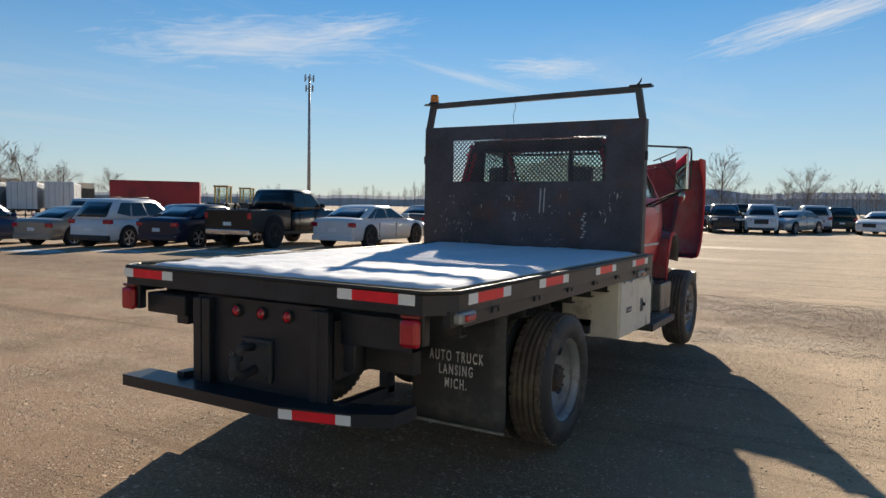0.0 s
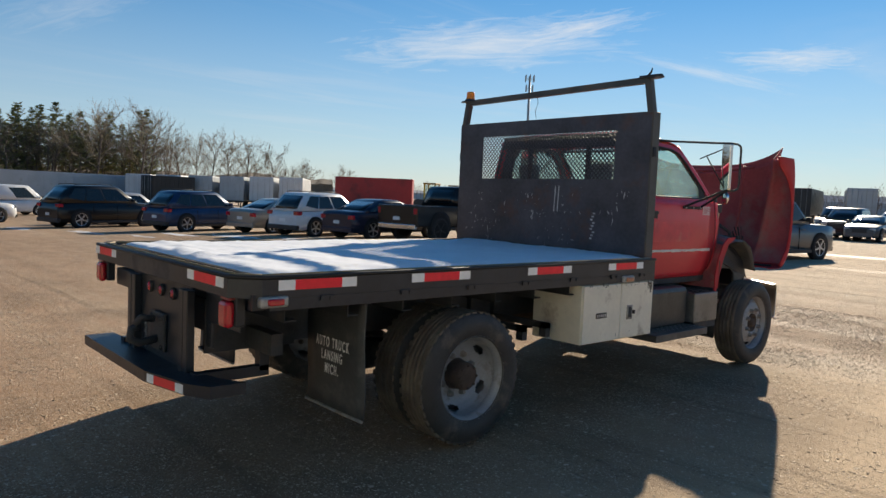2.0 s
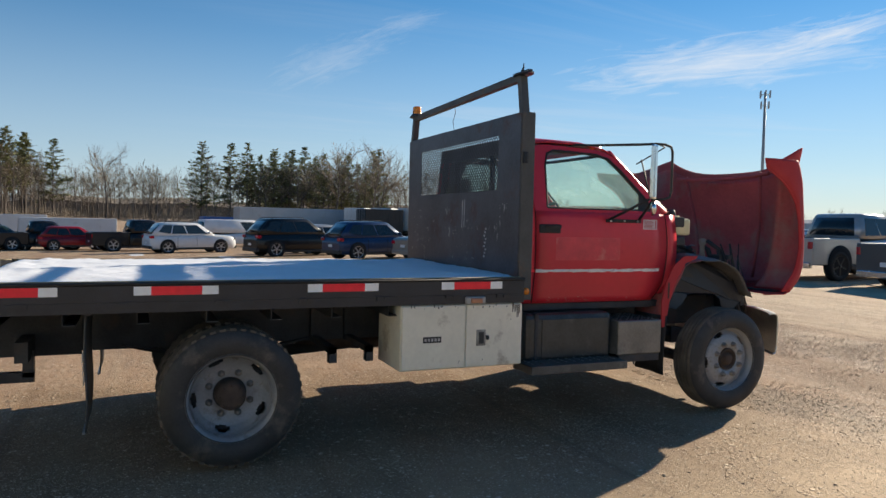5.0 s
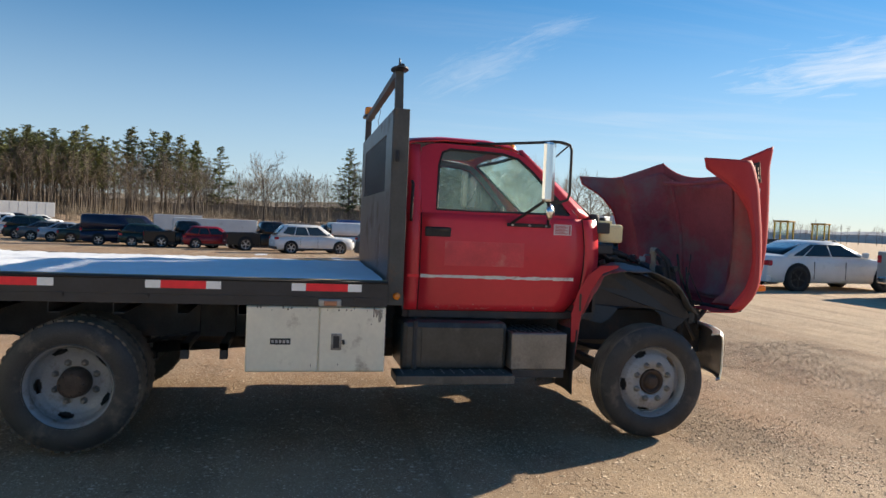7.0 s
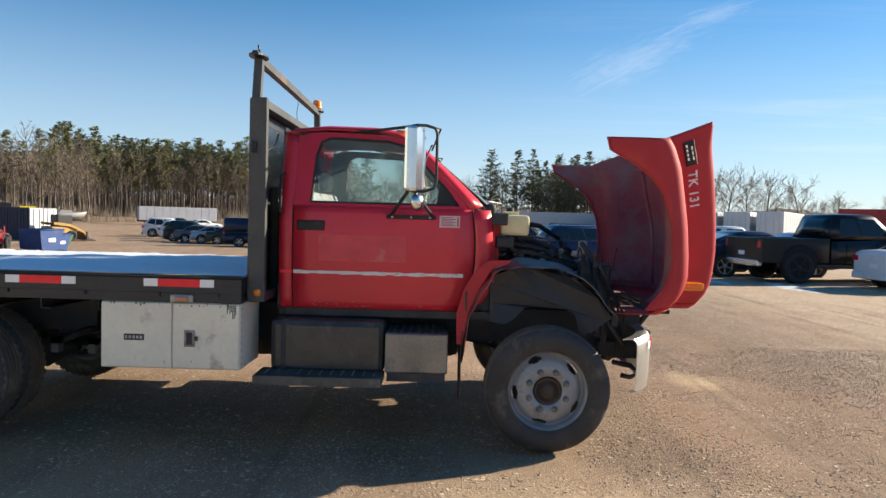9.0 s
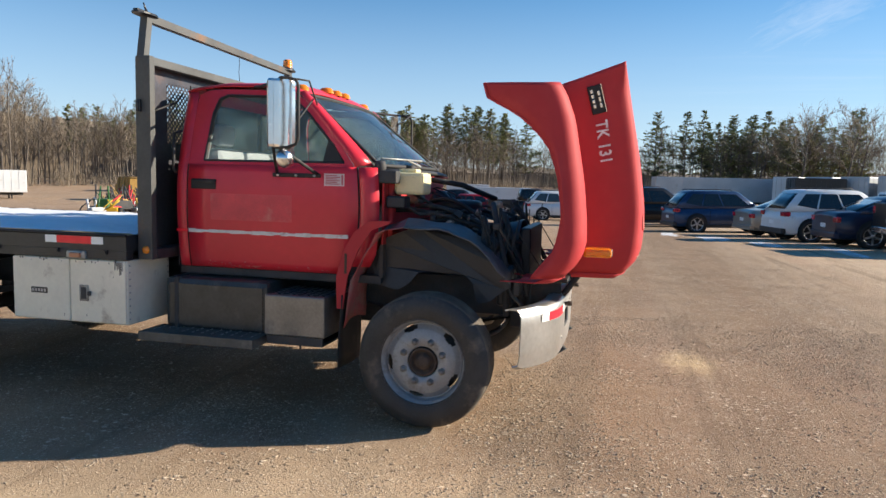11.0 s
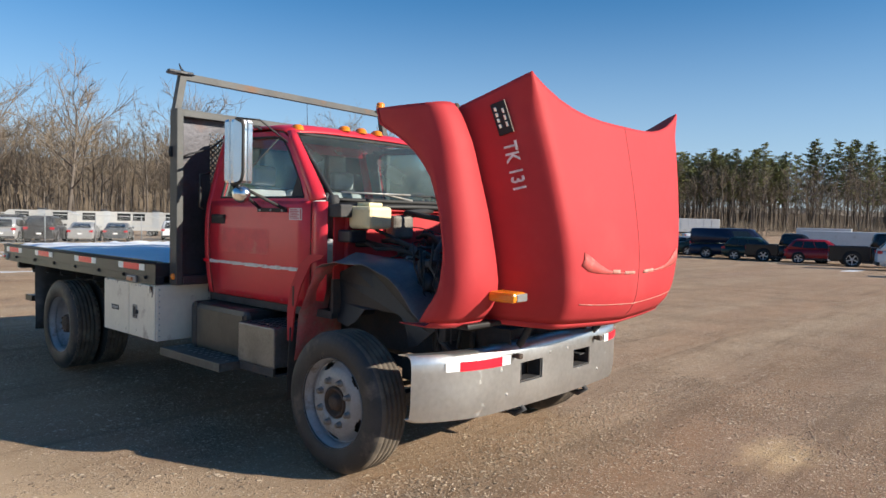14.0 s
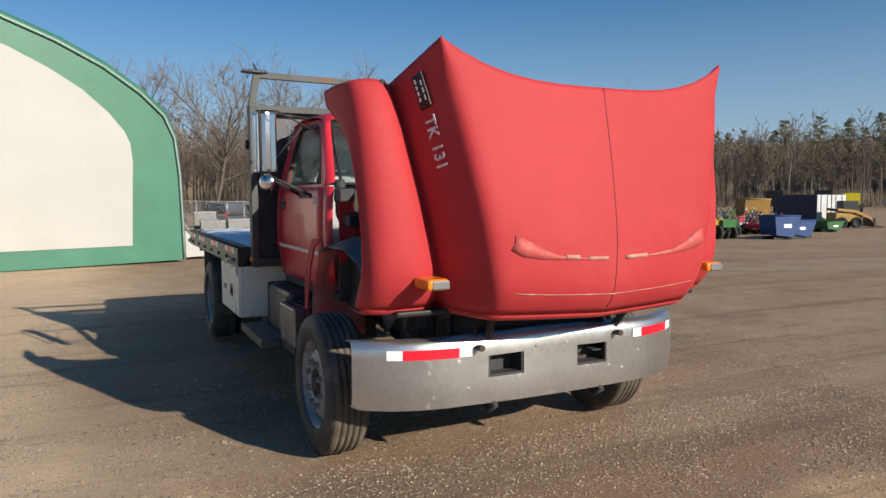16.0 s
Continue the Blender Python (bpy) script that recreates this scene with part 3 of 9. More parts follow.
for y in (2.825, 3.655, 4.635, 5.53):
    tape((XR + 0.0005, y, 1.048), (0, 1, 0), (1, 0, 0), 0.455, bed)
    tape((XL - 0.0005, y, 1.048), (0, 1, 0), (-1, 0, 0), 0.455, bed)
tape((-3.745, YB - 0.0005, 1.052), (1, 0, 0), (0, -1, 0), 0.43, bed)
tape((-2.13, YB - 0.0005, 1.052), (1, 0, 0), (0, -1, 0), 0.44, bed)
# side marker lamps
for y, z in ((2.80, 0.995), (5.78, 0.972)):
    lampo = one("side_lamp", ALU, truck, "small side marker lamp in a metal guard", (XR - 0.03, XR + 0.02, y - 0.075, y + 0.075, z - 0.028, z + 0.028), bev=0.012)
    one("lens", LENS_R if y < 4 else mat("pale_amber_lens", (0.5, 0.22, 0.12), 0.3), lampo, "", (XR + 0.015, XR + 0.034, y - 0.04, y + 0.045, z - 0.016, z + 0.016), bev=0.007)
one("lamp_bracket", BLACK, truck, "", (XR - 0.06, XR - 0.02, 2.7, 2.9, 0.955, 1.03))

# -- rear end: hitch plate, step bumper, lamps, flaps
hitch = one("hitch_plate", BLACK, truck, "black steel hitch plate under the bed", (-3.19, -2.26, 2.70, 2.715, 0.47, 0.98))
for x in (-3.16, -3.09, -2.31, -2.25):
    one("stiffener", BLACK, hitch, "", (x - 0.03, x + 0.03, 2.655, 2.70, 0.44, 0.97), bev=0.006)
for x in (-2.885, -2.70, -2.515):
    bm = bmesh.new()
    m = Matrix.Translation((x, 2.70, 0.915)) @ Euler((radians(90), 0, 0)).to_matrix().to_4x4()
    lathe(bm, [(0.036, 0), (0.036, 0.016), (0.03, 0.02), (0.028, 0.012)], m, 20)
    lp = tp("round_lamp", bm, RUBBER, truck, "small round red lamp")
    bm = bmesh.new()
    lathe(bm, [(0.028, 0.012), (0.022, 0.022), (0.001, 0.025)], m, 20)
    tp("lens", bm, LENS_R, lp)
bm = bmesh.new()
box(bm, -2.84, -2.62, 2.675, 2.70, 0.55, 0.78, 0.008)
tube(bm, [(-2.73, 2.68, 0.62), (-2.73, 2.58, 0.60), (-2.73, 2.52, 0.63), (-2.73, 2.53, 0.69), (-2.73, 2.57, 0.70)], 0.024, 10)
tube(bm, [(-2.73, 2.66, 0.74), (-2.73, 2.58, 0.75), (-2.73, 2.55, 0.71)], 0.022, 8)
for x in (-2.81, -2.65):
    for z in (0.58, 0.75):
        lathe(bm, [(0.014, 0), (0.014, 0.012), (0.001, 0.014)], Matrix.Translation((x, 2.675, z)) @ Euler((radians(90), 0, 0)).to_matrix().to_4x4(), 6)
tp("pintle_hook", bm, UNDER, hitch, "worn steel tow hook")
bm = bmesh.new()
for k in range(7):
    z = 0.60 - 0.022 * k
    lathe(bm, [(0.012, -0.004), (0.016, 0), (0.012, 0.004)], Matrix.Translation((-2.9 + 0.012 * (k % 2), 2.67, z + 0.08)) @ Euler((radians(90), radians(90 * (k % 2)), 0)).to_matrix().to_4x4(), 8)
tp("chain", bm, ALU, hitch)
step = bmesh.new()
loft(step, [[(x, y + a, z + b) for a, b in ((0, 0), (.19, 0), (.19, .062), (0, .062))] for x, y, z in ((-3.62, 2.515, .438), (-2.45, 2.51, .440), (-1.98, 2.55, .468), (-1.78, 2.60, .485))], closed=True, smooth=False, caps=True)
step = tp("step_bumper", step, BLACK, truck, "black steel rear step bumper")
tape((-2.405, 2.512, 0.449), (.94, .08, .055), (0.08, -1, 0), 0.42, step, 0.048)
for x in (-3.3, -2.15):
    one("step_arm", BLACK, step, "", (x - .03, x + .03, 2.66, 3.1, .47, .53), (x - .03, x + .03, 3.04, 3.1, .5, .66))
for x in (-1.735, XL + 0.08):
    tl = one("tail_lamp", BLACK, truck, "red tail lamp below the bed", (x - .062, x + .062, 2.675, 2.73, .855, 1.008), bev=.01)
    one("lens", LENS_R, tl, "", (x - .052, x + .052, 2.630, 2.68, .850, .985), bev=.022)
    one("upper_lens", mat("clouded_red_lens", (.30, .06, .06), .3), tl, "", (x - .052, x + .052, 2.646, 2.68, .988, 1.004), bev=.006)
one("under_bed_plate", BLACK, truck, "black steel plate under the bed", (-2.22, -1.80, 2.76, 2.772, .80, .96), (-2.20, -2.13, 2.755, 2.775, .66, .80), bev=.004)
one("frame_gusset", UNDER, truck, "", (-2.29, -2.278, 2.78, 3.35, .60, .90))
one("rear_crossbar", UNDER, truck, "", (-2.26, -1.95, 3.02, 3.09, .62, .74))
one("under_bed_box", BLACK, truck, "black steel box under the bed", (-3.70, -3.36, 2.74, 3.1, .83, .95), (-3.46, -3.36, 2.76, 2.86, .78, .84), bev=.01)
for s, x0, x1 in ((1, -2.21, -1.61), (-1, 2 * CX + 1.61, 2 * CX + 2.21)):
    bm = bmesh.new()
    rings = []
    for i in range(9):
        z = lerp(0.27, 0.96, i / 8)
        y = 3.41 + 0.006 * math.sin(i * 0.9)
        rings.append([(lerp(x0, x1, k / 6), y + 0.003 * math.sin(k * 1.3 + i * .4), z) for k in range(7)])
    loft(bm, rings)
    fl = tp("mud_flap", bm, FLAP, truck, "scuffed black rubber mud flap with white stencilled lettering" if s == 1 else "scuffed black rubber mud flap", solid=0.008)
    one("flap_bar", BLACK, fl, "", (x0, x1, 3.40, 3.44, .93, .97))
    one("flap_edge", ALU, fl, "", (x0, x1, 3.395, 3.41, .262, .275))
    if s == 1:
        for txt, xx, zz, sz in (("AUTO TRUCK", -1.905, .660, .084), ("LANSING", -1.905, .583, .082), ("MICH.", -1.905, .506, .082)):
            lettering("lettering", txt, sz, Matrix.Translation(Vector((xx, 3.384, zz)) - OFF) @ Euler((radians(90), 0, 0)).to_matrix().to_4x4() @ Matrix.Diagonal((0.50, 1.0, 1.0, 1.0)), LETTER, fl, "white stencilled letters", 1.40, .0008)

# -- tool boxes
far_tb = one("tool_box", CREAM, truck, "cream white steel tool box under the bed", (2 * CX + 1.545, 2 * CX + 2.0, 5.25, 6.155, .51, .945), bev=.008)
for y0, y1 in ((5.256, 5.712), (5.720, 6.150)):
    one("door", CREAM, far_tb, "cream painted door", (2 * CX + 1.530, 2 * CX + 1.548, y0, y1, .518, .940), bev=.006)
tb = one("tool_box", CREAM, truck, "cream white steel tool box under the bed", (-2.0, -1.545, 5.25, 6.155, .51, .945), bev=.008)
for y0, y1 in ((5.256, 5.712), (5.720, 6.150)):
    one("door", CREAM, tb, "cream painted door", (-1.548, -1.530, y0, y1, .518, .940), bev=.006)
bm = bmesh.new()
box(bm, -1.532, -1.522, 5.795, 5.865, .66, .77, .004)
hd = tp("latch", bm, ALU, tb, "recessed metal paddle latch")
one("latch_paddle", UNDER, tb, "", (-1.524, -1.518, 5.81, 5.85, .675, .755), bev=.003)
one("hasp", UNDER, tb, "", (-1.53, -1.508, 5.868, 5.885, .70, .73), bev=.004)
one("name_plate", BLACK_CLEAN, tb, "small dark name plate with pale bars", (-1.532, -1.526, 5.405, 5.535, .695, .735), bev=.002)
bm = bmesh.new()
for k in range(5):
    box(bm, -1.527, -1.5245, 5.413 + .024 * k, 5.429 + .024 * k, .705, .725)
tp_stuff(tp("bars", bm, CHIP, tb))
bm = bmesh.new()
random.seed(4)
for k in range(26):
    y, z = random.uniform(5.3, 6.1), random.choice((.92, .93, random.uniform(.53, .9)))
    box(bm, -1.531, -1.5285, y, y + random.uniform(.002, .008), z, z + random.uniform(.004, .02))
for k in range(7):
    y = 6.07 + k * .009
    box(bm, -1.531, -1.5285, y, y + .005, .93 - random.uniform(.02, .09), .935)
tp("rust_staining", bm, RUST, tb, "small rust chips and drip streaks")["kind"] = "stuff"
bm = bmesh.new()
for z in np.linspace(.55, .91, 9):
    for y in (6.156,):
        for x in (-1.565, -1.98):
            lathe(bm, [(.006, 0), (.005, .004), (.001, .005)], Matrix.Translation((x, y, z)) @ Euler((radians(-90), 0, 0)).to_matrix().to_4x4(), 6)
tp_stuff(tp("rivets", bm, ALU, tb))

# -- headboard with screen, rack and beacon
HX0, HX1, HY0, HY1, HZ = -3.885, -1.635, 6.165, 6.28, 2.295
hb = new("headboard"); hb.parent = truck
hb["label"] = "tall scraped dark steel headboard with a mesh window"
bm = bmesh.new()
win = [(-3.545, 1.745), (-1.975, 1.745), (-1.975, 2.155), (-3.545, 2.155)]
prism(bm, [(HX0 + .01, .96), (HX1 - .01, .96), (HX1 - .01, HZ - .01), (HX0 + .01, HZ - .01)], lambda x, z: (x, HY0, z), (0, 0.006, 0), holes=[win])
tp("plate", bm, HEADB, hb, "scraped dark steel plate")
for x0, x1, nm in ((HX0, HX0 + .055, "post"), (HX1 - .055, HX1, "post")):
    one(nm, HEADF, hb, "grey steel post", (x0, x1, HY0 + .007, HY1, .95, HZ), bev=.006)
one("top_rail", HEADF, hb, "", (HX0 + .056, HX1 - .056, HY0 + .007, HY1 - .02, HZ - .055, HZ), bev=.005)
one("bottom_rail", HEADB, hb, "", (HX0 + .056, HX1 - .056, HY0 + .007, HY1, .95, 1.02), bev=.005)
for x in (-3.30, -2.25):
    one("inner_upright", HEADF, hb, "", (x - .03, x + .03, HY0 + .007, HY0 + .06, 1.02, 1.73), bev=.004)
bm = bmesh.new()     # diamond mesh screen
pitch, hw = .042, .0052
x0, x1, z0, z1 = -3.55, -1.97, 1.74, 2.16
for s in (-1, 1):
    for i in range(-60, 120):
        b = i * pitch
        if s == 1:
            zz = lambda x: z0 + (x - x0) - b
        else:
            zz = lambda x: z1 - (x - x0) + b
        # clip the diagonal against the opening
        xa, xb = max(x0, x0 + b), min(x1, x0 + b + (z1 - z0))
        if xb - xa < .02:
            continue
        p, q = Vector((xa, HY0 + .010 + .002 * s, zz(xa))), Vector((xb, HY0 + .010 + .002 * s, zz(xb)))
        n = Vector((-(q - p).z, 0, (q - p).x)).normalized() * hw
        raw(bm, [p - n, q - n, q + n, p + n], [(0, 1, 2, 3)])
tp("mesh_screen", bm, HEADB, hb, "expanded steel mesh in the window", solid=0.003, fix=False)
bm = bmesh.new()
random.seed(11)
spots = [(random.uniform(-3.7, -1.85), random.uniform(1.2, 1.65)) for j in range(16)]
for k in range(120):      # scrapes and paint scars
    sx_, sz_ = spots[(k * 7) % 16 if k % 5 else random.randrange(16)]
    x, z = (random.gauss(sx_, .045), random.gauss(sz_, .055)) if k % 5 else (random.uniform(-3.75, -1.8), random.uniform(1.2, 1.7))
    x, z = min(max(x, -3.8), -1.72), max(z, 1.12)
    z = min(z, 1.72)
    h, w = random.choice((.006, .008, .012, .02, .03, .06)) * random.uniform(.4, 1.3), random.uniform(.0015, .008)
    lean = random.uniform(-.25, .25) * h
    n = random.randint(4, 6)
    ring = [(x + w * random.uniform(.5, 1.3) * math.cos(a) + lean * math.sin(a), HY0 - .0012, z + h * .5 * random.uniform(.6, 1.2) * math.sin(a)) for a in [2 * math.pi * j / n for j in range(n)]]
    raw(bm, ring, [tuple(range(n))])
for x in (-2.605, -2.565):
    raw(bm, [(x, HY0 - .0012, 1.46), (x + .012, HY0 - .0012, 1.45), (x + .02, HY0 - .0012, 1.68), (x + .008, HY0 - .0012, 1.69)], [(0, 1, 2, 3)])
for k in range(9):
    box(bm, -2.19 + .012 * (k % 3), -2.165 + .012 * (k % 3), HY0 - .0014, HY0 - .0004, 1.23 + .027 * k, 1.245 + .027 * k)
tp("scraped_paint", bm, CHIP, hb, "pale scrapes and chips in the paint", fix=False)["kind"] = "stuff"
for x in (HX0 - .018, HX1):
    bm = bmesh.new()
    for z in (1.97,):
        tube(bm, [(x, 6.20, z + .035), (x + .018, 6.20, z + .035), (x + .018, 6.20, z - .035), (x, 6.20, z - .035)], .006, 6)
        box(bm, x, x + .018, 6.185, 6.215, z - .04, z + .04)
    tp("tie_loop", bm, BLACK, hb)
bm = bmesh.new()
lathe(bm, [(.026, 0), (.024, .012), (.012, .018), (.001, .019)], Matrix.Translation((HX1, 6.235, 1.015)) @ Euler((0, radians(90), 0)).to_matrix().to_4x4(), 16)
tp("marker_lamp", bm, AMBER, hb, "round amber marker lamp")
bm = bmesh.new()
tube(bm, [(-3.30, 6.26, 2.0), (-3.31, 6.30, 1.95), (-3.25, 6.31, 1.5), (-3.2, 6.30, 1.2)], .012, 6)
tp("cable", bm, RUBBER, hb)
bm = bmesh.new()
tube(bm, [(HX1 - .06, 6.24, 1.93), (HX1 - .12, 6.26, 1.96), (HX1 - .3, 6.27, 2.02), (HX1 - .4, 6.26, 2.1)], .007, 6)
tp("cable", bm, RUBBER, hb)
# rack above
rk = new("rack"); rk.parent = truck
rk["label"] = "steel rack bar above the headboard"
RZ = 2.535
for xb, xt in ((HX1 - .035, -1.715), (HX0 + .035, -3.80)):
    bm = bmesh.new()
    loft(bm, [[(x + a, 6.205 + b, z) for a, b in ((-.027, -.027), (.027, -.027), (.027, .027), (-.027, .027))] for x, z in ((xb, HZ), (xt, RZ + .02))], closed=True, smooth=False, caps=True)
    tp("upright", bm, HEADF, rk)
bm = bmesh.new()
loft(bm, [[(x, 6.205 + a, z + b) for a, b in ((-.025, -.025), (.025, -.025), (.025, .025), (-.025, .025))] for x, z in ((-3.80, 2.515), (-1.715, 2.55))], closed=True, smooth=False, caps=True)
tp("top_bar", bm, HEADF, rk, "square steel top bar")
for x in (-1.70, -3.805):
    bm = bmesh.new()
    n = 14
    prism(bm, [(x + .115 * math.cos(2 * math.pi * k / n), 6.205 + .06 * math.sin(2 * math.pi * k / n)) for k in range(n)], lambda a, b: (a, b, 2.563 if x > -2 else 2.528), (0, 0, .010))
    if x > -2:
        tube(bm, [(-1.74, 6.2, 2.57), (-1.70, 6.205, 2.615), (-1.69, 6.2, 2.645)], .011, 6, r1=.004)
        box(bm, -1.80, -1.60, 6.185, 6.225, 2.572, 2.59, .005)
    tp("end_plate", bm, BLACK, rk)
bm = bmesh.new()
tube(bm, [(-2.90, 6.21, 2.515), (-2.895, 6.215, 2.45), (-2.91, 6.20, 2.38), (-2.905, 6.21, 2.31)], .0025, 5)
tp("wire", bm, RUBBER, rk)
bc = new("beacon"); bc.parent = truck
bc["label"] = "amber beacon lamp on the rack"
bm = bmesh.new()
mb = Matrix.Translation((-3.80, 6.205, 2.538))
lathe(bm, [(.058, 0), (.056, .014), (.046, .018), (.001, .018)], mb, 24)
tp("base", bm, BLACK, bc)
bm = bmesh.new()
lathe(bm, [(.044, .018), (.044, .035), (.041, .038), (.043, .042), (.043, .06), (.040, .063), (.042, .067), (.040, .085), (.032, .093), (.001, .095)], mb, 24)
tp("dome", bm, AMBER, bc, "amber ribbed dome")

# -- cab
cab = new("cab"); cab.parent = truck
cab["label"] = "two-door red steel cab"
XD = -1.84            # door skin
HALF = XD - CX        # half width of the cab


def skin(z):
    """How far the side leans in above the belt line, and the body's belly below it."""
    if z > 1.60:
        return HALF - 0.015 - 0.30 * (z - 1.60) ** 1.15
    return HALF - 0.045 * ((z - 1.32) / 0.42) ** 2 + 0.012


def side_grid(bm, s, rear, front, z0, z1, nz=14, ny=8, mi=0):
    """A body side skin between two edge curves y = rear(z), front(z)."""
    rings = []
    for i in range(nz + 1):
        z = lerp(z0, z1, i / nz)
        rings.append([(CX + s * skin(z), lerp(rear(z), front(z), k / ny), z) for k in range(ny + 1)])
    loft(bm, rings, mi)


def front_edge(z):
    if z < 1.0:
        return 7.54 + 0.10 * (z - 0.88) / 0.12
    return 7.64 + 0.03 * math.sin((z - 1.0) / 0.65 * math.pi)


SIDE_OUT = [(6.425, 1.6), (7.625, 1.6), (7.52, 1.735), (7.33, 1.94), (7.22, 2.045), (7.15, 2.085), (7.03, 2.105), (6.60, 2.118), (6.49, 2.108), (6.432, 2.08), (6.421, 2.0), (6.421, 1.8)]
WIN_FR = [(6.535, 1.625), (7.555, 1.625), (7.47, 1.735), (7.27, 1.945), (7.165, 2.035), (7.05, 2.065), (6.645, 2.078), (6.585, 2.05), (6.555, 1.95)]
for s in (1, -1):
    dn = "passenger_door" if s == 1 else "driver_door"
    bm = bmesh.new()
    side_grid(bm, s, lambda z: 6.425, front_edge, 0.895, 1.60)
    prism(bm, SIDE_OUT, lambda y, z: (CX + s * skin(z), y, z), (-s * 0.02, 0, 0), holes=[WIN_FR])
    door = tp(dn, bm, RED_CAB, cab, "red door with a wide window", solid=0.006)
    bm = bmesh.new()        # grey lining inside the door, with its arm rest
    loft(bm, [[(CX + s * (skin(z) - .045), lerp(6.43, front_edge(z) - .02, k / 6), z) for k in range(7)] for z in np.linspace(.91, 1.60, 8)])
    prism(bm, SIDE_OUT, lambda y, z: (CX + s * (skin(z) - .030), y, z), (-s * 0.012, 0, 0), holes=[WIN_FR])
    box(bm, CX + s * (HALF - .13), CX + s * (HALF - .05), 6.62, 7.25, 1.30, 1.35, .012)
    tp("door_lining", bm, VINYL, door, "grey plastic door lining", solid=0.004)
    bm = bmesh.new()
    for edge in (lambda z: 6.4215, lambda z: front_edge(z) + .001):
        loft(bm, [[(CX + s * (skin(z) + .0042), edge(z) + d, z) for d in (-.0035, .0035)] for z in np.linspace(.90, 1.60, 12)])
    tp("door_gap", bm, CAR_BLACK, door, "dark gap round the door", solid=0.001)
    # rear corner, sill and roof rail
    bm = bmesh.new()
    rings = []
    for i in range(17):
        z = lerp(0.895, 2.10, i / 16)
        w = skin(z)
        rings.append([(CX + s * w, 6.419, z), (CX + s * w, 6.36, z), (CX + s * (w - .012), 6.335, z), (CX + s * (w - .04), 6.318, z), (CX + s * (w - .12), 6.312, z)])
    loft(bm, rings)
    tp("rear_corner", bm, RED_CAB, cab, "", solid=0.006)
    bm = bmesh.new()
    rings = []
    for i in range(9):      # cowl side ahead of the door
        z = lerp(0.95, 1.6, i / 8)
        w = skin(z)
        y = front_edge(z) + .008
        rings.append([(CX + s * w, y, z), (CX + s * (w - .006), y + .05, z), (CX + s * (w - .03), y + .12, z)])
    loft(bm, rings)
    tp("cowl_side", bm, RED_CAB, cab, "", solid=0.006)
    bm = bmesh.new()
    rings = []              # windscreen pillar
    for i in range(9):
        t = i / 8
        y, z = lerp(7.635, 7.17, t), lerp(1.60, 2.10, t ** 0.93)
        w = skin(z)
        rings.append([(CX + s * w, y, z), (CX + s * (w - .012), y + .035, z + .008), (CX + s * (w - .05), y + .075 * (1 - t) + .03, z + .012)])
    loft(bm, rings)
    one("sill", UNDER, cab, "", (CX + s * (HALF - .075), CX + s * (HALF - .045), 6.36, 7.58, .835, .893), bev=.01)
    tp("windscreen_pillar", bm, RED_CAB, cab, "", solid=0.006)
    # stripe, handle, window parts
    bm = bmesh.new()
    random.seed(6)
    for k in range(22):
        y0, y1 = 6.43 + k * .053, 6.43 + (k + 1) * .053
        h = .011 * random.uniform(.7, 1.25)
        zc = 1.145 + random.uniform(-.002, .002)
        box(bm, CX + s * (skin(1.145) + .003), CX + s * (skin(1.145) + .009), y0, y1, zc - h, zc + h)
    tp("worn_stripe", bm, mat("peeling_white_trim", (.68, .65, .62), .6, 0, .2, 20, .1, 40, (.35, .12, .10), .35, 18), cab, "peeling white trim stripe")
    one("stripe_end", RED_T, cab, "", (CX + s * (skin(1.145) + .003), CX + s * (skin(1.145) + .008), 6.335, 6.42, 1.135, 1.156))
    one("door_handle", BLACK_CLEAN, cab, "black door handle", (CX + s * (skin(1.46) - .004), CX + s * (skin(1.46) + .010), 6.45, 6.64, 1.430, 1.50), bev=.010)
    one("handle_grip", RUBBER, cab, "", (CX + s * (skin(1.46) + .008), CX + s * (skin(1.46) + .020), 6.50, 6.64, 1.470, 1.495), bev=.006)
    bm = bmesh.new()
    prism(bm, [(y, z) for y, z in WIN_FR], lambda y, z: (CX + s * (skin(z) - .014), y, z), (-s * .003, 0, 0))
    g = tp("window_pane", bm, GLASS, cab, "")
    g.visible_shadow = False
    bm = bmesh.new()
    loop = [(CX + s * (skin(z) - .004), y, z) for y, z in WIN_FR]
    tube(bm, loop + [loop[0]], .011, 6, caps=False)
    prism(bm, [(7.40, 1.63), (7.55, 1.63), (7.47, 1.735), (7.425, 1.785)], lambda y, z: (CX + s * (skin(z) - .008), y, z), (s * .004, 0, 0))
    tp("window_seal", bm, RUBBER, cab, "black window seal")
    bm = bmesh.new()
    random.seed(8)
    for k in range(40):     # chips along the lower edge of the door
        y = random.choice((random.uniform(6.5, 7.0), random.uniform(6.45, 7.5)))
        z = .905 + abs(random.gauss(0, .012))
        w, h = random.uniform(.003, .013), random.uniform(.002, .006)
        box(bm, CX + s * (skin(z) + .002), CX + s * (skin(z) + .0045), y, y + w, z, z + h)
    tp_stuff(tp("chipped_paint", bm, PRIMER, cab))
bm = bmesh.new()
loft(bm, [[(CX + skin(z) + .0042, y, z) for y in (6.60, 6.8, 7.0, 7.20)] for z in np.linspace(1.225, 1.405, 7)])
tp("faded_panel", bm, mat("faded_sign_patch", (.62, .058, .072), .5, 0, .18, 9, .02, 30, (.62, .20, .18), .4, 6), cab, "faded patch where a sign was taken off")
stx = CX + skin(1.50) + .0035
one("sticker", mat("pale_sticker", (.62, .50, .52), .5, 0, .1, 20), cab, "small pale sticker with dark bars", (stx, stx + .0015, 7.425, 7.565, 1.475, 1.555))
bm = bmesh.new()
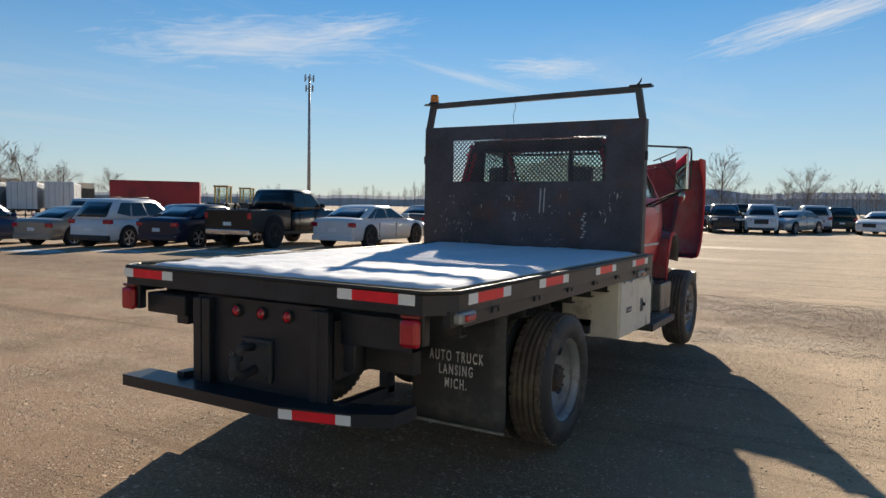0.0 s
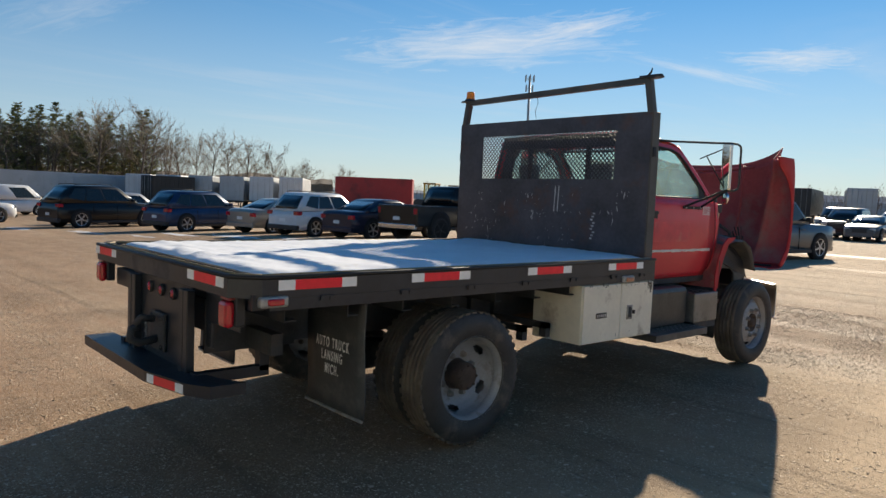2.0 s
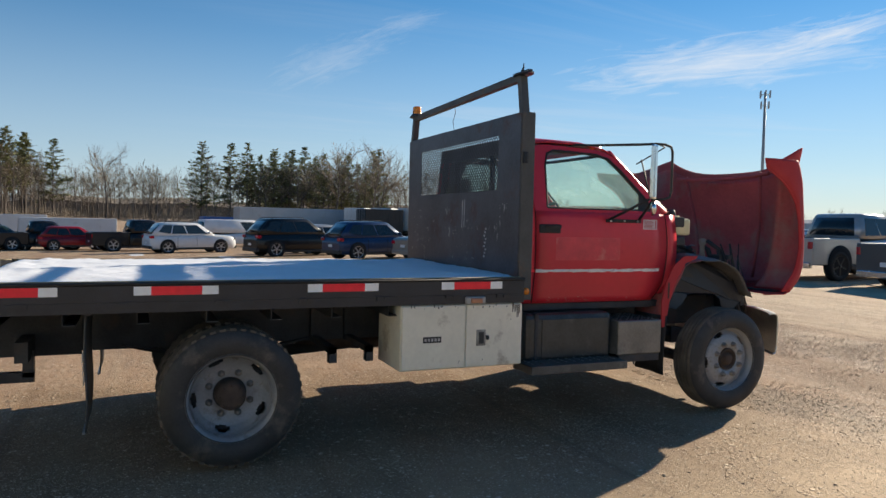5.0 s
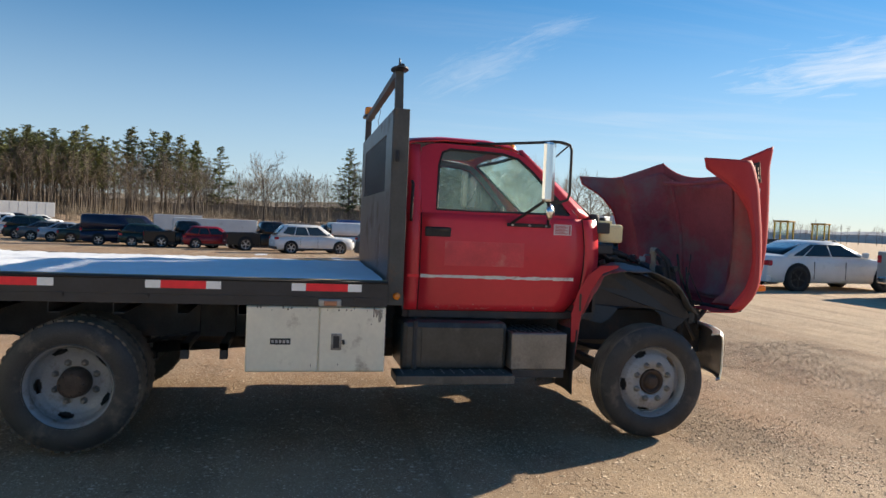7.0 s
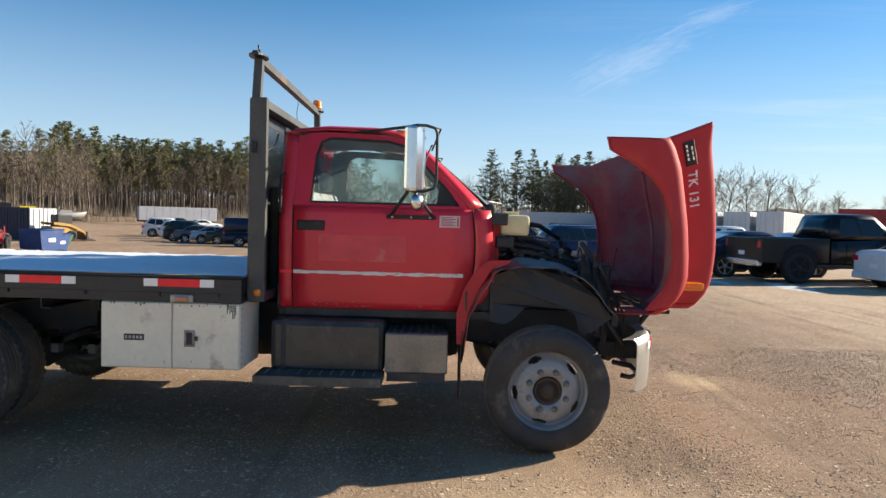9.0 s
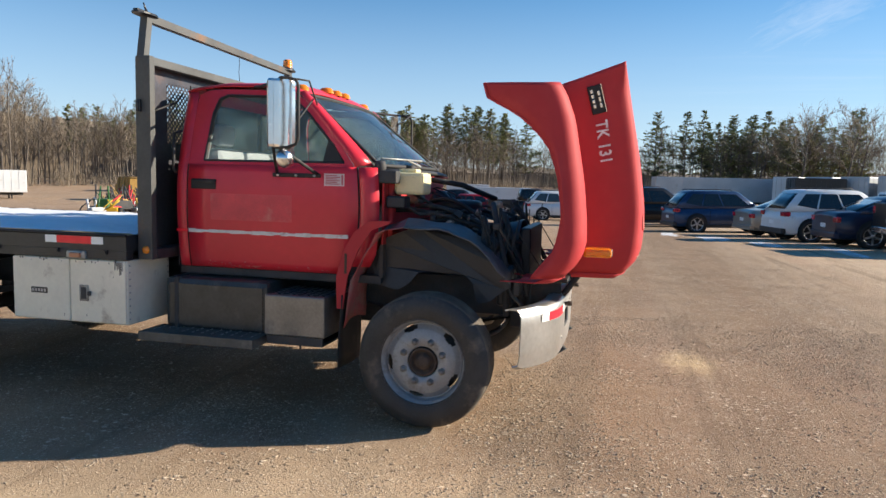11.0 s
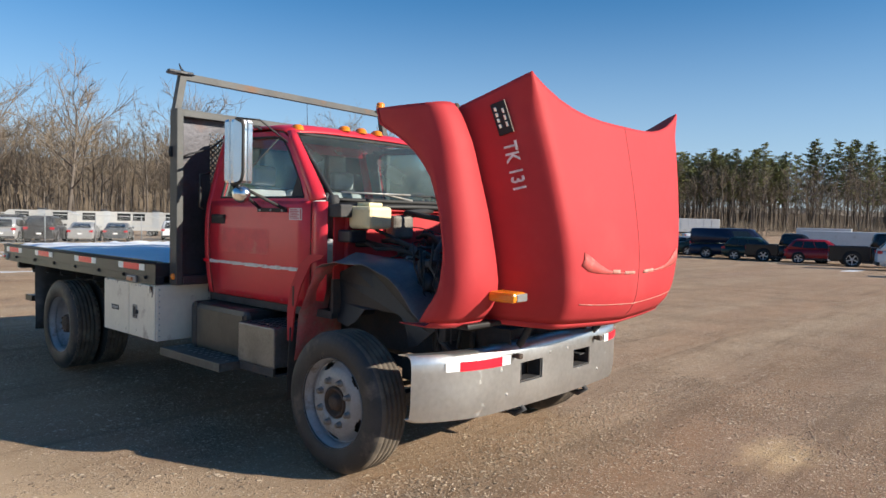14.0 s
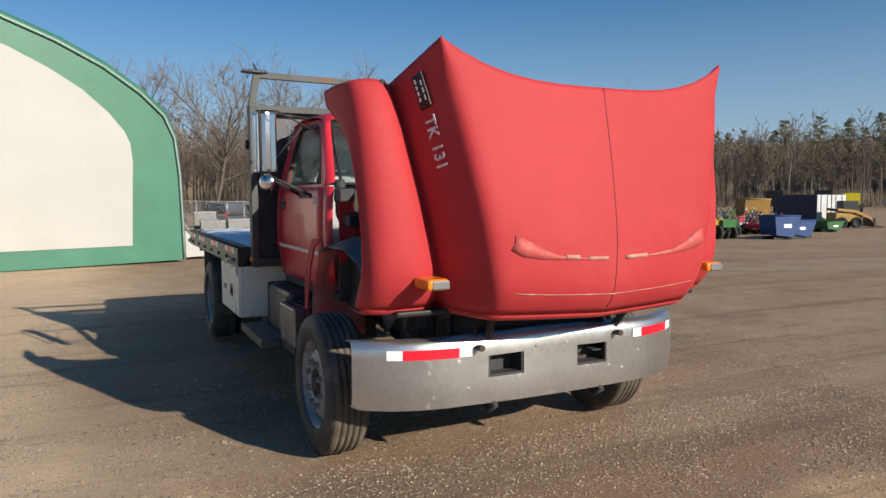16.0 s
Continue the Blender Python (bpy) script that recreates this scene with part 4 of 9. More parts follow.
for k in range(6):
    box(bm, stx + .0016, stx + .0024, 7.435, 7.515 if k % 2 else 7.535, 1.485 + .011 * k, 1.491 + .011 * k)
box(bm, stx + .0016, stx + .0024, 7.545, 7.557, 1.482, 1.548)
tp_stuff(tp("sticker_print", bm, mat("red_print", (.45, .10, .12), .6), cab))
bm = bmesh.new()
tube(bm, [(CX + skin(1.3) + .01, 6.345, 1.54), (CX + skin(1.3) + .035, 6.34, 1.56), (CX + skin(1.3) + .035, 6.345, 1.80), (CX + skin(1.7) + .005, 6.35, 1.82)], .011, 8)
tp("grab_handle", bm, RUBBER, cab, "black grab handle")
# roof
bm = bmesh.new()
rings = []
for i in range(15):
    u = lerp(-1, 1, i / 14)
    w = skin(2.10)
    x = CX + w * u
    drop = .055 * abs(u) ** 5
    rings.append([(x, 6.33 + .03 * abs(u) ** 4, 2.05), (x, 6.335, 2.135 - drop * .5), (x, 6.37, 2.172 - drop), (x, 6.6, 2.196 - drop), (x, 6.95, 2.192 - drop), (x, 7.12, 2.168 - drop), (x, 7.22 - .03 * abs(u) ** 3, 2.115 - drop * .6)])
loft(bm, rings)
tp("roof", bm, RED_CAB, cab, "red roof", solid=0.012)
for d in (-.61, -.17, 0, .17, .61):
    bm = bmesh.new()
    vs = lathe(bm, [(.001, .045), (.022, .042), (.036, .028), (.042, 0)], Matrix.Translation((CX + d, 7.13, 2.158 - .06 * abs(d / .7) ** 3.5)) @ Matrix.Diagonal((1.0, 1.45, 1, 1)), 16)
    tp("roof_lamp", bm, AMBER, cab, "small amber roof marker lamp")
# windscreen
bm = bmesh.new()
rings, seal = [], []
for i in range(13):
    u = lerp(-1, 1, i / 12)
    wb, wt = skin(1.62) - .075, skin(2.08) - .06
    bow = .10 * (1 - u * u)
    rings.append([(CX + lerp(wb, wt, t) * u, lerp(7.77, 7.215, t) + bow * (1 - .45 * t), lerp(1.615, 2.085, t)) for t in np.linspace(0, 1, 7)])
loft(bm, rings)
g = tp("windscreen", bm, WIND, cab, "laminated windscreen with a blue-green tint")
g.visible_shadow = False
bm = bmesh.new()
loop = [r[0] for r in rings] + rings[-1][1:] + [r[-1] for r in rings[::-1]] + rings[0][::-1][1:]
tube(bm, [Vector(p) for p in loop], .014, 6, caps=False)
tp("windscreen_seal", bm, RUBBER, cab)
# cowl, firewall, rear wall, floor
bm = bmesh.new()
rings = []
for i in range(11):
    u = lerp(-1, 1, i / 10)
    bow = .10 * (1 - u * u)
    rings.append([(CX + .80 * u, 7.77 + bow - .06, 1.608), (CX + .80 * u, 7.77 + bow + .02, 1.594), (CX + .82 * u, 7.835 + bow * .5, 1.580), (CX + .82 * u, 7.845 + bow * .4, 1.568)])
loft(bm, rings)
tp("cowl", bm, BLACK_CLEAN, cab, "black cowl panel", solid=.006)
bm = bmesh.new()
box(bm, CX - .82, CX + .82, 7.80, 7.815, 1.10, 1.575, .004)
box(bm, CX - .60, CX + .74, 7.815, 7.85, 1.12, 1.53, .01)
box(bm, CX + .30, CX + .70, 7.85, 7.858, 1.20, 1.24, .003)
box(bm, CX - .82, CX + .82, 7.815, 7.86, 1.548, 1.562, .004)
tp("firewall", bm, RED, cab, "red engine bulkhead")
one("lower_bulkhead", UNDER, cab, "", (CX - .82, CX + .82, 7.79, 7.813, .88, 1.098))
# added black panel: shade above the rear window drawn as a part
one("rear_shade_panel", BLACK, cab, "", (CX - .66, CX + .66, 6.296, 6.31, 2.04, 2.155), bev=.004)
# black, not cab red: shade behind the cab put into the wall's colour
bm = bmesh.new()
wr = [(-3.28, 1.62), (-2.04, 1.62), (-2.06, 2.05), (-3.26, 2.05)]
prism(bm, [(CX - .84, .895), (CX + .84, .895), (CX + .80, 1.65), (CX + .69, 2.09), (CX - .69, 2.09), (CX - .80, 1.65)], lambda x, z: (x, 6.312, z), (0, .012, 0), holes=[wr])
tp("rear_wall", bm, BLACK, cab)
bm = bmesh.new()
prism(bm, wr, lambda x, z: (x, 6.318, z), (0, .003, 0))
g = tp("rear_window", bm, GLASS, cab)
g.visible_shadow = False
for x in (-3.04, -2.36):
    one("rear_window_bar", RUBBER, cab, "", (x - .02, x + .02, 6.304, 6.33, 1.62, 2.05))
one("floor_pan", UNDER, cab, "", (CX - .82, CX + .82, 6.32, 7.8, .84, .89))
one("headliner", VINYL, cab, "", (CX - .62, CX + .62, 6.4, 7.1, 2.125, 2.135))
# interior
bm = bmesh.new()
box(bm, CX - .68, CX + .68, 6.42, 6.95, 1.05, 1.28, .05)
for c in (-.42, .0, .42):
    box(bm, CX + c - .20, CX + c + .20, 6.37, 6.50, 1.25, 1.72, .05)
for c in (-.42, .42):
    box(bm, CX + c - .12, CX + c + .12, 6.38, 6.46, 1.74, 1.90, .035)
tp("bench_seat", bm, mat("grey_cloth_seat", (.40, .40, .42), .9, 0, .2, 9, .15, 80), cab, "grey cloth bench seat with headrests")
bm = bmesh.new()
box(bm, CX - .74, CX + .74, 7.42, 7.76, 1.35, 1.60, .06)
tp("dashboard", bm, VINYL, cab)
bm = bmesh.new()
ms = Matrix.Translation((CX - .40, 7.28, 1.52)) @ Euler((radians(60), 0, 0)).to_matrix().to_4x4()
pts = [ms @ Vector((.21 * math.cos(a), .21 * math.sin(a), 0)) for a in np.linspace(0, 2 * math.pi, 25)]
tube(bm, pts, .014, 8, caps=False)
for a in (0, 2.1, 4.2):
    tube(bm, [ms @ Vector((0, 0, -.02)), ms @ Vector((.2 * math.cos(a), .2 * math.sin(a), 0))], .012, 6)
tube(bm, [ms @ Vector((0, 0, 0)), ms @ Vector((0, 0, -.28))], .03, 8)
tp("steering_wheel", bm, RUBBER, cab)
# wipers
for s in (-.38, .32):
    bm = bmesh.new()
    a, b, c = Vector((CX + s, 7.86, 1.622)), Vector((CX + s + .30, 7.825, 1.665)), Vector((CX + s + .62, 7.765 if s < 0 else 7.74, 1.66))
    if s > 0:
        a, b, c = Vector((CX + s - .15, 7.875, 1.625)), Vector((CX + s + .10, 7.84, 1.665)), Vector((CX + s + .40, 7.76, 1.665))
    tube(bm, [a, b], .009, 6)
    tube(bm, [b - (c - b) * .7, c], .007, 6)
    tp("wiper", bm, ALU if s > 0 else RUBBER, cab)

# -- mirrors
for s in (1, -1):
    mr = new("side_mirror"); mr.parent = truck
    mr["label"] = "bright west-coast mirror on a black tube bracket"
    X = lambda x: CX + s * (x - CX)
    bm = bmesh.new()
    tube(bm, [(X(-2.02), 6.82, 2.135), (X(-1.90), 6.95, 2.128), (X(-1.62), 7.20, 2.125), (X(-1.52), 7.27, 2.125), (X(-1.49), 7.33, 2.120), (X(-1.49), 7.385, 2.105), (X(-1.49), 7.40, 2.07), (X(-1.49), 7.40, 1.77), (X(-1.49), 7.385, 1.725), (X(-1.50), 7.33, 1.705), (X(-1.52), 7.24, 1.705)], .010, 8)
    tube(bm, [(X(-1.52), 7.27, 2.13), (X(-1.60), 7.42, 2.115), (X(-1.86), 7.36, 2.0), ], .006, 6)
    tube(bm, [(X(-1.52), 7.22, 1.705), (X(-1.835), 7.09, 1.545)], .011, 8)
    tube(bm, [(X(-1.52), 7.26, 1.705), (X(-1.835), 7.38, 1.545)], .011, 8)
    tube(bm, [(X(-1.55), 7.25, 1.72), (X(-1.80), 7.36, 2.03)], .006, 6)
    tp("bracket", bm, RUBBER, mr, "black tube bracket")
    one("bracket_foot", RUBBER, mr, "", (X(-1.838), X(-1.822), 7.06, 7.40, 1.525, 1.552), bev=.005)
    bm = bmesh.new()
    for y in (7.10, 7.23, 7.36):
        lathe(bm, [(.010, 0), (.009, .006), (.001, .008)], Matrix.Translation((X(-1.822), y, 1.538)) @ Euler((0, radians(90 * s), 0)).to_matrix().to_4x4(), 8)
    tp_stuff(tp("bolts", bm, CHIP, mr))
    # the head: a shallow pressed shell, glass towards the rear
    hx, hy, ang = X(-1.545), 7.262, -s * 40
    mm = Matrix.Translation((hx, hy, 1.913)) @ Euler((0, 0, radians(ang))).to_matrix().to_4x4()
    bm = bmesh.new()
    rings = []
    for z in (-.205, -.19, .19, .205):
        e = 1.0 if abs(z) < .2 else .9
        rings.append([mm @ Vector((x * e, y, z)) for x, y in ((-.088, -.012), (-.088, .008), (-.062, .020), (-.055, .013), (-.028, .034), (.028, .034), (.055, .013), (.062, .020), (.088, .008), (.088, -.012))])
    loft(bm, rings, closed=True, smooth=False, caps=True)
    tp("mirror_head", bm, CHROME, mr, "ribbed bright metal mirror back")
    bm = bmesh.new()
    box(bm, -.080, .080, -.0155, -.0125, -.195, .195, .0, m=mm)
    tp("mirror_glass", bm, MIRROR, mr)
    bm = bmesh.new()
    q = mm @ Matrix.Translation((-.02 * s, .0, -.275)) @ Euler((radians(-90), 0, 0)).to_matrix().to_4x4()
    lathe(bm, [(.050, 0), (.060, .006), (.056, .020), (.034, .036), (.001, .042)], q, 20)
    tube(bm, [mm @ Vector((0, .01, -.205)), mm @ Vector((-.01 * s, .02, -.24))], .008, 6)
    tp("round_mirror", bm, CHROME, mr, "small round convex mirror")
    bm = bmesh.new()
    lathe(bm, [(.050, -.001), (.030, -.007), (.001, -.010)], q, 20)
    tp("round_glass", bm, MIRROR, mr)

# -- tank, step and battery box
for s in (1, -1):
    X = lambda x: CX + s * (x - CX)
    bm = bmesh.new()
    box(bm, X(-2.25), X(-1.735), 6.30, 7.075, .468, .83, .04)
    box(bm, X(-1.735), X(-1.728), 6.44, 7.04, .50, .79, .003)
    ft = tp("fuel_tank", bm, mat("scuffed_tank_paint", (.048, .052, .052), .34, .2, .4, 4, .1, 40, (.13, .13, .12), .36, 3), truck, "black steel fuel tank under the cab")
    one("tank_strap", UNDER, ft, "", (X(-2.26), X(-1.730), 6.375, 6.41, .466, .834), bev=.008)
    bm = bmesh.new()
    box(bm, X(-1.80), X(-1.545), 6.24, 7.075, .472, .484, .004)
    box(bm, X(-1.545), X(-1.528), 6.24, 7.075, .425, .486, .005)
    box(bm, X(-1.80), X(-1.53), 6.24, 6.252, .428, .484, .003)
    box(bm, X(-1.80), X(-1.53), 7.063, 7.075, .428, .484, .003)
    st = tp("cab_step", bm, mat("scuffed_step_steel", (.085, .085, .083), .5, .3, .35, 5, .1, 40, (.20, .19, .17), .4, 4), truck, "scuffed black metal step")
    bm = bmesh.new()
    for i in range(11):
        for k in range(3):
            y, x = 6.30 + i * .072, X(-1.735 + .055 * k)
            box(bm, x - .014, x + .014, y - .004, y + .004, .484, .488, m=None)
    tp_stuff(tp("tread", bm, ALU, st))
    bm = bmesh.new()
    box(bm, X(-2.10), X(-1.665), 7.085, 7.505, .495, .765, .012)
    bb = tp("battery_box", bm, mat("scuffed_dark_step_box", (.20, .20, .195), .36, .6, .3, 5, .1, 40, (.10, .095, .09), .4, 4), truck, "grey metal battery box with a tread plate top")
    bm = bmesh.new()
    for i in range(8):
        for k in range(7):
            y, x = 7.115 + i * .052, X(-2.06 + .058 * k)
            a = radians(45 if (i + k) % 2 else -45)
            q = Matrix.Translation((x, y, .766)) @ Euler((0, 0, a)).to_matrix().to_4x4()
            box(bm, -.019, .019, -.005, .005, -.001, .004, m=q)
    tp_stuff(tp("tread", bm, BLACK_CLEAN, bb))
    one("box_bracket", UNDER, bb, "", (X(-2.1), X(-1.675), 7.10, 7.49, .44, .452), (X(-1.69), X(-1.672), 7.10, 7.49, .44, .494), (X(-2.1), X(-2.08), 7.10, 7.49, .44, .494), (X(-1.75), X(-1.74), 7.3, 7.31, .40, .45), (X(-2.3), X(-2.1), 7.25, 7.4, .5, .7))

# -- fender liners and remains of the fenders
for s in (1, -1):
    X = lambda x: CX + s * (x - CX)
    arch = [(7.60, .50), (7.612, .72), (7.655, .90), (7.725, 1.06), (7.82, 1.19), (7.98, 1.255), (8.22, 1.24), (8.40, 1.175), (8.56, 1.045), (8.66, .91)]
    dense = []
    for (a, b), (c, d) in zip(arch, arch[1:]):
        dense += [(lerp(a, c, t), lerp(b, d, t)) for t in (0, .33, .67)]
    dense.append(arch[-1])
    bm = bmesh.new()
    rings = []
    for i, (y, z) in enumerate(dense):
        e = .012 * math.sin(i * 1.7)
        t = i / len(dense)
        rings.append([(X(lerp(-2.14, -1.76 - .10 * max(0, t - .55) / .45, u)), y + .01 * math.sin(u * 5 + i), z + .045 * math.sin(u * math.pi) * (1 - t) + e * .3 - .02 * u + .022 * noise.noise((u * 3.1, i * .35, s))) for u in np.linspace(0, 1, 7)])
    loft(bm, rings[12:])
    ln = tp("fender_liner", bm, mat("dirty_plastic_liner", (.10, .105, .115), .5, 0, .35, 5, .2, 30, (.24, .22, .20), .5, 3), truck, "dirty black plastic wheel arch liner", solid=.006)
    bm = bmesh.new()
    loft(bm, rings[1:16])
    tp("rear_fender_inside", bm, mat("muddy_red_steel", (.42, .10, .10), .8, 0, .35, 5, .2, 30, (.26, .18, .15), .62, 6), ln, "muddy red inner fender", solid=.006)
    bm = bmesh.new()       # inner splash shield with a torn lower edge
    low = [(8.62, .84), (8.52, .76), (8.44, .74), (8.40, .88), (8.34, .92), (8.15, .93), (8.04, .92), (7.97, .84), (7.90, .80), (7.80, .82), (7.74, .90)]
    prism(bm, [(y, z - .045) for y, z in dense[6:]] + low, lambda y, z: (X(-1.97 + .02 * math.sin(y * 9)), y, z), (s * -.005, 0, 0))
    tp("splash_shield", bm, BLACK, ln, "torn black splash shield")
    bm = bmesh.new()       # red rear edge of the fender
    prism(bm, [(7.562, .69), (7.556, .90), (7.600, 1.06), (7.675, 1.19), (7.77, 1.262), (7.92, 1.268), (7.90, 1.245), (7.79, 1.205), (7.700, 1.07), (7.632, .90), (7.602, .69)], lambda y, z: (X(-1.742 - .02 * max(0, z - 1.1)), y, z), (s * .012, 0, 0))
    tp("fender_edge", bm, RED, ln, "red fender edge piece")
    one("fender_bracket", RUST, ln, "", (X(-1.745), X(-1.728), 7.612, 7.628, .92, 1.05))
    bm = bmesh.new()
    rings = []
    for i in range(7):
        z = lerp(.30, .78, i / 6)
        rings.append([(X(lerp(-2.08, -1.72, u)), 7.59 + .012 * math.sin(u * 4 + i * .6), z) for u in np.linspace(0, 1, 5)])
    loft(bm, rings)
    tp("front_flap", bm, RUBBER, truck, "black rubber flap behind the front wheel", solid=.007)

# -- engine bay
eng = new("engine"); eng.parent = truck
eng["label"] = "grimy truck engine with hoses and wiring"
ALLOY = mat("grimy_cast_metal", (.20, .185, .165), .7, .3, .35, 8, .25, 40, (.05, .04, .035), .5, 6)
bm = bmesh.new()
box(bm, CX - .26, CX + .26, 7.86, 8.52, .70, 1.10, .04)
box(bm, CX - .18, CX + .18, 7.9, 8.45, .48, .72, .04)
tp("engine_block", bm, ALLOY, eng)
for s in (-1, 1):
    bm = bmesh.new()
    box(bm, -.07, .07, 7.92, 8.46, 0, .10, .025, m=Matrix.Translation((CX + s * .22, 0, 1.10)) @ Euler((0, radians(22 * s), 0)).to_matrix().to_4x4())
    tp("valve_cover", bm, BLACK, eng)
bm = bmesh.new()
box(bm, CX - .13, CX + .13, 7.95, 8.35, 1.10, 1.25, .03)
lathe(bm, [(.001, .10), (.17, .095), (.19, .08), (.19, .02), (.15, 0), (.06, -.02)], Matrix.Translation((CX, 8.12, 1.29)), 24)
tp("air_intake", bm, BLACK, eng)
bm = bmesh.new()
box(bm, CX - .40, CX + .40, 8.66, 8.73, .62, 1.22, .012)
rad_bm = bmesh.new()
for k in range(26):
    x = CX - .37 + k * .0296
    box(rad_bm, x, x + .006, 8.655, 8.66, .66, 1.18)
tp("radiator", bm, BLACK, eng, "black radiator")
tp_stuff(tp("radiator_core", rad_bm, UNDER, eng))
bm = bmesh.new()
lathe(bm, [(.30, -.06), (.31, 0), (.33, .05)], Matrix.Translation((CX, 8.58, .93)) @ Euler((radians(-90), 0, 0)).to_matrix().to_4x4(), 28)
tp("fan_shroud", bm, BLACK, eng, solid=.006)
bm = bmesh.new()
for k in range(6):
    a = k * math.pi / 3
    q = Matrix.Translation((CX, 8.56, .93)) @ Euler((0, a, 0)).to_matrix().to_4x4() @ Euler((0, 0, .5)).to_matrix().to_4x4()
    box(bm, -.045, .045, -.004, .004, .05, .27, m=q)
lathe(bm, [(.06, -.03), (.06, .03), (.001, .035)], Matrix.Translation((CX, 8.56, .93)) @ Euler((radians(-90), 0, 0)).to_matrix().to_4x4(), 14)
tp("fan", bm, BLACK, eng)
for s in (-1, 1):
    bm = bmesh.new()
    tube(bm, [(CX + s * .45, 8.70, .60), (CX + s * .46, 8.66, 1.0), (CX + s * .44, 8.55, 1.30), (CX + s * .40, 8.50, 1.33)], .022, 8)
    box(bm, CX + s * .38, CX + s * .50, 8.62, 8.76, .55, .66, .01)
    tube(bm, [(CX + s * .45, 8.68, 1.12), (CX + s * .50, 8.2, 1.28), (CX + s * .60, 7.84, 1.35)], .014, 8)
    tp("radiator_brace", bm, UNDER, eng)
for s in (1, -1):          # radiator support with lamp brackets and clutter
    X = lambda x: CX + s * (x - CX)
    bm = bmesh.new()
    tube(bm, [(X(-2.02), 8.62, .66), (X(-2.04), 8.60, 1.0), (X(-2.10), 8.52, 1.30), (X(-2.22), 8.48, 1.38)], .020, 8)
    tube(bm, [(X(-2.06), 8.45, 1.30), (X(-2.02), 8.52, 1.05), (X(-2.00), 8.66, .80), (X(-2.08), 8.78, .66)], .014, 8)
    box(bm, X(-2.16), X(-2.02), 8.44, 8.50, .98, 1.26, .010)
    box(bm, X(-2.22), X(-2.00), 8.52, 8.56, 1.22, 1.26, .006)
    tp("radiator_support", bm, UNDER, eng)
    bm = bmesh.new()
    box(bm, X(-2.20), X(-2.04), 8.55, 8.66, .72, .98, .020)
    box(bm, X(-2.12), X(-1.98), 8.66, 8.71, .80, .90, .012)
    lathe(bm, [(.05, -.05), (.06, -.04), (.06, .04), (.05, .05), (.02, .06)], Matrix.Translation((X(-2.06), 8.50, 1.12)) @ Euler((0, radians(80 * s), 0)).to_matrix().to_4x4(), 14)
    tp("lamp_housing", bm, BLACK, eng)
    for k in range(9):
        bm = bmesh.new()
        p = Vector((X(-2.00 - .03 * (k % 3)), 8.42 + .035 * k, 1.36 - .05 * (k % 4)))
        tube(bm, [p, p + Vector((s * .03, .05 - .01 * k, -.14)), p + Vector((-s * .02, .08 + .012 * (k % 5), -.30 - .03 * (k % 3))), p + Vector((s * .01, .16 - .02 * (k % 4), -.46))], (.006, .009, .004)[k % 3], 6)
        tp("wiring", bm, RUBBER, eng)
random.seed(21)
for k in range(34):         # hoses and wiring
    bm = bmesh.new()
    a = Vector((CX + random.uniform(-.62, .68), random.uniform(7.83, 8.0), random.uniform(1.1, 1.5)))
    d = Vector((CX + random.uniform(-.4, .55), random.uniform(8.2, 8.62), random.uniform(.95, 1.3)))
    b = a.lerp(d, .33) + Vector((random.uniform(-.1, .1), 0, random.uniform(0, .16)))
    c = a.lerp(d, .66) + Vector((random.uniform(-.1, .1), 0, random.uniform(-.05, .14)))
    pts = [a * (1 - t) ** 3 + b * 3 * t * (1 - t) ** 2 + c * 3 * t * t * (1 - t) + d * t ** 3 for t in np.linspace(0, 1, 9)]
    tube(bm, pts, random.choice((.004, .006, .006, .010, .016)), 6)
    tp("hose", bm, RUBBER, eng)
bm = bmesh.new()
lathe(bm, [(.034, -.02), (.062, -.02), (.068, 0), (.062, .02), (.034, .02)], Matrix.Translation((CX + .38, 8.38, 1.17)) @ Euler((0, radians(75), radians(30))).to_matrix().to_4x4(), 20)
tube(bm, [(CX + .38, 8.38, 1.10), (CX + .36, 8.30, 1.02)], .03, 10)
box(bm, CX + .30, CX + .46, 8.42, 8.56, 1.02, 1.16, .02)
tp("alternator", bm, ALU, eng)
bm = bmesh.new()
lathe(bm, [(.022, -.10), (.030, -.09), (.030, -.02), (.022, 0), (.022, .07), (.034, .08), (.034, .12), (.02, .13)], Matrix.Translation((CX + .42, 8.50, 1.27)), 12)
box(bm, CX + .39, CX + .46, 8.46, 8.54, 1.08, 1.18, .015)
tp("canister", bm, mat("dusty_beige_metal", (.36, .32, .26), .8, 0, .3, 10, .1, 40), eng)
bm = bmesh.new()
box(bm, CX + .54, CX + .74, 7.855, 8.06, 1.43, 1.575, .022)
box(bm, CX + .56, CX + .68, 7.87, 7.99, 1.575, 1.60, .008)
rv = tp("coolant_tank", bm, PLASTIC, eng, "cream plastic coolant tank")
bm = bmesh.new()
lathe(bm, [(.028, 0), (.028, .022), (.020, .026), (.001, .027)], Matrix.Translation((CX + .62, 7.93, 1.60)), 14)
tp("tank_cap", bm, RUBBER, eng)
bm = bmesh.new()
box(bm, CX + .66, CX + .80, 7.82, 7.95, 1.34, 1.42, .012)
tp("bulkhead_fitting", bm, BLACK, eng)
bm = bmesh.new()
box(bm, CX + .20, CX + .40, 7.83, 7.93, 1.36, 1.52, .02)
tp("bulkhead_fitting", bm, ALLOY, eng)
bm = bmesh.new()
lathe(bm, [(.07, 0), (.10, .03), (.10, .10), (.06, .13), (.02, .22)], Matrix.Translation((CX - .42, 7.83, 1.35)) @ Euler((radians(-90), 0, 0)).to_matrix().to_4x4(), 18)
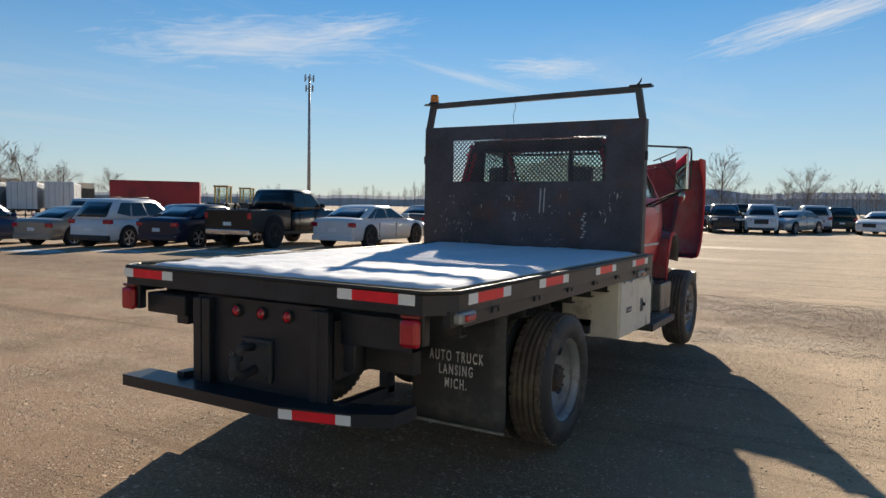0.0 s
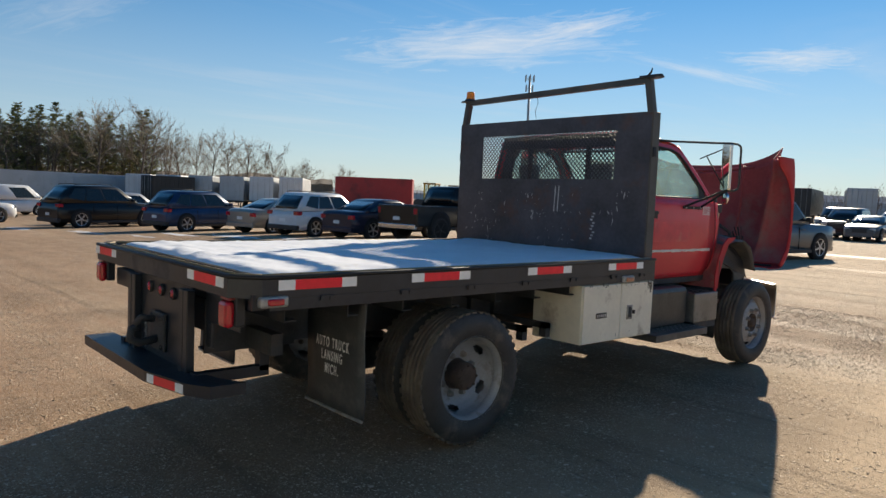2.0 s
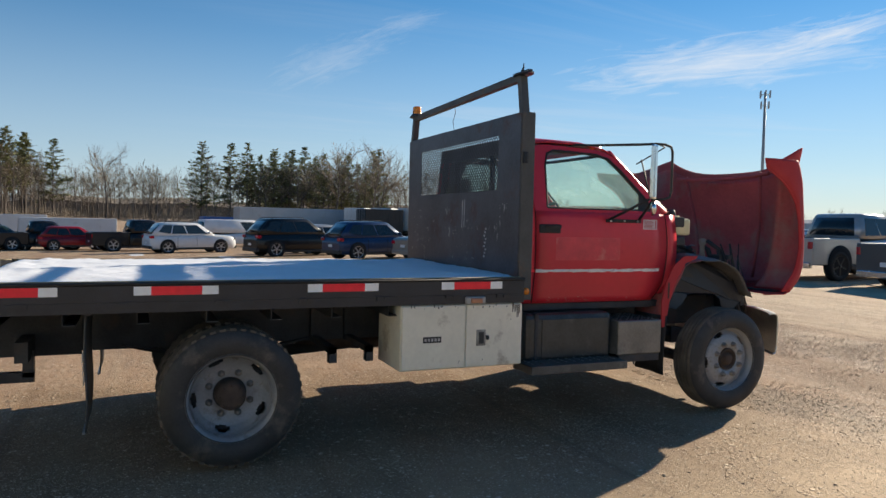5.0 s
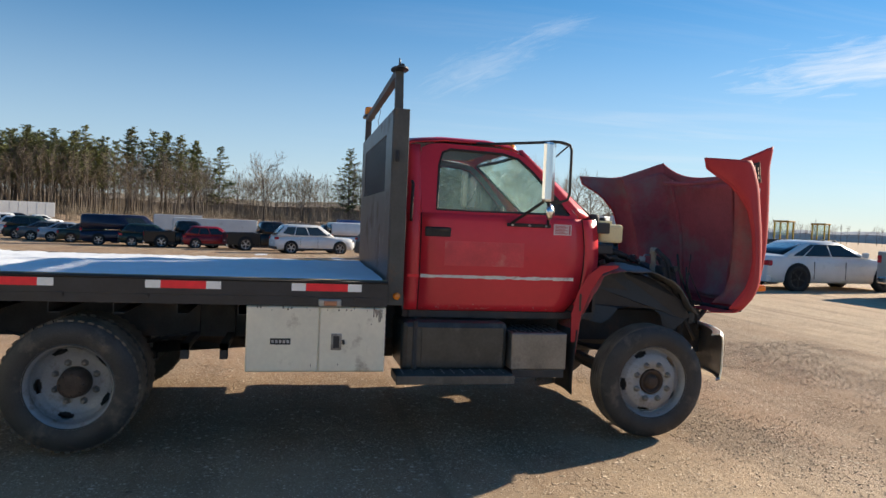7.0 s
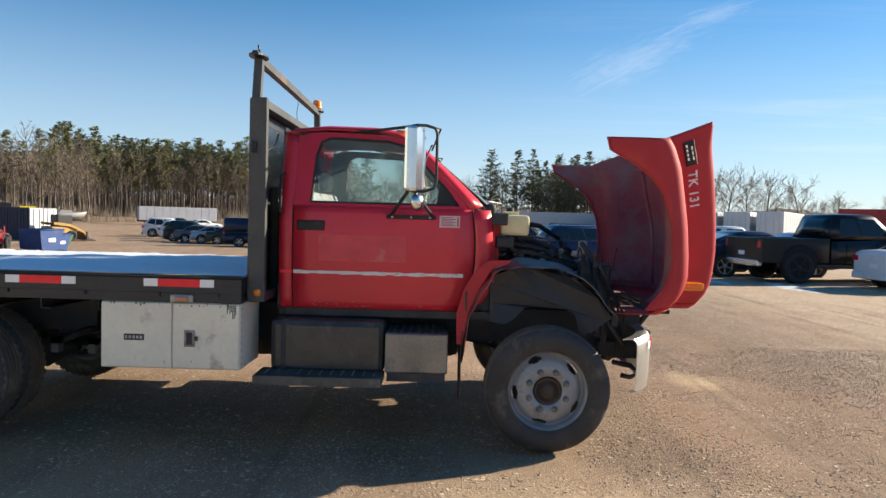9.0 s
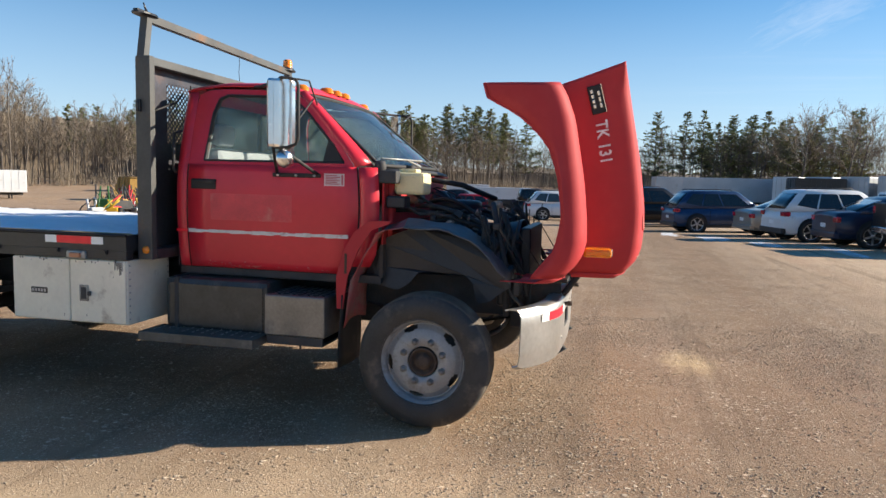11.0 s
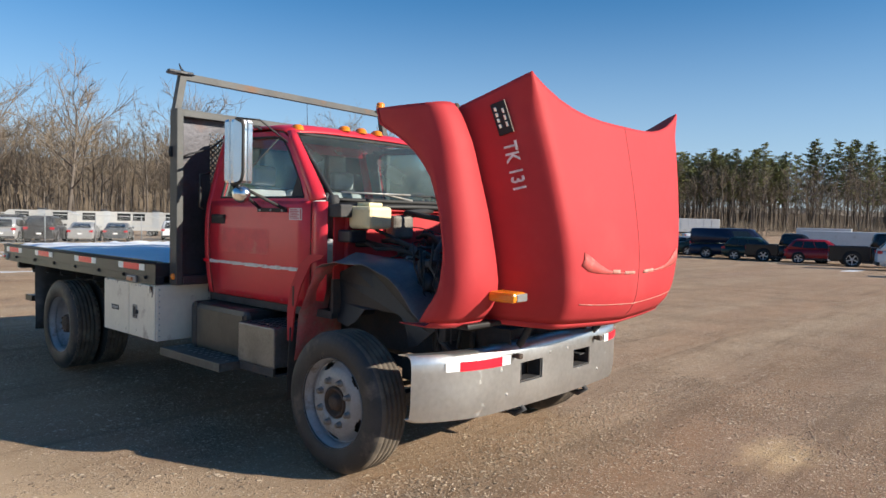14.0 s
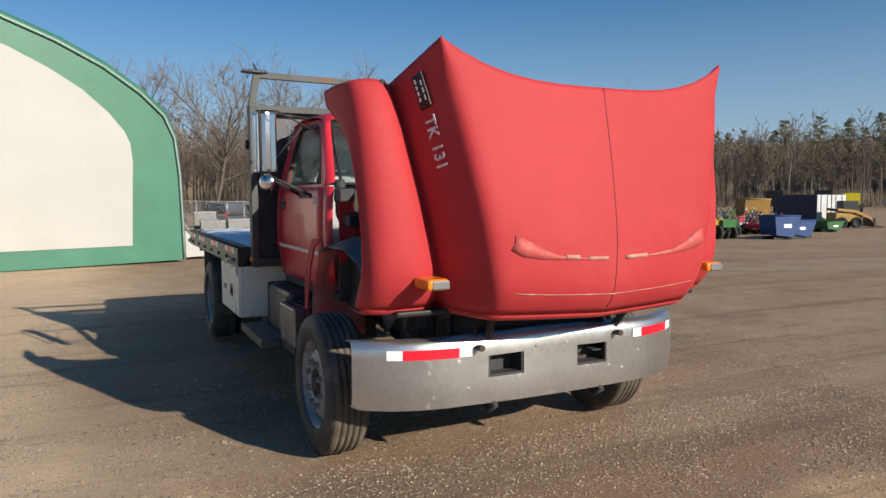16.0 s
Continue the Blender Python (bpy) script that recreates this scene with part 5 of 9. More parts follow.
tp("brake_booster", bm, BLACK, eng)
bm = bmesh.new()
tube(bm, [(CX + .70, 7.84, 1.40), (CX + .62, 8.0, 1.30), (CX + .1, 8.35, 1.32), (CX - .2, 8.5, 1.25)], .012, 8)
tube(bm, [(CX - .05, 7.86, 1.56), (CX + .3, 7.95, 1.54), (CX + .2, 8.2, 1.50), (CX - .1, 8.4, 1.40)], .02, 8)
tp("long_hose", bm, RUBBER, eng)
for k in range(64):        # brackets, caps, filters and fittings
    bm = bmesh.new()
    p = Vector((CX + random.uniform(-.5, .60), random.uniform(7.84, 8.6), 0))
    p.z = random.uniform(1.0, 1.46) - .25 * (p.y - 7.84)
    q = Matrix.Translation(p) @ Euler((random.uniform(-.6, .6), random.uniform(-.6, .6), random.uniform(0, 3))).to_matrix().to_4x4()
    e = random.uniform(.012, .034)
    if k % 2:
        box(bm, -e, e, -e * .6, e * .6, -e * .8, e * .8, .006, m=q)
        tube(bm, [q @ Vector((0, 0, e * .6)), q @ Vector((e * .5, 0, e * 1.6)), q @ Vector((e * 1.8, .02, e * 1.9))], .007, 6)
    else:
        lathe(bm, [(e * .5, -e), (e * .9, -e), (e, -e * .5), (e, e * .5), (e * .6, e * .8), (e * .25, e), (.001, e)], q, 12)
    tp("fitting", bm, (ALLOY, BLACK, UNDER, RUST, RUBBER, BLACK, ALU)[k % 7], eng)
bm = bmesh.new()
lathe(bm, [(.036, 0), (.040, .03), (.030, .06), (.001, .062)], Matrix.Translation((CX + .80, 7.78, 1.585)), 14)
box(bm, CX + .74, CX + .84, 7.76, 7.90, 1.50, 1.585, .01)
tp("relay_box", bm, UNDER, eng)

# -- tilted hood
HC = -2.797            # its middle
TS = [0, .02, .045, .07, .10, .13, .17, .22, .27, .33, .40, .47, .54, .61, .68, .75, .81, .86, .90, .94, .97, 1.0]


def ip(z, *tab):
    """Value at height z from (height, value) pairs, falling heights."""
    t = sorted(tab)
    return float(np.interp(z, [p[0] for p in t], [p[1] for p in t]))


def ridge(t):
    d = lerp(.872, .615, t)
    z = lerp(2.262, .955, t)
    return d, ip(z, (2.262, 9.300), (1.9, 9.368), (1.736, 9.395), (1.5, 9.428), (1.336, 9.440), (1.15, 9.432), (1.05, 9.408), (.955, 9.335)), z


def crease(t):
    d = lerp(.967, .742, t)
    z = lerp(2.092, .965, t)
    return d, crown_y(z) - .085, z


def crown_y(z):
    return ip(z, (2.12, 8.93), (2.042, 8.978), (1.9, 9.030), (1.534, 9.095), (1.30, 9.118), (1.16, 9.120), (1.05, 9.080), (.95, 8.985))


def arch_y(z):
    return ip(z, (2.12, 8.500), (2.01, 8.530), (1.975, 8.610), (1.92, 8.710), (1.83, 8.820), (1.715, 8.905), (1.55, 8.955), (1.344, 8.982), (1.20, 8.962), (1.118, 8.932), (1.03, 8.86), (.95, 8.800))


def half_row(t):
    """One cross line of half the hood from the middle outward: (distance, y, z). t: 0 at the cowl edge on top, 1 at the nose."""
    rd, ry, rz = ridge(t)
    cd, cy, cz = crease(t)
    out = []
    for f in (0, .15, .3, .45, .6, .75, .87, .94, .98):
        d = rd * f
        z = lerp(2.072 + .186 * f ** 3.2, .93 + .025 * f, t)
        out.append((d, ry + lerp(.062, .040, t) * (1 - f * f) - .002 * f ** 20, z))
    for u in (.015, .05, .12, .35, .65, .90, .97, 1.0):
        d, z = lerp(rd, cd, u), lerp(rz, cz, u)
        y = lerp(ry, cy, u) + (.006 if u < .1 else 0) + (.010 * math.sin(math.pi * u))
        out.append((d, y, z))
    soft_r = min(1.0, max(0.0, (t - .015) / .10))        # the ridge is sharp at the top corner, round below
    A, B, K = Vector(out[6]), Vector(out[12]), Vector((rd, ry, rz))
    for i in range(7, 12):
        u = (i - 6) / 6
        out[i] = tuple(Vector(out[i]).lerp(A * (1 - u) ** 2 + K * 2 * u * (1 - u) + B * u * u, soft_r * .62))
    od = lerp(1.187, 1.135, t)
    for u in (.06, .14, .28, .50, .72, .86, .94, .98, 1.0):
        d = lerp(cd, od, u)
        z = lerp(2.098 + .012 * math.sin(math.pi * u), .965, t)
        y = crown_y(z) - float(np.interp(u, [0, .06, .14, .28, .5, .72, .86, .94, .98, 1], [.085, .050, .026, .008, 0, .010, .030, .058, .085, .115]))
        out.append((d, y, z))
    return out


hood = new("hood"); hood.parent = truck
hood["label"] = "faded red tilt hood with fenders, standing open"
half = [half_row(t) for t in TS]
full = [[(HC - d, y, z) for d, y, z in r[:0:-1]] + [(HC + d, y, z) for d, y, z in r] for r in half]
bm = bmesh.new()
loft(bm, full)
flank = {}
for s in (1, -1):
    fl = []
    for r in half:
        d, y, z = r[-1]
        ye = min(arch_y(z), y - .012)
        fl.append([(HC + s * d, y, z), (HC + s * (d + .006), lerp(y, ye, .12), z), (HC + s * (d + .010), lerp(y, ye, .5), z), (HC + s * (d + .006), lerp(y, ye, .9), z), (HC + s * (d - .006), ye, z)])
    loft(bm, fl)
    flank[s] = fl
bmesh.ops.remove_doubles(bm, verts=bm.verts, dist=.0004)
tp("hood_skin", bm, [RED, RED_IN], hood, "faded red hood skin", solid=.010, centre=-1.0)
bm = bmesh.new()
a_ = full[-1]
loft(bm, [a_, [(lerp(x, HC, .01), y - .05, z - .028) for x, y, z in a_], [(lerp(x, HC, .03), y - .26, z - .030) for x, y, z in a_]])
tp("nose", bm, RED, hood, "", solid=.008)
bm = bmesh.new()
loft(bm, [[(x, y - .045 - .010 * math.sin(k * 1.1), z) for k, (x, y, z) in enumerate(r[11:-11])] for r in full[3:-1]])
tp("inner_panel", bm, RED_IN, hood, "dusty red inner panel", solid=.004)
for s in (1, -1):
    bm = bmesh.new()
    tube(bm, [Vector((HC + s * lerp(.50, .36, t), ip(lerp(2.05, 1.02, t), (2.05, 9.20), (1.5, 9.30), (1.02, 9.30)) - .012, lerp(2.05, 1.02, t))) for t in np.linspace(0, 1, 9)], .016, 6)
    tp("inner_rib", bm, RED_IN, hood)
bm = bmesh.new()
tube(bm, [Vector((HC + d, 9.175, 2.0 + .03 * (abs(d) / .6) ** 2)) for d in np.linspace(-.62, .62, 9)], .018, 6)
tp("inner_rib", bm, RED_IN, hood)
for s in (1, -1):
    # rolled lip round the wheel arch
    bm = bmesh.new()
    tube(bm, [Vector(f[-1]) for f in flank[s]], .009, 6)
    tp("arch_lip", bm, RED, hood)
    # turn signal on a stalk
    sx = HC + s * .890
    sg = one("turn_signal", AMBER, hood, "amber turn signal with a grey lens", (sx - .075, sx + .045, 9.10, 9.27, 1.085, 1.140), bev=.018)
    one("signal_lens", mat("grey_signal_lens", (.20, .20, .20), .3), hood, "", (sx - .07, sx + .02, 9.262, 9.275, 1.092, 1.133), bev=.006)
    one("headlamp_bezel", BLACK_CLEAN, hood, "", (HC + s * .64, HC + s * .99, 8.86, 9.02, .925, .955), bev=.01)
    bm = bmesh.new()
    lathe(bm, [(.014, 0), (.018, .02), (.010, .03)], Matrix.Translation((HC + s * 1.02, 8.93, 2.08)), 10)
    tp("hood_latch", bm, RUST, hood)
# badge and lettering on the side of the hood
def frame_on(t, u, lift, s=1):
    """A frame on the hood's side panel whose x axis runs down the panel."""
    def P(t_, u_):
        (rd, ry, rz), (cd, cy, cz) = ridge(t_), crease(t_)
        return Vector((HC + s * lerp(rd, cd, u_), lerp(ry, cy, u_) + .010 * math.sin(math.pi * u_), lerp(rz, cz, u_)))
    p = P(t, u)
    xax = (P(t + .02, u) - p).normalized()
    n = (P(t, u + .05) - p).cross(xax)
    if n.x * s < 0:
        n = -n
    n.normalize()
    yax = n.cross(xax).normalized()
    m = Matrix((xax, yax, n)).transposed().to_4x4()
    m.translation = p + n * lift
    return m


bm = bmesh.new()
mb = frame_on(.118, .50, .010)
box(bm, -.085, .085, -.042, .042, -.006, .004, .004, m=mb)
tp("badge", bm, BLACK_CLEAN, hood, "black badge plate with raised pale bars")
bm = bmesh.new()
for k in range(3):
    box(bm, -.048 + .036 * k, -.020 + .036 * k, .012, .026, .004, .006, .002, m=mb)
for k in range(4):
    box(bm, -.064 + .030 * k, -.042 + .030 * k, -.028, -.012, .004, .006, .002, m=mb)
box(bm, -.085, .085, .040, .045, .0, .006, m=mb)
tp_stuff(tp("badge_relief", bm, CHROME, hood))
mt = frame_on(.322, .50, .010)
mt.translation -= OFF
lettering("lettering", "TK 131", .102, mt @ Matrix.Diagonal((.80, 1.0, 1.0, 1.0)), LETTER, hood, "pale painted unit number", 1.08, .0022)
# centre seam and scars on the flat top
def on_top(t, d):
    r = half_row(t)
    ds_, ys_, zs_ = zip(*r[:9])
    return Vector((HC + d, float(np.interp(abs(d), ds_, ys_)), float(np.interp(abs(d), ds_, zs_))))


bm = bmesh.new()
tube(bm, [on_top(t, -.005) + Vector((0, -.0005, 0)) for t in TS[:-1]], .0026, 4)
tp("seam", bm, mat("dark_seam", (.10, .008, .008), .6), hood)
for (d0, d1, t0, t1, up) in ((-.06, -.20, .735, .753, .0), (.05, .17, .737, .753, .0), (.22, .30, .731, .750, 0)):
    bm = bmesh.new()
    loft(bm, [[on_top(lerp(t0, t1, k / 2), lerp(d0, d1, j / 5)) + Vector((0, .0035, 0)) for j in range(6)] for k in range(3)])
    tp("trim_slot", bm, PRIMER, hood, "worn pale slot where trim was removed", solid=.001)
for s in (1, -1):
    bm = bmesh.new()
    top = [(.06, .744), (.22, .742), (.36, .735), (.45, .712), (.55, .680), (.59, .674)]
    low = [(.06, .750), (.22, .752), (.36, .755), (.45, .757), (.55, .755), (.61, .735)]
    loft(bm, [[on_top(t, s * d - .02) + Vector((0, .0030, 0)) for d, t in top], [on_top((a[1] + b[1]) / 2, s * a[0] - .02) + Vector((0, .0034, 0)) for a, b in zip(top, low)], [on_top(t, s * d - .02) + Vector((0, .0030, 0)) for d, t in low]])
    tp("worn_patch", bm, mat("rubbed_pink_paint", (.50, .085, .075), .65, 0, .25, 10, .05, 60, (.53, .27, .22), .42, 9), hood, "rubbed pale patch where trim was removed", solid=.001)
bm = bmesh.new()
tube(bm, [on_top(.905, d) + Vector((0, .001, 0)) for d in np.linspace(-.56, .56, 25)], .0028, 4)
tp("nose_crease", bm, PRIMER, hood)
# hinges
for s in (1, -1):
    bm = bmesh.new()
    tube(bm, [(HC + s * .42, 8.86, .66), (HC + s * .44, 8.98, .80), (HC + s * .46, 9.06, .92)], .022, 8)
    tube(bm, [(HC + s * .60, 8.60, .92), (HC + s * .62, 8.75, .86), (HC + s * .62, 8.95, .93)], .016, 8)
    tp("hinge", bm, UNDER, hood)
bm = bmesh.new()            # lattice of the grille, lying face down
for i in range(9):
    x = HC - .45 + i * .1125
    box(bm, x - .006, x + .006, 8.80, 9.12, .915, .925)
for k in range(5):
    box(bm, HC - .46, HC + .46, 8.80 + k * .075, 8.812 + k * .075, .915, .925)
tp("grille", bm, BLACK, hood, "black grille lattice facing the ground")

# -- bumper
bp = new("front_bumper"); bp.parent = truck
bp["label"] = "wide dull metal bumper with two square openings"
def bump_y(d):
    d = abs(d)
    if d < .55:
        return 8.985 - .02 * (d / .55) ** 2
    return 8.965 - .20 * ((d - .55) / .55) ** 2.2
holes = [(.155, .375)]
ds = sorted({0, .08, .165, .18, .195, .29, .385, .40, .415, .47, .55, .62, .69, .76, .83, .89, .94, .98, 1.02, 1.06, 1.085, 1.10})
BC = -2.755
BZ = -.035            # the bar hangs this much under its drawn profile
bm = bmesh.new()
prof = [(-.040, .438), (-.008, .447), (0.0, .52), (0.0, .582), (0.0, .592), (0.0, .602), (0.0, .695), (0.0, .705), (0.0, .715), (-.002, .755), (-.010, .785), (-.030, .803), (-.07, .806), (-.10, .80)]
allx = [-d for d in reversed(ds) if d] + list(ds)
vr = []
for d in allx:
    e = .028 * (1 - min(1, abs(d) / 1.10))     # the top sweeps up a little in the middle
    vr.append([bm.verts.new((BC + d, bump_y(d) + a - .02 * (abs(d) / 1.10) ** 2 * (.8 - z), z + BZ + e * (z - .455) / .35 + (.02 * max(0, (abs(d) - 1.04) / .06) ** 2 if z < .5 else 0))) for a, z in prof])
for i in range(len(allx) - 1):
    mid = abs((allx[i] + allx[i + 1]) / 2)
    for k in range(len(prof) - 1):
        if k in (3, 4, 5) and .18 < mid < .40:
            continue
        f = bm.faces.new((vr[i][k], vr[i + 1][k], vr[i + 1][k + 1], vr[i][k + 1]))
        f.smooth = True
bar = tp("bumper_face", bm, BUMPER, bp, "scuffed bright metal bumper bar", solid=.008)
split = bar.modifiers.new("crisp_edges", "EDGE_SPLIT")
split.split_angle = radians(40)
for s in (1, -1):
    bm = bmesh.new()
    a0, a1 = .185, .395
    x0, x1 = BC + s * a0, BC + s * a1
    for b in ((x0 - .006, x0 + .006, .562, .684), (x1 - .006, x1 + .006, .562, .684)):
        box(bm, b[0], b[1], 8.89, 8.978, b[2], b[3])
    box(bm, min(x0, x1), max(x0, x1), 8.89, 8.976, .556, .566)
    box(bm, min(x0, x1), max(x0, x1), 8.89, 8.972, .680, .690)
    tp("opening_frame", bm, UNDER, bp)
    one("opening_back", UNDER, bp, "", (min(x0, x1) - .03, max(x0, x1) + .03, 8.81, 8.86, .53, .70))
    bm = bmesh.new()
    tube(bm, [(BC + s * .465, 8.94, .722), (BC + s * .465, 9.025, .726)], .013, 10)
    tube(bm, [(BC + s * .465, 8.995, .725), (BC + s * .465, 9.028, .726)], .017, 10)
    tp("pin", bm, RUST, bp, "rusty pin")
    one("bumper_bracket", UNDER, bp, "", (BC + s * .40, BC + s * .46, 8.70, 8.96, .52, .69))
    bm = bmesh.new()
    for (x, z) in ((.52, .505), (.10, .70)):
        lathe(bm, [(.011, 0), (.010, .006), (.001, .008)], Matrix.Translation((BC + s * x, bump_y(x) - .001, z)) @ Euler((radians(-90), 0, 0)).to_matrix().to_4x4(), 10)
    tp("bolt", bm, CHIP, bp)
    # tape follows the bar
    bm = bmesh.new()
    span = (.50, .95) if s == 1 else (.60, 1.02)
    n = 12
    for i in range(n):
        a, b = lerp(span[0], span[1], i / n), lerp(span[0], span[1], (i + 1) / n)
        mi = 1 if 2.3 <= i + .5 <= 9.6 else 0
        z0, z1 = .680, .732
        q = []
        for d in (a, b):
            for z in (z0, z1):
                q.append((BC + s * d, bump_y(d) + .0115 - .02 * (d / 1.10) ** 2 * (.8 - z), z))
        raw(bm, [q[0], q[2], q[3], q[1]], [(0, 1, 2, 3)], mi)
    tp("reflective_tape", bm, [WHITE_T, RED_T], bp, "red and white reflective tape strip")
    bm = bmesh.new()
    tube(bm, [(BC + s * .36, 8.78, .47), (BC + s * .36, 8.92, .445), (BC + s * .36, 8.98, .39), (BC + s * .36, 8.92, .355), (BC + s * .36, 8.85, .37)], .020, 8)
    tp("tow_hook", bm, UNDER, bp, "steel tow hook")

# -- snow on the bed
bm = bmesh.new()
nx, ny = 64, 96
sx0, sx1, sy0, sy1 = XL + .09, XR - .10, YB + .16, YF - .02
vs = [[None] * (ny + 1) for _ in range(nx + 1)]
for i in range(nx + 1):
    for j in range(ny + 1):
        x, y = lerp(sx0, sx1, i / nx), lerp(sy0, sy1, j / ny)
        edge = min(x - sx0, sx1 - x, (y - sy0), 9)
        h = .030 + .012 * noise.noise((x * 2.2, y * 2.2, 1)) + .008 * noise.noise((x * 8, y * 8, 2)) + .006 * noise.noise((x * 25, y * 25, 4))
        h += .055 * max(0, noise.noise((x * 6, y * 6, 5))) * math.exp(-((y - sy0 - .12) / .12) ** 2) * (1 if x < -2.4 else .4)
        rim = edge / (.10 + .07 * noise.noise((x * 5, y * 5, 7)) + .05 * noise.noise((x * 16, y * 16, 9)))
        h = 1.102 + max(0, h) * max(0.0, min(1, rim)) ** .5 - (.012 if rim < .12 else 0)
        vs[i][j] = bm.verts.new((x, y, h))
for i in range(nx):
    for j in range(ny):
        bm.faces.new((vs[i][j], vs[i + 1][j], vs[i + 1][j + 1], vs[i][j + 1])).smooth = True
sn = part("snow_layer", bm, SNOW, None)
tagged(sn, "thin lumpy layer of old snow on the truck bed", "snow", kind="stuff")

# ---- ground: a gravel yard that reaches the horizon ----
def ground_material():
    m = bpy.data.materials.new("gravel_dirt")
    m.use_nodes = True
    n, l = m.node_tree.nodes, m.node_tree.links
    b = n["Principled BSDF"]
    b.inputs["Specular IOR Level"].default_value = 0.3
    tc = n.new("ShaderNodeTexCoord")

    def nz(scale, detail=6, rough=.55, vec=None, dist=0.0):
        x = n.new("ShaderNodeTexNoise")
        x.inputs["Scale"].default_value, x.inputs["Detail"].default_value, x.inputs["Roughness"].default_value, x.inputs["Distortion"].default_value = scale, detail, rough, dist
        l.new(vec or tc.outputs["Object"], x.inputs["Vector"])
        return x.outputs["Fac"]

    def rng(v, a, b_, c=0.0, d=1.0):
        r = n.new("ShaderNodeMapRange")
        r.inputs["From Min"].default_value, r.inputs["From Max"].default_value, r.inputs["To Min"].default_value, r.inputs["To Max"].default_value = a, b_, c, d
        l.new(v, r.inputs["Value"])
        return r.outputs[0]

    def mix(f, a, c):
        x = n.new("ShaderNodeMixRGB")
        for k, v in (("Fac", f), ("Color1", a), ("Color2", c)):
            if isinstance(v, tuple):
                x.inputs[k].default_value = (*v, 1)
            else:
                l.new(v, x.inputs[k])
        return x.outputs[0]

    # wheel tracks run across the yard: stretched noise
    mp = n.new("ShaderNodeMapping"); mp.inputs["Rotation"].default_value = (0, 0, radians(28)); mp.inputs["Scale"].default_value = (.05, .9, 1)
    l.new(tc.outputs["Object"], mp.inputs["Vector"])
    tracks = nz(1.0, 5, .6, mp.outputs[0], .3)
    col = mix(rng(nz(.12, 4), .35, .65), (.320, .190, .108), (.400, .245, .145))
    col = mix(rng(tracks, .42, .62), col, (.43, .300, .190))
    col = mix(rng(nz(1.1, 7), .45, .72, 0, .7), col, (.170, .104, .056))
    col = mix(rng(nz(30, 5, .7), .50, .75, 0, .55), col, (.48, .38, .28))
    col = mix(rng(nz(75, 3, .6), .57, .68, 0, .8), col, (.075, .048, .030))
    col = mix(rng(nz(17, 6, .8), .53, .64, 0, .40), col, (.15, .094, .054))
    col = mix(rng(nz(21, 6, .8), .55, .66, 0, .5), col, (.50, .38, .26))
    col = mix(rng(nz(48, 4, .7), .60, .69, 0, .8), col, (.60, .48, .35))
    col = mix(rng(nz(95, 3, .6), .61, .68, 0, .8), col, (.64, .53, .41))
    sx = n.new("ShaderNodeSeparateXYZ"); l.new(tc.outputs["Object"], sx.inputs[0])
    wob = n.new("ShaderNodeMath"); wob.operation = "MULTIPLY_ADD"; wob.inputs[1].default_value = 2.6
    l.new(nz(.5, 5, .6), wob.inputs[0]); l.new(sx.outputs["X"], wob.inputs[2])
    dry = n.new("ShaderNodeMath"); dry.operation = "MULTIPLY"       # paler, drier earth east of the truck
    l.new(rng(wob.outputs[0], -.3, 1.3, 0, .78), dry.inputs[0]); band = n.new("ShaderNodeMath"); band.operation = "MULTIPLY"       # browner soil in front of the truck
    l.new(rng(sx.outputs["Y"], 8.2, 10.5), band.inputs[0]); l.new(rng(sx.outputs["Y"], 11.5, 13.8, 1, 0), band.inputs[1])
    l.new(rng(band.outputs[0], 0, 1, 1, 0), dry.inputs[1])
    col = mix(dry.outputs[0], col, (.78, .575, .375))
    col = mix(rng(band.outputs[0], 0, 1, 0, .50), col, (.17, .108, .064))
    col = mix(rng(sx.outputs["Y"], 12, 15.5, 0, .55), col, (.66, .50, .35))
    # the truck's shade painted into the soil colour: a darker oval with uneven rim
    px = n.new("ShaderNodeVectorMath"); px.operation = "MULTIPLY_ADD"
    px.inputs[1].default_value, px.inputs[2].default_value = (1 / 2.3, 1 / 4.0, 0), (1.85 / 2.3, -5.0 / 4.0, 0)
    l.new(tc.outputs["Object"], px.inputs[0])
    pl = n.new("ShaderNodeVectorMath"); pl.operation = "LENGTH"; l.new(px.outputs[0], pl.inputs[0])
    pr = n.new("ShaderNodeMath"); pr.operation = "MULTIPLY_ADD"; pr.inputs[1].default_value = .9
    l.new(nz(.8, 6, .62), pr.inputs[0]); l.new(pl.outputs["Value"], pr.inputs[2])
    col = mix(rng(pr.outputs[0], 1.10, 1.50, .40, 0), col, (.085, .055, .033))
    # fine scraped lines left by wheels
    mp2 = n.new("ShaderNodeMapping"); mp2.inputs["Rotation"].default_value = (0, 0, radians(-14)); mp2.inputs["Scale"].default_value = (.12, 2.6, 1)
    l.new(tc.outputs["Object"], mp2.inputs["Vector"])
    col = mix(rng(nz(1.0, 6, .65, mp2.outputs[0], .4), .55, .68, 0, .45), col, (.20, .130, .075))
    # a small blotch of pale sand
    qx = n.new("ShaderNodeVectorMath"); qx.operation = "MULTIPLY_ADD"
    qx.inputs[1].default_value, qx.inputs[2].default_value = (1 / .55, 1 / .30, 0), (3.95 / .55, -9.97 / .30, 0)
    l.new(tc.outputs["Object"], qx.inputs[0])
    ql = n.new("ShaderNodeVectorMath"); ql.operation = "LENGTH"; l.new(qx.outputs[0], ql.inputs[0])
    qr = n.new("ShaderNodeMath"); qr.operation = "MULTIPLY_ADD"; qr.inputs[1].default_value = 1.3
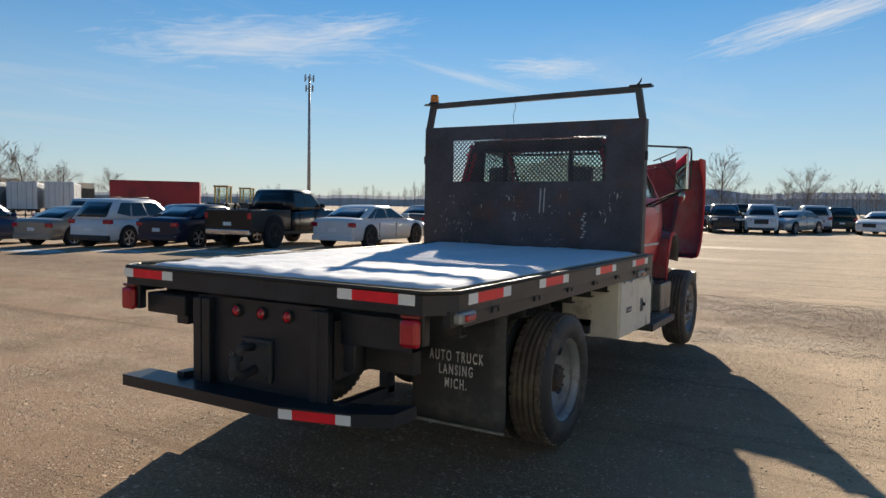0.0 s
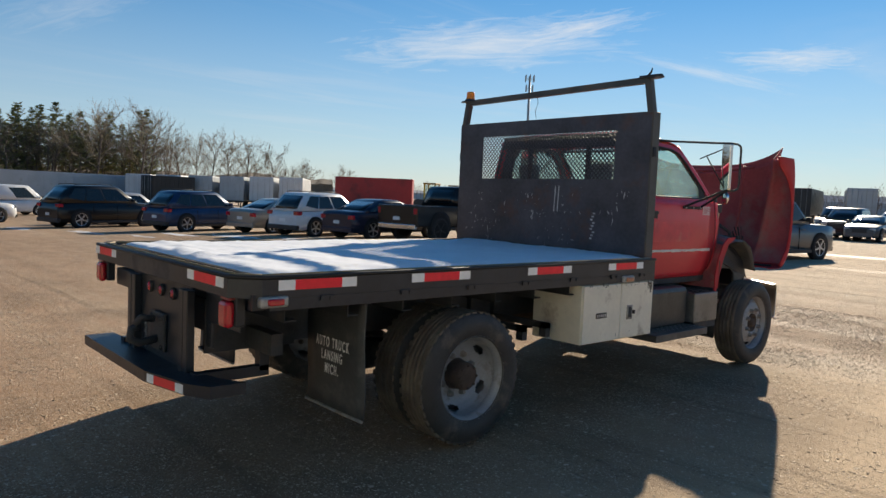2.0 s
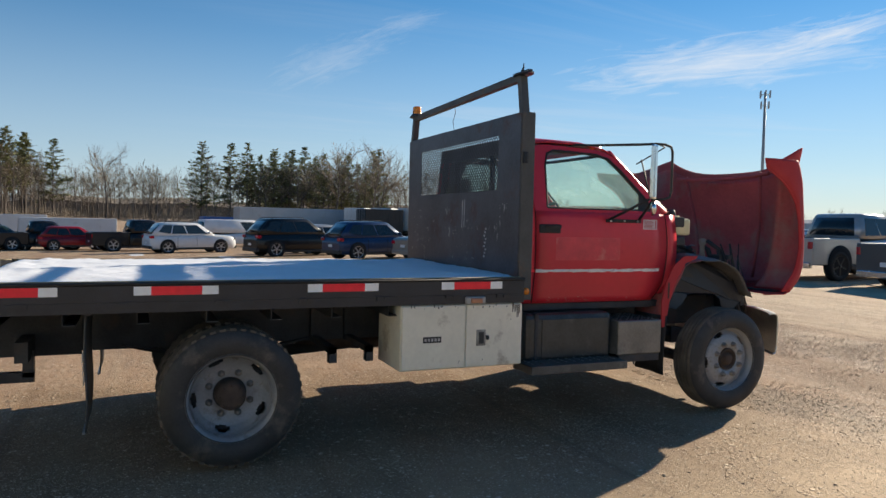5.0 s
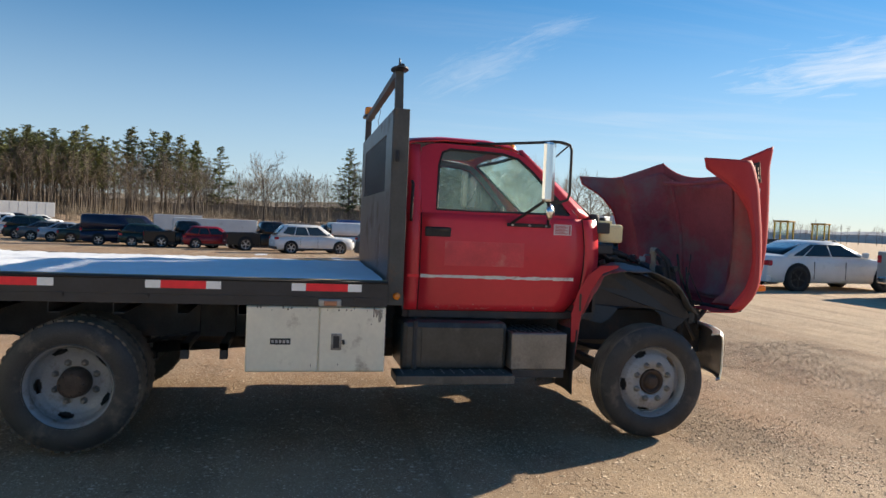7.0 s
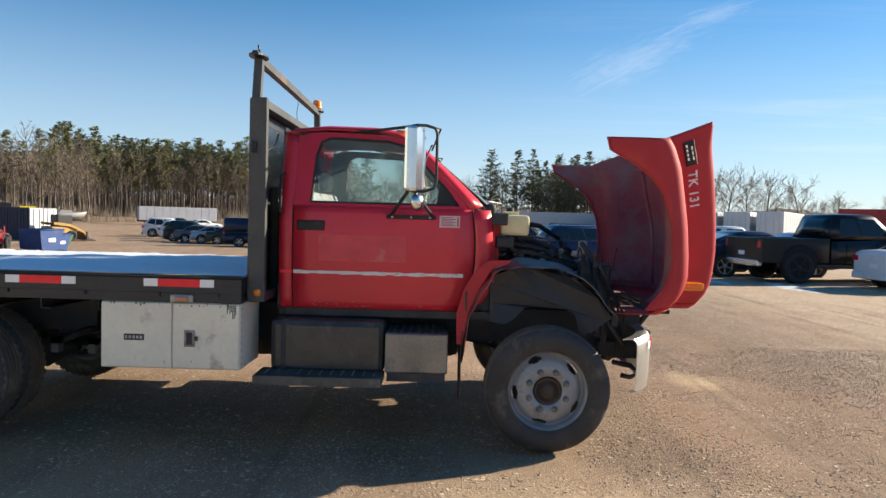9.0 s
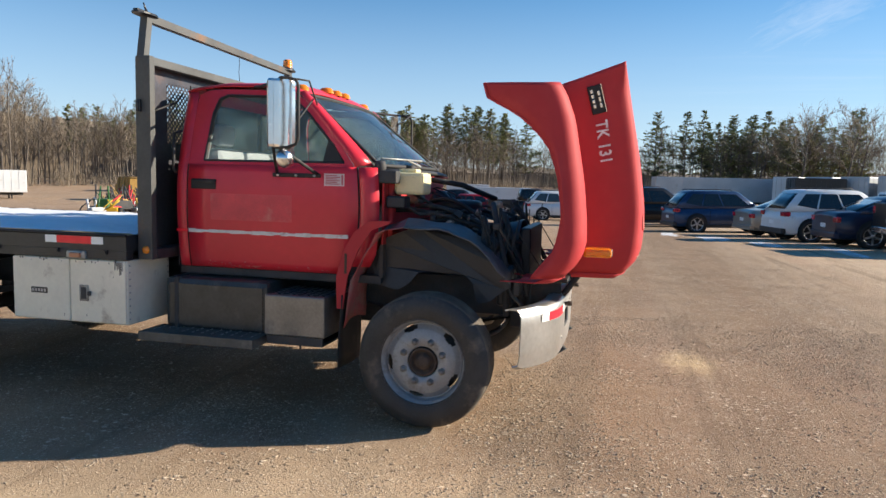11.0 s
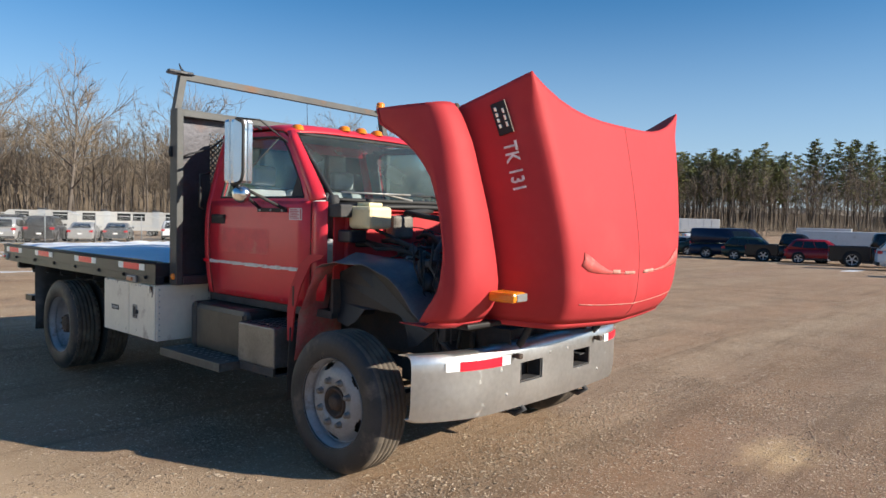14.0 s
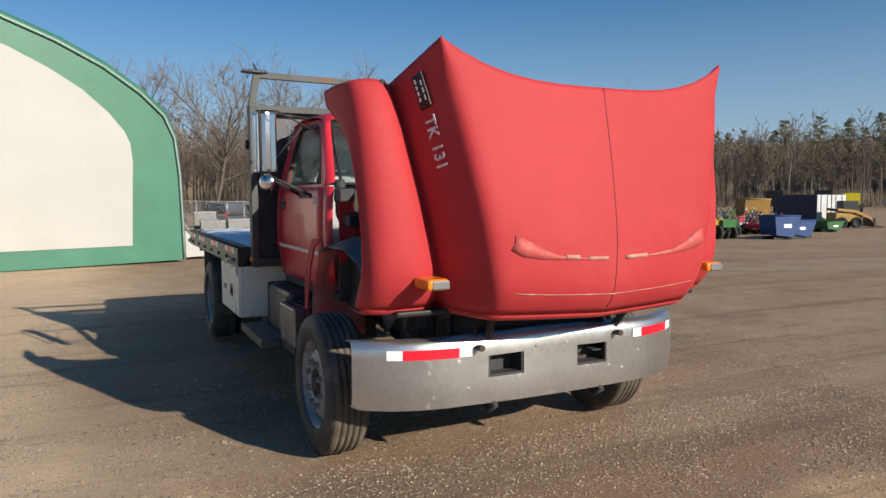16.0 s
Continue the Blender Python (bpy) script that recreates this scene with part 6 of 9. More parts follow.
    l.new(nz(5, 7, .65), qr.inputs[0]); l.new(ql.outputs["Value"], qr.inputs[2])
    col = mix(rng(qr.outputs[0], .95, 1.65, .85, 0), col, (.56, .405, .225))
    # crushed stone: three sizes of chips lying in drifts
    hgt = None
    for scale, keep, patch, amount in ((24, .86, 1.3, .75), (52, .70, 1.7, .8), (110, .58, 2.6, .8)):
        vo = n.new("ShaderNodeTexVoronoi"); vo.inputs["Scale"].default_value = scale
        wv = n.new("ShaderNodeVectorMath"); wv.operation = "MULTIPLY"; wv.inputs[1].default_value = (1, 1, 0)
        wc = n.new("ShaderNodeTexNoise"); wc.inputs["Scale"].default_value = scale * .9; wc.inputs["Detail"].default_value = 3
        wa = n.new("ShaderNodeVectorMath"); wa.operation = "MULTIPLY_ADD"; wa.inputs[1].default_value = (.75 / scale,) * 3
        l.new(tc.outputs["Object"], wc.inputs["Vector"]); l.new(wc.outputs["Color"], wa.inputs[0]); l.new(tc.outputs["Object"], wa.inputs[2])
        l.new(wa.outputs[0], wv.inputs[0]); l.new(wv.outputs[0], vo.inputs["Vector"])
        sc = n.new("ShaderNodeSeparateColor"); l.new(vo.outputs["Color"], sc.inputs[0])
        chip = n.new("ShaderNodeMath"); chip.operation = "MULTIPLY"; chip.use_clamp = True
        l.new(rng(vo.outputs["Distance"], .30, .44, 1, 0), chip.inputs[0])
        drift = n.new("ShaderNodeMath"); drift.operation = "ADD"
        l.new(sc.outputs[0], drift.inputs[0]); l.new(rng(nz(patch, 5, .6), .30, .70, -.38, .38), drift.inputs[1])
        l.new(rng(drift.outputs[0], keep, keep + .06), chip.inputs[1])
        tone = mix(sc.outputs[1], (.13, .085, .052), (.84, .68, .51))
        fac = n.new("ShaderNodeMath"); fac.operation = "MULTIPLY"; fac.inputs[1].default_value = amount
        l.new(chip.outputs[0], fac.inputs[0])
        col = mix(fac.outputs[0], col, tone)
        hh = n.new("ShaderNodeMath"); hh.operation = "MULTIPLY"; hh.inputs[1].default_value = 26 / scale
        l.new(chip.outputs[0], hh.inputs[0])
        if hgt is None:
            hgt = hh.outputs[0]
        else:
            ad = n.new("ShaderNodeMath"); ad.operation = "MAXIMUM"
            l.new(hgt, ad.inputs[0]); l.new(hh.outputs[0], ad.inputs[1])
            hgt = ad.outputs[0]
    mp3 = n.new("ShaderNodeMapping"); mp3.inputs["Rotation"].default_value = (0, 0, radians(62)); mp3.inputs["Scale"].default_value = (.16, 3.4, 1)
    l.new(tc.outputs["Object"], mp3.inputs["Vector"])
    rut = rng(nz(1.0, 6, .62, mp3.outputs[0], .5), .56, .66, 0, .38)
    col = mix(rut, col, (.15, .100, .062))
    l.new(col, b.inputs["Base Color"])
    wet = rng(nz(.35, 5, .6, mp.outputs[0]), .54, .70, .92, .58)
    l.new(wet, b.inputs["Roughness"])
    bp1 = n.new("ShaderNodeBump"); bp1.inputs["Strength"].default_value = .28; bp1.inputs["Distance"].default_value = .03
    l.new(nz(7, 9, .75), bp1.inputs["Height"])
    bp2 = n.new("ShaderNodeBump"); bp2.inputs["Strength"].default_value = .7; bp2.inputs["Distance"].default_value = .012
    l.new(nz(70, 5, .7), bp2.inputs["Height"]); l.new(bp1.outputs[0], bp2.inputs["Normal"])
    bp3 = n.new("ShaderNodeBump"); bp3.inputs["Strength"].default_value = .9; bp3.inputs["Distance"].default_value = .012
    l.new(hgt, bp3.inputs["Height"]); l.new(bp2.outputs[0], bp3.inputs["Normal"])
    l.new(bp3.outputs[0], b.inputs["Normal"])
    return m


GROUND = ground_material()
xs = np.concatenate([-np.geomspace(11, 2600, 60)[::-1], np.arange(-10.8, 7.0, .16), np.geomspace(7, 2600, 50)])
ys = np.concatenate([-np.geomspace(5, 2600, 55)[::-1], np.arange(-4.8, 15.0, .16), np.geomspace(15, 2600, 55)])


def bumps(x, y):
    near = 1.0 if (-11 < x < 7 and -5 < y < 15) else 0.0
    d = math.hypot(x + 2.7, y - 6)
    return near * (.012 * noise.noise((x * .9, y * .9, 0)) + .009 * noise.noise((x * 2.6, y * 2.6, 3)) + .009 * noise.noise((x * .5 - y * 2.3, x * .2, 8)) - .010)


gv = [(x, y, ground_z(x, y) + bumps(x, y)) for x in xs for y in ys]
nyy = len(ys)
ii, jj = np.meshgrid(np.arange(len(xs) - 1), np.arange(nyy - 1), indexing="ij")
a = (ii * nyy + jj).ravel()
gf = np.stack([a, a + nyy, a + nyy + 1, a + 1], 1)
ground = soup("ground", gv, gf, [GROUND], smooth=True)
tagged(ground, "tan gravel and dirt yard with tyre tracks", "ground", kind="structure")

# loose stones round the truck
rs = np.random.RandomState(5)
STONE = mat("mixed_gravel", (.46, .36, .265), .85, 0, .35, 20, .2, 60)
n_ = STONE.node_tree.nodes
geo = n_.new("ShaderNodeNewGeometry")
hsv = n_.new("ShaderNodeHueSaturation")
mr_ = n_.new("ShaderNodeMapRange"); mr_.inputs["To Min"].default_value, mr_.inputs["To Max"].default_value = .6, 1.25
STONE.node_tree.links.new(geo.outputs["Random Per Island"], mr_.inputs["Value"])
STONE.node_tree.links.new(mr_.outputs[0], hsv.inputs["Value"])
bs_ = n_["Principled BSDF"]
STONE.node_tree.links.new(bs_.inputs["Base Color"].links[0].from_socket, hsv.inputs["Color"])
STONE.node_tree.links.new(hsv.outputs[0], bs_.inputs["Base Color"])
OCT_F = np.array([(0, 2, 4), (2, 1, 4), (1, 3, 4), (3, 0, 4), (2, 0, 5), (1, 2, 5), (3, 1, 5), (0, 3, 5)])


def pebbles(count, x0, x1, y0, y1, s0, s1, patchy=.1):
    V, F, n = [], [], 0
    for k in range(count):
        x, y = rs.uniform(x0, x1), rs.uniform(y0, y1)
        if noise.noise((x * .55, y * .55, 4)) + .5 * noise.noise((x * 1.9, y * 1.9, 9)) < rs.uniform(-.55, patchy + .35):
            continue
        s = s0 + (s1 - s0) * rs.random_sample() ** 5
        e = rs.uniform(.6, 1.3, (6, 1)) * s
        v = np.array([(1, 0, 0), (-1, 0, 0), (0, 1, 0), (0, -1, 0), (0, 0, .50), (0, 0, -.50)]) * e
        a = rs.uniform(0, 6.28)
        c_, s_ = math.cos(a), math.sin(a)
        v = np.stack([v[:, 0] * c_ - v[:, 1] * s_ + .3 * v[:, 2], v[:, 0] * s_ + v[:, 1] * c_, v[:, 2]], 1)
        V.append(v + [x, y, ground_z(x, y) + bumps(x, y) + s * .22]); F.append(OCT_F + n); n += 6
    return np.concatenate(V), np.concatenate(F)


gv_, gf_ = pebbles(34000, -6.5, 4.0, -1.0, 13.0, .0018, .012)
gv2, gf2 = pebbles(125000, -6.0, 1.6, 8.4, 13.2, .0024, .011, -.12)
gv_, gf_ = np.concatenate([gv_, gv2]), np.concatenate([gf_, gf2 + len(gv_)])
tagged(soup("gravel", gv_, gf_, [STONE]), "loose pebbles and stones scattered over the dirt", "gravel", kind="stuff")
# thin leftovers of snow on the ground
SNOW_G = mat("thin_dirty_snow", (.66, .68, .72), .8, 0, .1, 2, .3, 12, (.40, .31, .23), .75, 2.5)
for k, (x, y, lx, ly) in enumerate(((-22.5, 12.6, 2.6, .5), (-25.0, 11.4, 2.2, .35), (-20.0, 13.8, 1.8, .4), (-18.0, 15.2, 2.2, .4), (-24.2, 9.8, 1.6, .25), (-28.5, 9.0, 2.5, .4), (-33.0, 7.6, 2.5, .35), (-38.0, 3.6, 2.2, .4), (-15.6, 16.6, 1.8, .5), (-8.0, -20.0, 3.0, .8), (-6.2, -22.5, 2.4, .9), (-10.5, -24.0, 3.0, .7), (-5.4, -9.0, .9, .35))):
    bm = bmesh.new()
    nn = 46
    ring = []
    for j in range(nn):
        a = 2 * math.pi * j / nn
        r = .75 + .45 * noise.noise((math.cos(a) * 1.6, math.sin(a) * 1.6, k * 3.1)) + .25 * noise.noise((math.cos(a) * 5, math.sin(a) * 5, k))
        px, py = x + lx * r * math.cos(a), y + ly * r * math.sin(a)
        ring.append((px, py))
    vo_ = [bm.verts.new((px, py, ground_z(px, py) + .002)) for px, py in ring]
    vi_ = [bm.verts.new((lerp(x, px, .8), lerp(y, py, .8), ground_z(px, py) + .006)) for px, py in ring]
    for j in range(nn):
        bm.faces.new((vo_[j], vo_[(j + 1) % nn], vi_[(j + 1) % nn], vi_[j]))
    bm.faces.new(vi_)
    tagged(part("snow_patch", bm, SNOW_G, None), "thin patch of leftover snow on the gravel", "snow", "patches of leftover snow")

# ---- parked vehicles ----
CAR_GLASS = mat("dark_car_glass", (.014, .017, .019), .04, 0, .2, 3, coat=.15)
# lighter copy of the glass, with sky light put into its colour
CAR_GLASS_L = mat("sky_lit_car_glass", (.05, .07, .075), .05, 0, .2, 3, coat=.3)
CAR_TYRE = mat("car_tyre", (.022, .022, .023), .8, 0, .3, 8)
CAR_RIM = mat("car_alloy_rim", (.55, .55, .56), .3, .8, .15, 8)
CAR_RIM_B = mat("black_car_rim", (.02, .02, .021), .4, .3, .3, 8)
CAR_WELL = mat("wheel_well", (.012, .012, .012), .9, 0, .3, 8)
CAR_TRIM = mat("car_black_trim", (.025, .025, .026), .5, 0, .3, 8)
PAINTS = {}


def paint(name, col, metal=0.3):
    if name not in PAINTS:
        PAINTS[name] = mat(name + "_car_paint", col, .30, metal * .5, .08, 2, 0, 30, tuple(min(.22, c * 1.5 + .02) for c in col), .12, 2, coat=.35, spec=.35)
    return PAINTS[name]


def pick(f, tab):
    """Linear look-up in a table of (s, value)."""
    for (a, va), (b, vb) in zip(tab, tab[1:]):
        if f <= b:
            return lerp(va, vb, (f - a) / max(1e-6, b - a))
    return tab[-1][1]


KINDS = {
    "sedan": dict(top=[(0, .60), (.015, .68), (.16, .71), (.70, .675), (.92, .60), (.985, .52), (1, .44)], g0=(.09, .735), g1=(.29, .52), panes=[(.03, .16), (.18, .52), (.54, .93)], wb=(.19, .81), belt=.665),
    "suv": dict(top=[(0, .42), (.01, .58), (.72, .60), (.94, .555), (.985, .48), (1, .38)], g0=(.012, .745), g1=(.135, .56), panes=[(.03, .27), (.29, .56), (.58, .93)], wb=(.19, .80), belt=.60),
    "pickup": dict(top=[(0, .50), (.68, .61), (.93, .58), (.985, .52), (1, .40)], g0=(.36, .735), g1=(.395, .62), panes=[(.06, .44), (.47, .93)], wb=(.20, .80), belt=.61),
    "van": dict(top=[(0, .44), (.82, .53), (.95, .47), (1, .36)], g0=(.004, .90), g1=(.012, .72), panes=[(.66, .93)], wb=(.20, .82), belt=.53),
}


def car(name, label, kind, col, x, y, yaw, L=4.8, W=1.85, H=1.5, rim=None, wr=.34, group="", lift=.0, rails=False, light_glass=False):
    """A parked vehicle; x, y is the place of its rear right wheel, it faces along its local +y."""
    K = KINDS[kind]
    pm = paint(*col)
    wbr, wbf = (K["wb"][0] - .5) * L, (K["wb"][1] - .5) * L
    off = Vector((W / 2 - .10, wbr, 0))
    rot = Euler((0, 0, radians(yaw))).to_matrix()
    o = Vector((x, y, 0)) - rot @ off
    gx = [ground_z(*(o + rot @ Vector((0, v, 0))).xy) for v in (wbr, wbf)]
    slope = math.degrees(math.atan2(gx[1] - gx[0], wbf - wbr))
    m = pose(o.x, o.y, (gx[0] + gx[1]) / 2) @ Euler((0, 0, radians(yaw))).to_matrix().to_4x4() @ Euler((radians(slope), 0, 0)).to_matrix().to_4x4()
    v = thing(name, label, "van" if kind == "van" else ("pickup truck" if kind == "pickup" else "car"), m, group)
    hz = lambda f: f * H + lift
    zb = .24 + lift
    stations = [0, .012, .04, .10, .18, .30, .36 if kind == "pickup" else .40, .5, .60, .70, .80, .88, .94, .975, .992, 1]
    if kind == "pickup":
        stations = [.362, .40, .5, .60, .70, .80, .88, .94, .975, .992, 1]
    bm = bmesh.new()
    rings = []
    for s in stations:
        w = W / 2 * pick(s, [(0, .86), (.03, .95), (.12, .985), (.3, 1), (.7, 1), (.88, .97), (.96, .90), (1, .74)])
        zt = hz(pick(s, K["top"]))
        z0 = zb + (.10 if s < .02 or s > .985 else .0)
        sh = min(zt - .02, hz(K["belt"]) - .04)
        prof = [(0, z0), (w * .88, z0), (w * .97, z0 + .07), (w, lerp(z0, sh, .45)), (w * .985, lerp(z0, sh, .62)), (w * .975, sh), (w * .90, zt - .012), (w * .62, zt + .006), (0, zt + .02)]
        yy = (s - .5) * L
        rings.append([(a, yy, z) for a, z in prof] + [(-a, yy, z) for a, z in prof[-2:0:-1]])
    loft(bm, rings, closed=True, caps=True)
    if kind == "pickup":       # load bed with walls
        part("body", bm, pm, v, "")
        bm = bmesh.new()
        y0, y1 = -.5 * L, (.355 - .5) * L
        zt = hz(.60)
        for a, b in ((-W / 2 * .98, -W / 2 * .86), (W / 2 * .86, W / 2 * .98)):
            box(bm, a, b, y0 + .03, y1, zb + .12, zt, .03)
        box(bm, -W / 2 * .95, W / 2 * .95, y0, y0 + .07, zb + .18, zt - .01, .02)
        box(bm, -W / 2 * .86, W / 2 * .86, y0 + .05, y1, zb + .12, zb + .34)
        box(bm, -W / 2 * .86, W / 2 * .86, y1 - .05, y1, zb + .12, zt - .03)
    part("cargo_bed" if kind == "pickup" else "body", bm, pm, v, "")
    # cabin
    g0, g1 = [(a - .5) * L for a in K["g0"]], [(a - .5) * L for a in K["g1"]]
    zl, zh = hz(K["belt"]) - .03, H + lift
    wl, wh = W / 2 * .955, W / 2 * (.78 if kind != "van" else .86)
    bm = bmesh.new()
    def ring(z, ya, yb, w, rr):
        return [(w - rr, ya, z), (w, ya + rr * 1.2, z), (w, yb - rr * 1.6, z), (w - rr * 1.5, yb, z), (0, yb + .05, z), (-w + rr * 1.5, yb, z), (-w, yb - rr * 1.6, z), (-w, ya + rr * 1.2, z), (-w + rr, ya, z), (0, ya - .03, z)]
    def at(t):
        return lerp(g0[0], g1[0], t), lerp(g0[1], g1[1], t), lerp(wl, wh, t), lerp(zl, zh - .05, t)
    rr = []
    for t in (0, .5, .93):
        ya, yb, w, z = at(t)
        rr.append(ring(z, ya, yb, w, .10))
    ya, yb, w, z = at(1)
    rr.append(ring(zh - .032, ya + .05, yb - .07, w - .035, .10))
    rr.append(ring(zh - .012, ya + .18, yb - .24, w - .11, .12))
    rr.append(ring(zh, ya + .42, yb - .50, w - .26, .14))
    loft(bm, rr, closed=True, caps=True)
    part("cabin", bm, pm, v, "")
    gm = CAR_GLASS_L if light_glass else CAR_GLASS
    # side panes
    for s in (1, -1):
        for a, b in K["panes"]:
            q = []
            for t, f in ((.30 if kind == 'suv' and a < .1 else .14, a), (.14, b), (.86, b), (.86, a)):
                ya, yb, w, z = at(t)
                ya, yb = ya + .12, yb - .16
                q.append((s * (w + .006), lerp(ya, yb, f), z))
            bm = bmesh.new()
            raw(bm, q + [(px - s * .02, py, pz) for px, py, pz in q], [(0, 1, 2, 3), (7, 6, 5, 4), (0, 4, 5, 1), (1, 5, 6, 2), (2, 6, 7, 3), (3, 7, 4, 0)])
            part("side_window", bm, gm, v)
    for end, nm in ((0, "rear_window"), (1, "windscreen")):
        bm = bmesh.new()
        q = []
        for t in (.12, .5, .88):
            ya, yb, w, z = at(t)
            yy = ya if end == 0 else yb
            sg = -1 if end == 0 else 1
            q.append([(u * (w - .19), yy + sg * ((.03 if end == 0 else .05) * (1 - u * u) + .008), z) for u in (-1, -.6, 0, .6, 1)])
        loft(bm, q)
        part(nm, bm, gm, v, solid=.012)
    # wheels
    for s in (1, -1):
        for yw in (wbr, wbf):
            q = Matrix.Translation((s * (W / 2 - .12), yw, wr)) @ Euler((0, radians(90 * s), 0)).to_matrix().to_4x4()
            bm = bmesh.new()
            lathe(bm, [(wr * 1.16, -.02), (wr * 1.17, .1255), (wr * .9, .1262), (.01, .1262)], Matrix.Translation((0, 0, lift * .6 + .02)) @ q, 24)
            part("wheel_arch", bm, CAR_WELL, v)
            bm = bmesh.new()
            lathe(bm, [(wr * .66, .10), (wr * .72, .135), (wr * .93, .138), (wr, .11), (wr, -.09), (wr * .93, -.115), (wr * .66, -.10)], q, 28)
            ty = part("wheel", bm, CAR_TYRE, v, "black tyre on a metal rim")
            bm = bmesh.new()
            lathe(bm, [(wr * .70, .134), (wr * .66, .130), (wr * .62, .10), (wr * .30, .095), (.02, .085)], q, 28, skip={(3, 0)})
            for k in range(5):
                a = 2 * math.pi * k / 5
                box(bm, .03, wr * .66, -.028, .028, .098, .128, .0, m=q @ Euler((0, 0, a)).to_matrix().to_4x4())
            lathe(bm, [(.055, .10), (.05, .13), (.005, .132)], q, 10)
            part("rim", bm, rim or CAR_RIM, ty)
    # lamps, bumpers, plate, mirrors
    ys, ye = -.5 * L, .5 * L
    zl2 = hz(.50 if kind in ("suv", "van") else (.48 if kind == "pickup" else .55))
    for s in (1, -1):
        bm = bmesh.new()
        box(bm, s * W / 2 * (.66 if kind != "pickup" else .80), s * W / 2 * .955, ys - .010, ys + (.22 if kind == "suv" else .12), zl2 - (.02 if kind == "suv" else .09), zl2 + (.13 if kind != "sedan" else .07), .03)
        part("tail_lamp", bm, LENS_R, v)
        bm = bmesh.new()
        box(bm, s * W / 2 * .50, s * W / 2 * .84, ye - .22, ye - .035, hz(.44), hz(.52), .03)
        part("head_lamp", bm, LENS_C, v)
        bm = bmesh.new()
        ya, yb, w, z = at(.08)
        box(bm, s * w, s * (w + .20), yb - .42, yb - .32, z + .02, z + .17, .03)
        part("door_mirror", bm, pm if kind != "pickup" else CAR_TRIM, v)
        if kind != "van":
            for f in (.44, .62):
                bm = bmesh.new()
                box(bm, s * (W / 2 - .03), s * (W / 2 + .006), (f - .5) * L, (f + .035 - .5) * L, hz(.50), hz(.515), .004)
                part("door_handle", bm, pm, v)
            for f in (.30, .52) if kind != "pickup" else (.44, .60):          # gaps between the doors
                bm = bmesh.new()
                box(bm, s * (W / 2 - .02), s * (W / 2 + .002), (f - .5) * L - .005, (f - .5) * L + .005, zb + .12, hz(K["belt"]) - .12)
                part("door_gap", bm, CAR_WELL, v)
        if kind in ("suv", "pickup"):
            bm = bmesh.new()
            box(bm, s * (W / 2 - .05), s * (W / 2 + .008), wbr + wr * 1.12, wbf - wr * 1.12, zb - .02, zb + .10, .02)
            part("sill_cladding", bm, CAR_TRIM, v)
    bm = bmesh.new()
    box(bm, -W / 2 * .90, W / 2 * .90, ys - .04, ys + .12, zb + .02, zb + .20, .03)
    part("rear_bumper", bm, CHROME if kind == "pickup" else (CAR_TRIM if kind in ("suv", "van") else pm), v)
    bm = bmesh.new()
    box(bm, -W / 2 * .76, W / 2 * .76, ye - .10, ye + .03, zb + .02, zb + .17, .03)
    part("front_bumper", bm, CAR_TRIM if kind != "sedan" else pm, v)
    bm = bmesh.new()
    box(bm, -W / 2 * .40, W / 2 * .40, ye - .06, ye + .012, hz(.34), hz(.50), .02)
    part("grille", bm, CAR_TRIM, v)
    bm = bmesh.new()
    box(bm, -.16, .16, ys - .016, ys, zb + .32, zb + .44)
    part("plate", bm, WHITE_T, v)
    if rails:
        for s in (1, -1):
            bm = bmesh.new()
            tube(bm, [(s * (wh - .10), g1[0] + .15, zh - .01), (s * (wh - .10), g1[0] + .2, zh + .035), (s * (wh - .10), g1[1] - .35, zh + .035), (s * (wh - .10), g1[1] - .3, zh - .01)], .018, 6)
            part("roof_rail", bm, CAR_TRIM, v)
    return v


W_ = ("white", (.74, .74, .74), 0)
BK = ("black", (.010, .010, .011), .2)
NV = ("navy", (.012, .018, .045), .4)
BL = ("blue", (.018, .045, .11), .5)
SV = ("silver", (.42, .42, .42), .9)
BG = ("champagne", (.36, .33, .29), .8)
GY = ("grey", (.10, .11, .12), .7)
RD = ("maroon_red", (.26, .012, .02), .3)
GN = ("dark_green", (.015, .035, .030), .4)
LB = ("light_blue", (.33, .38, .44), .6)
R1 = "row of parked vehicles"
car("parked_sedan", "champagne silver sedan parked in a row on gravel", "sedan", BG, -24.45, 15.02, 12, 5.08, 1.87, 1.42, group=R1)
car("parked_suv", "white compact utility car parked on gravel", "suv", W_, -21.83, 15.38, 12, 4.52, 1.84, 1.68, wr=.35, group=R1, rails=True)
car("parked_sedan", "dark navy large sedan parked on gravel", "sedan", NV, -19.48, 16.37, 7, 5.02, 1.88, 1.48, wr=.36, group=R1)
car("parked_pickup", "lifted black crew-cab pickup with rusty wheel arches", "pickup", BK, -17.06, 17.52, 6, 5.9, 2.03, 1.80, rim=CAR_RIM_B, wr=.45, group=R1, lift=.22)
car("parked_sedan", "white large sedan with black wheels", "sedan", W_, -14.65, 19.7, 3, 5.04, 1.90, 1.48, rim=CAR_RIM_B, wr=.37, group=R1)
car("parked_pickup", "silver crew-cab pickup with large tyres", "pickup", SV, -11.45, 22.36, 2, 5.85, 2.02, 1.88, rim=CAR_RIM_B, wr=.44, group=R1, lift=.12)
car("parked_pickup", "dark grey crew-cab pickup parked on gravel", "pickup", GY, -8.15, 22.25, -10, 5.9, 2.0, 1.93, wr=.40, group=R1)
car("parked_suv", "dark blue mid-size utility car parked on gravel", "suv", BL, -27.27, 12.58, 14, 4.7, 1.85, 1.70, wr=.36, group=R1, rails=True)
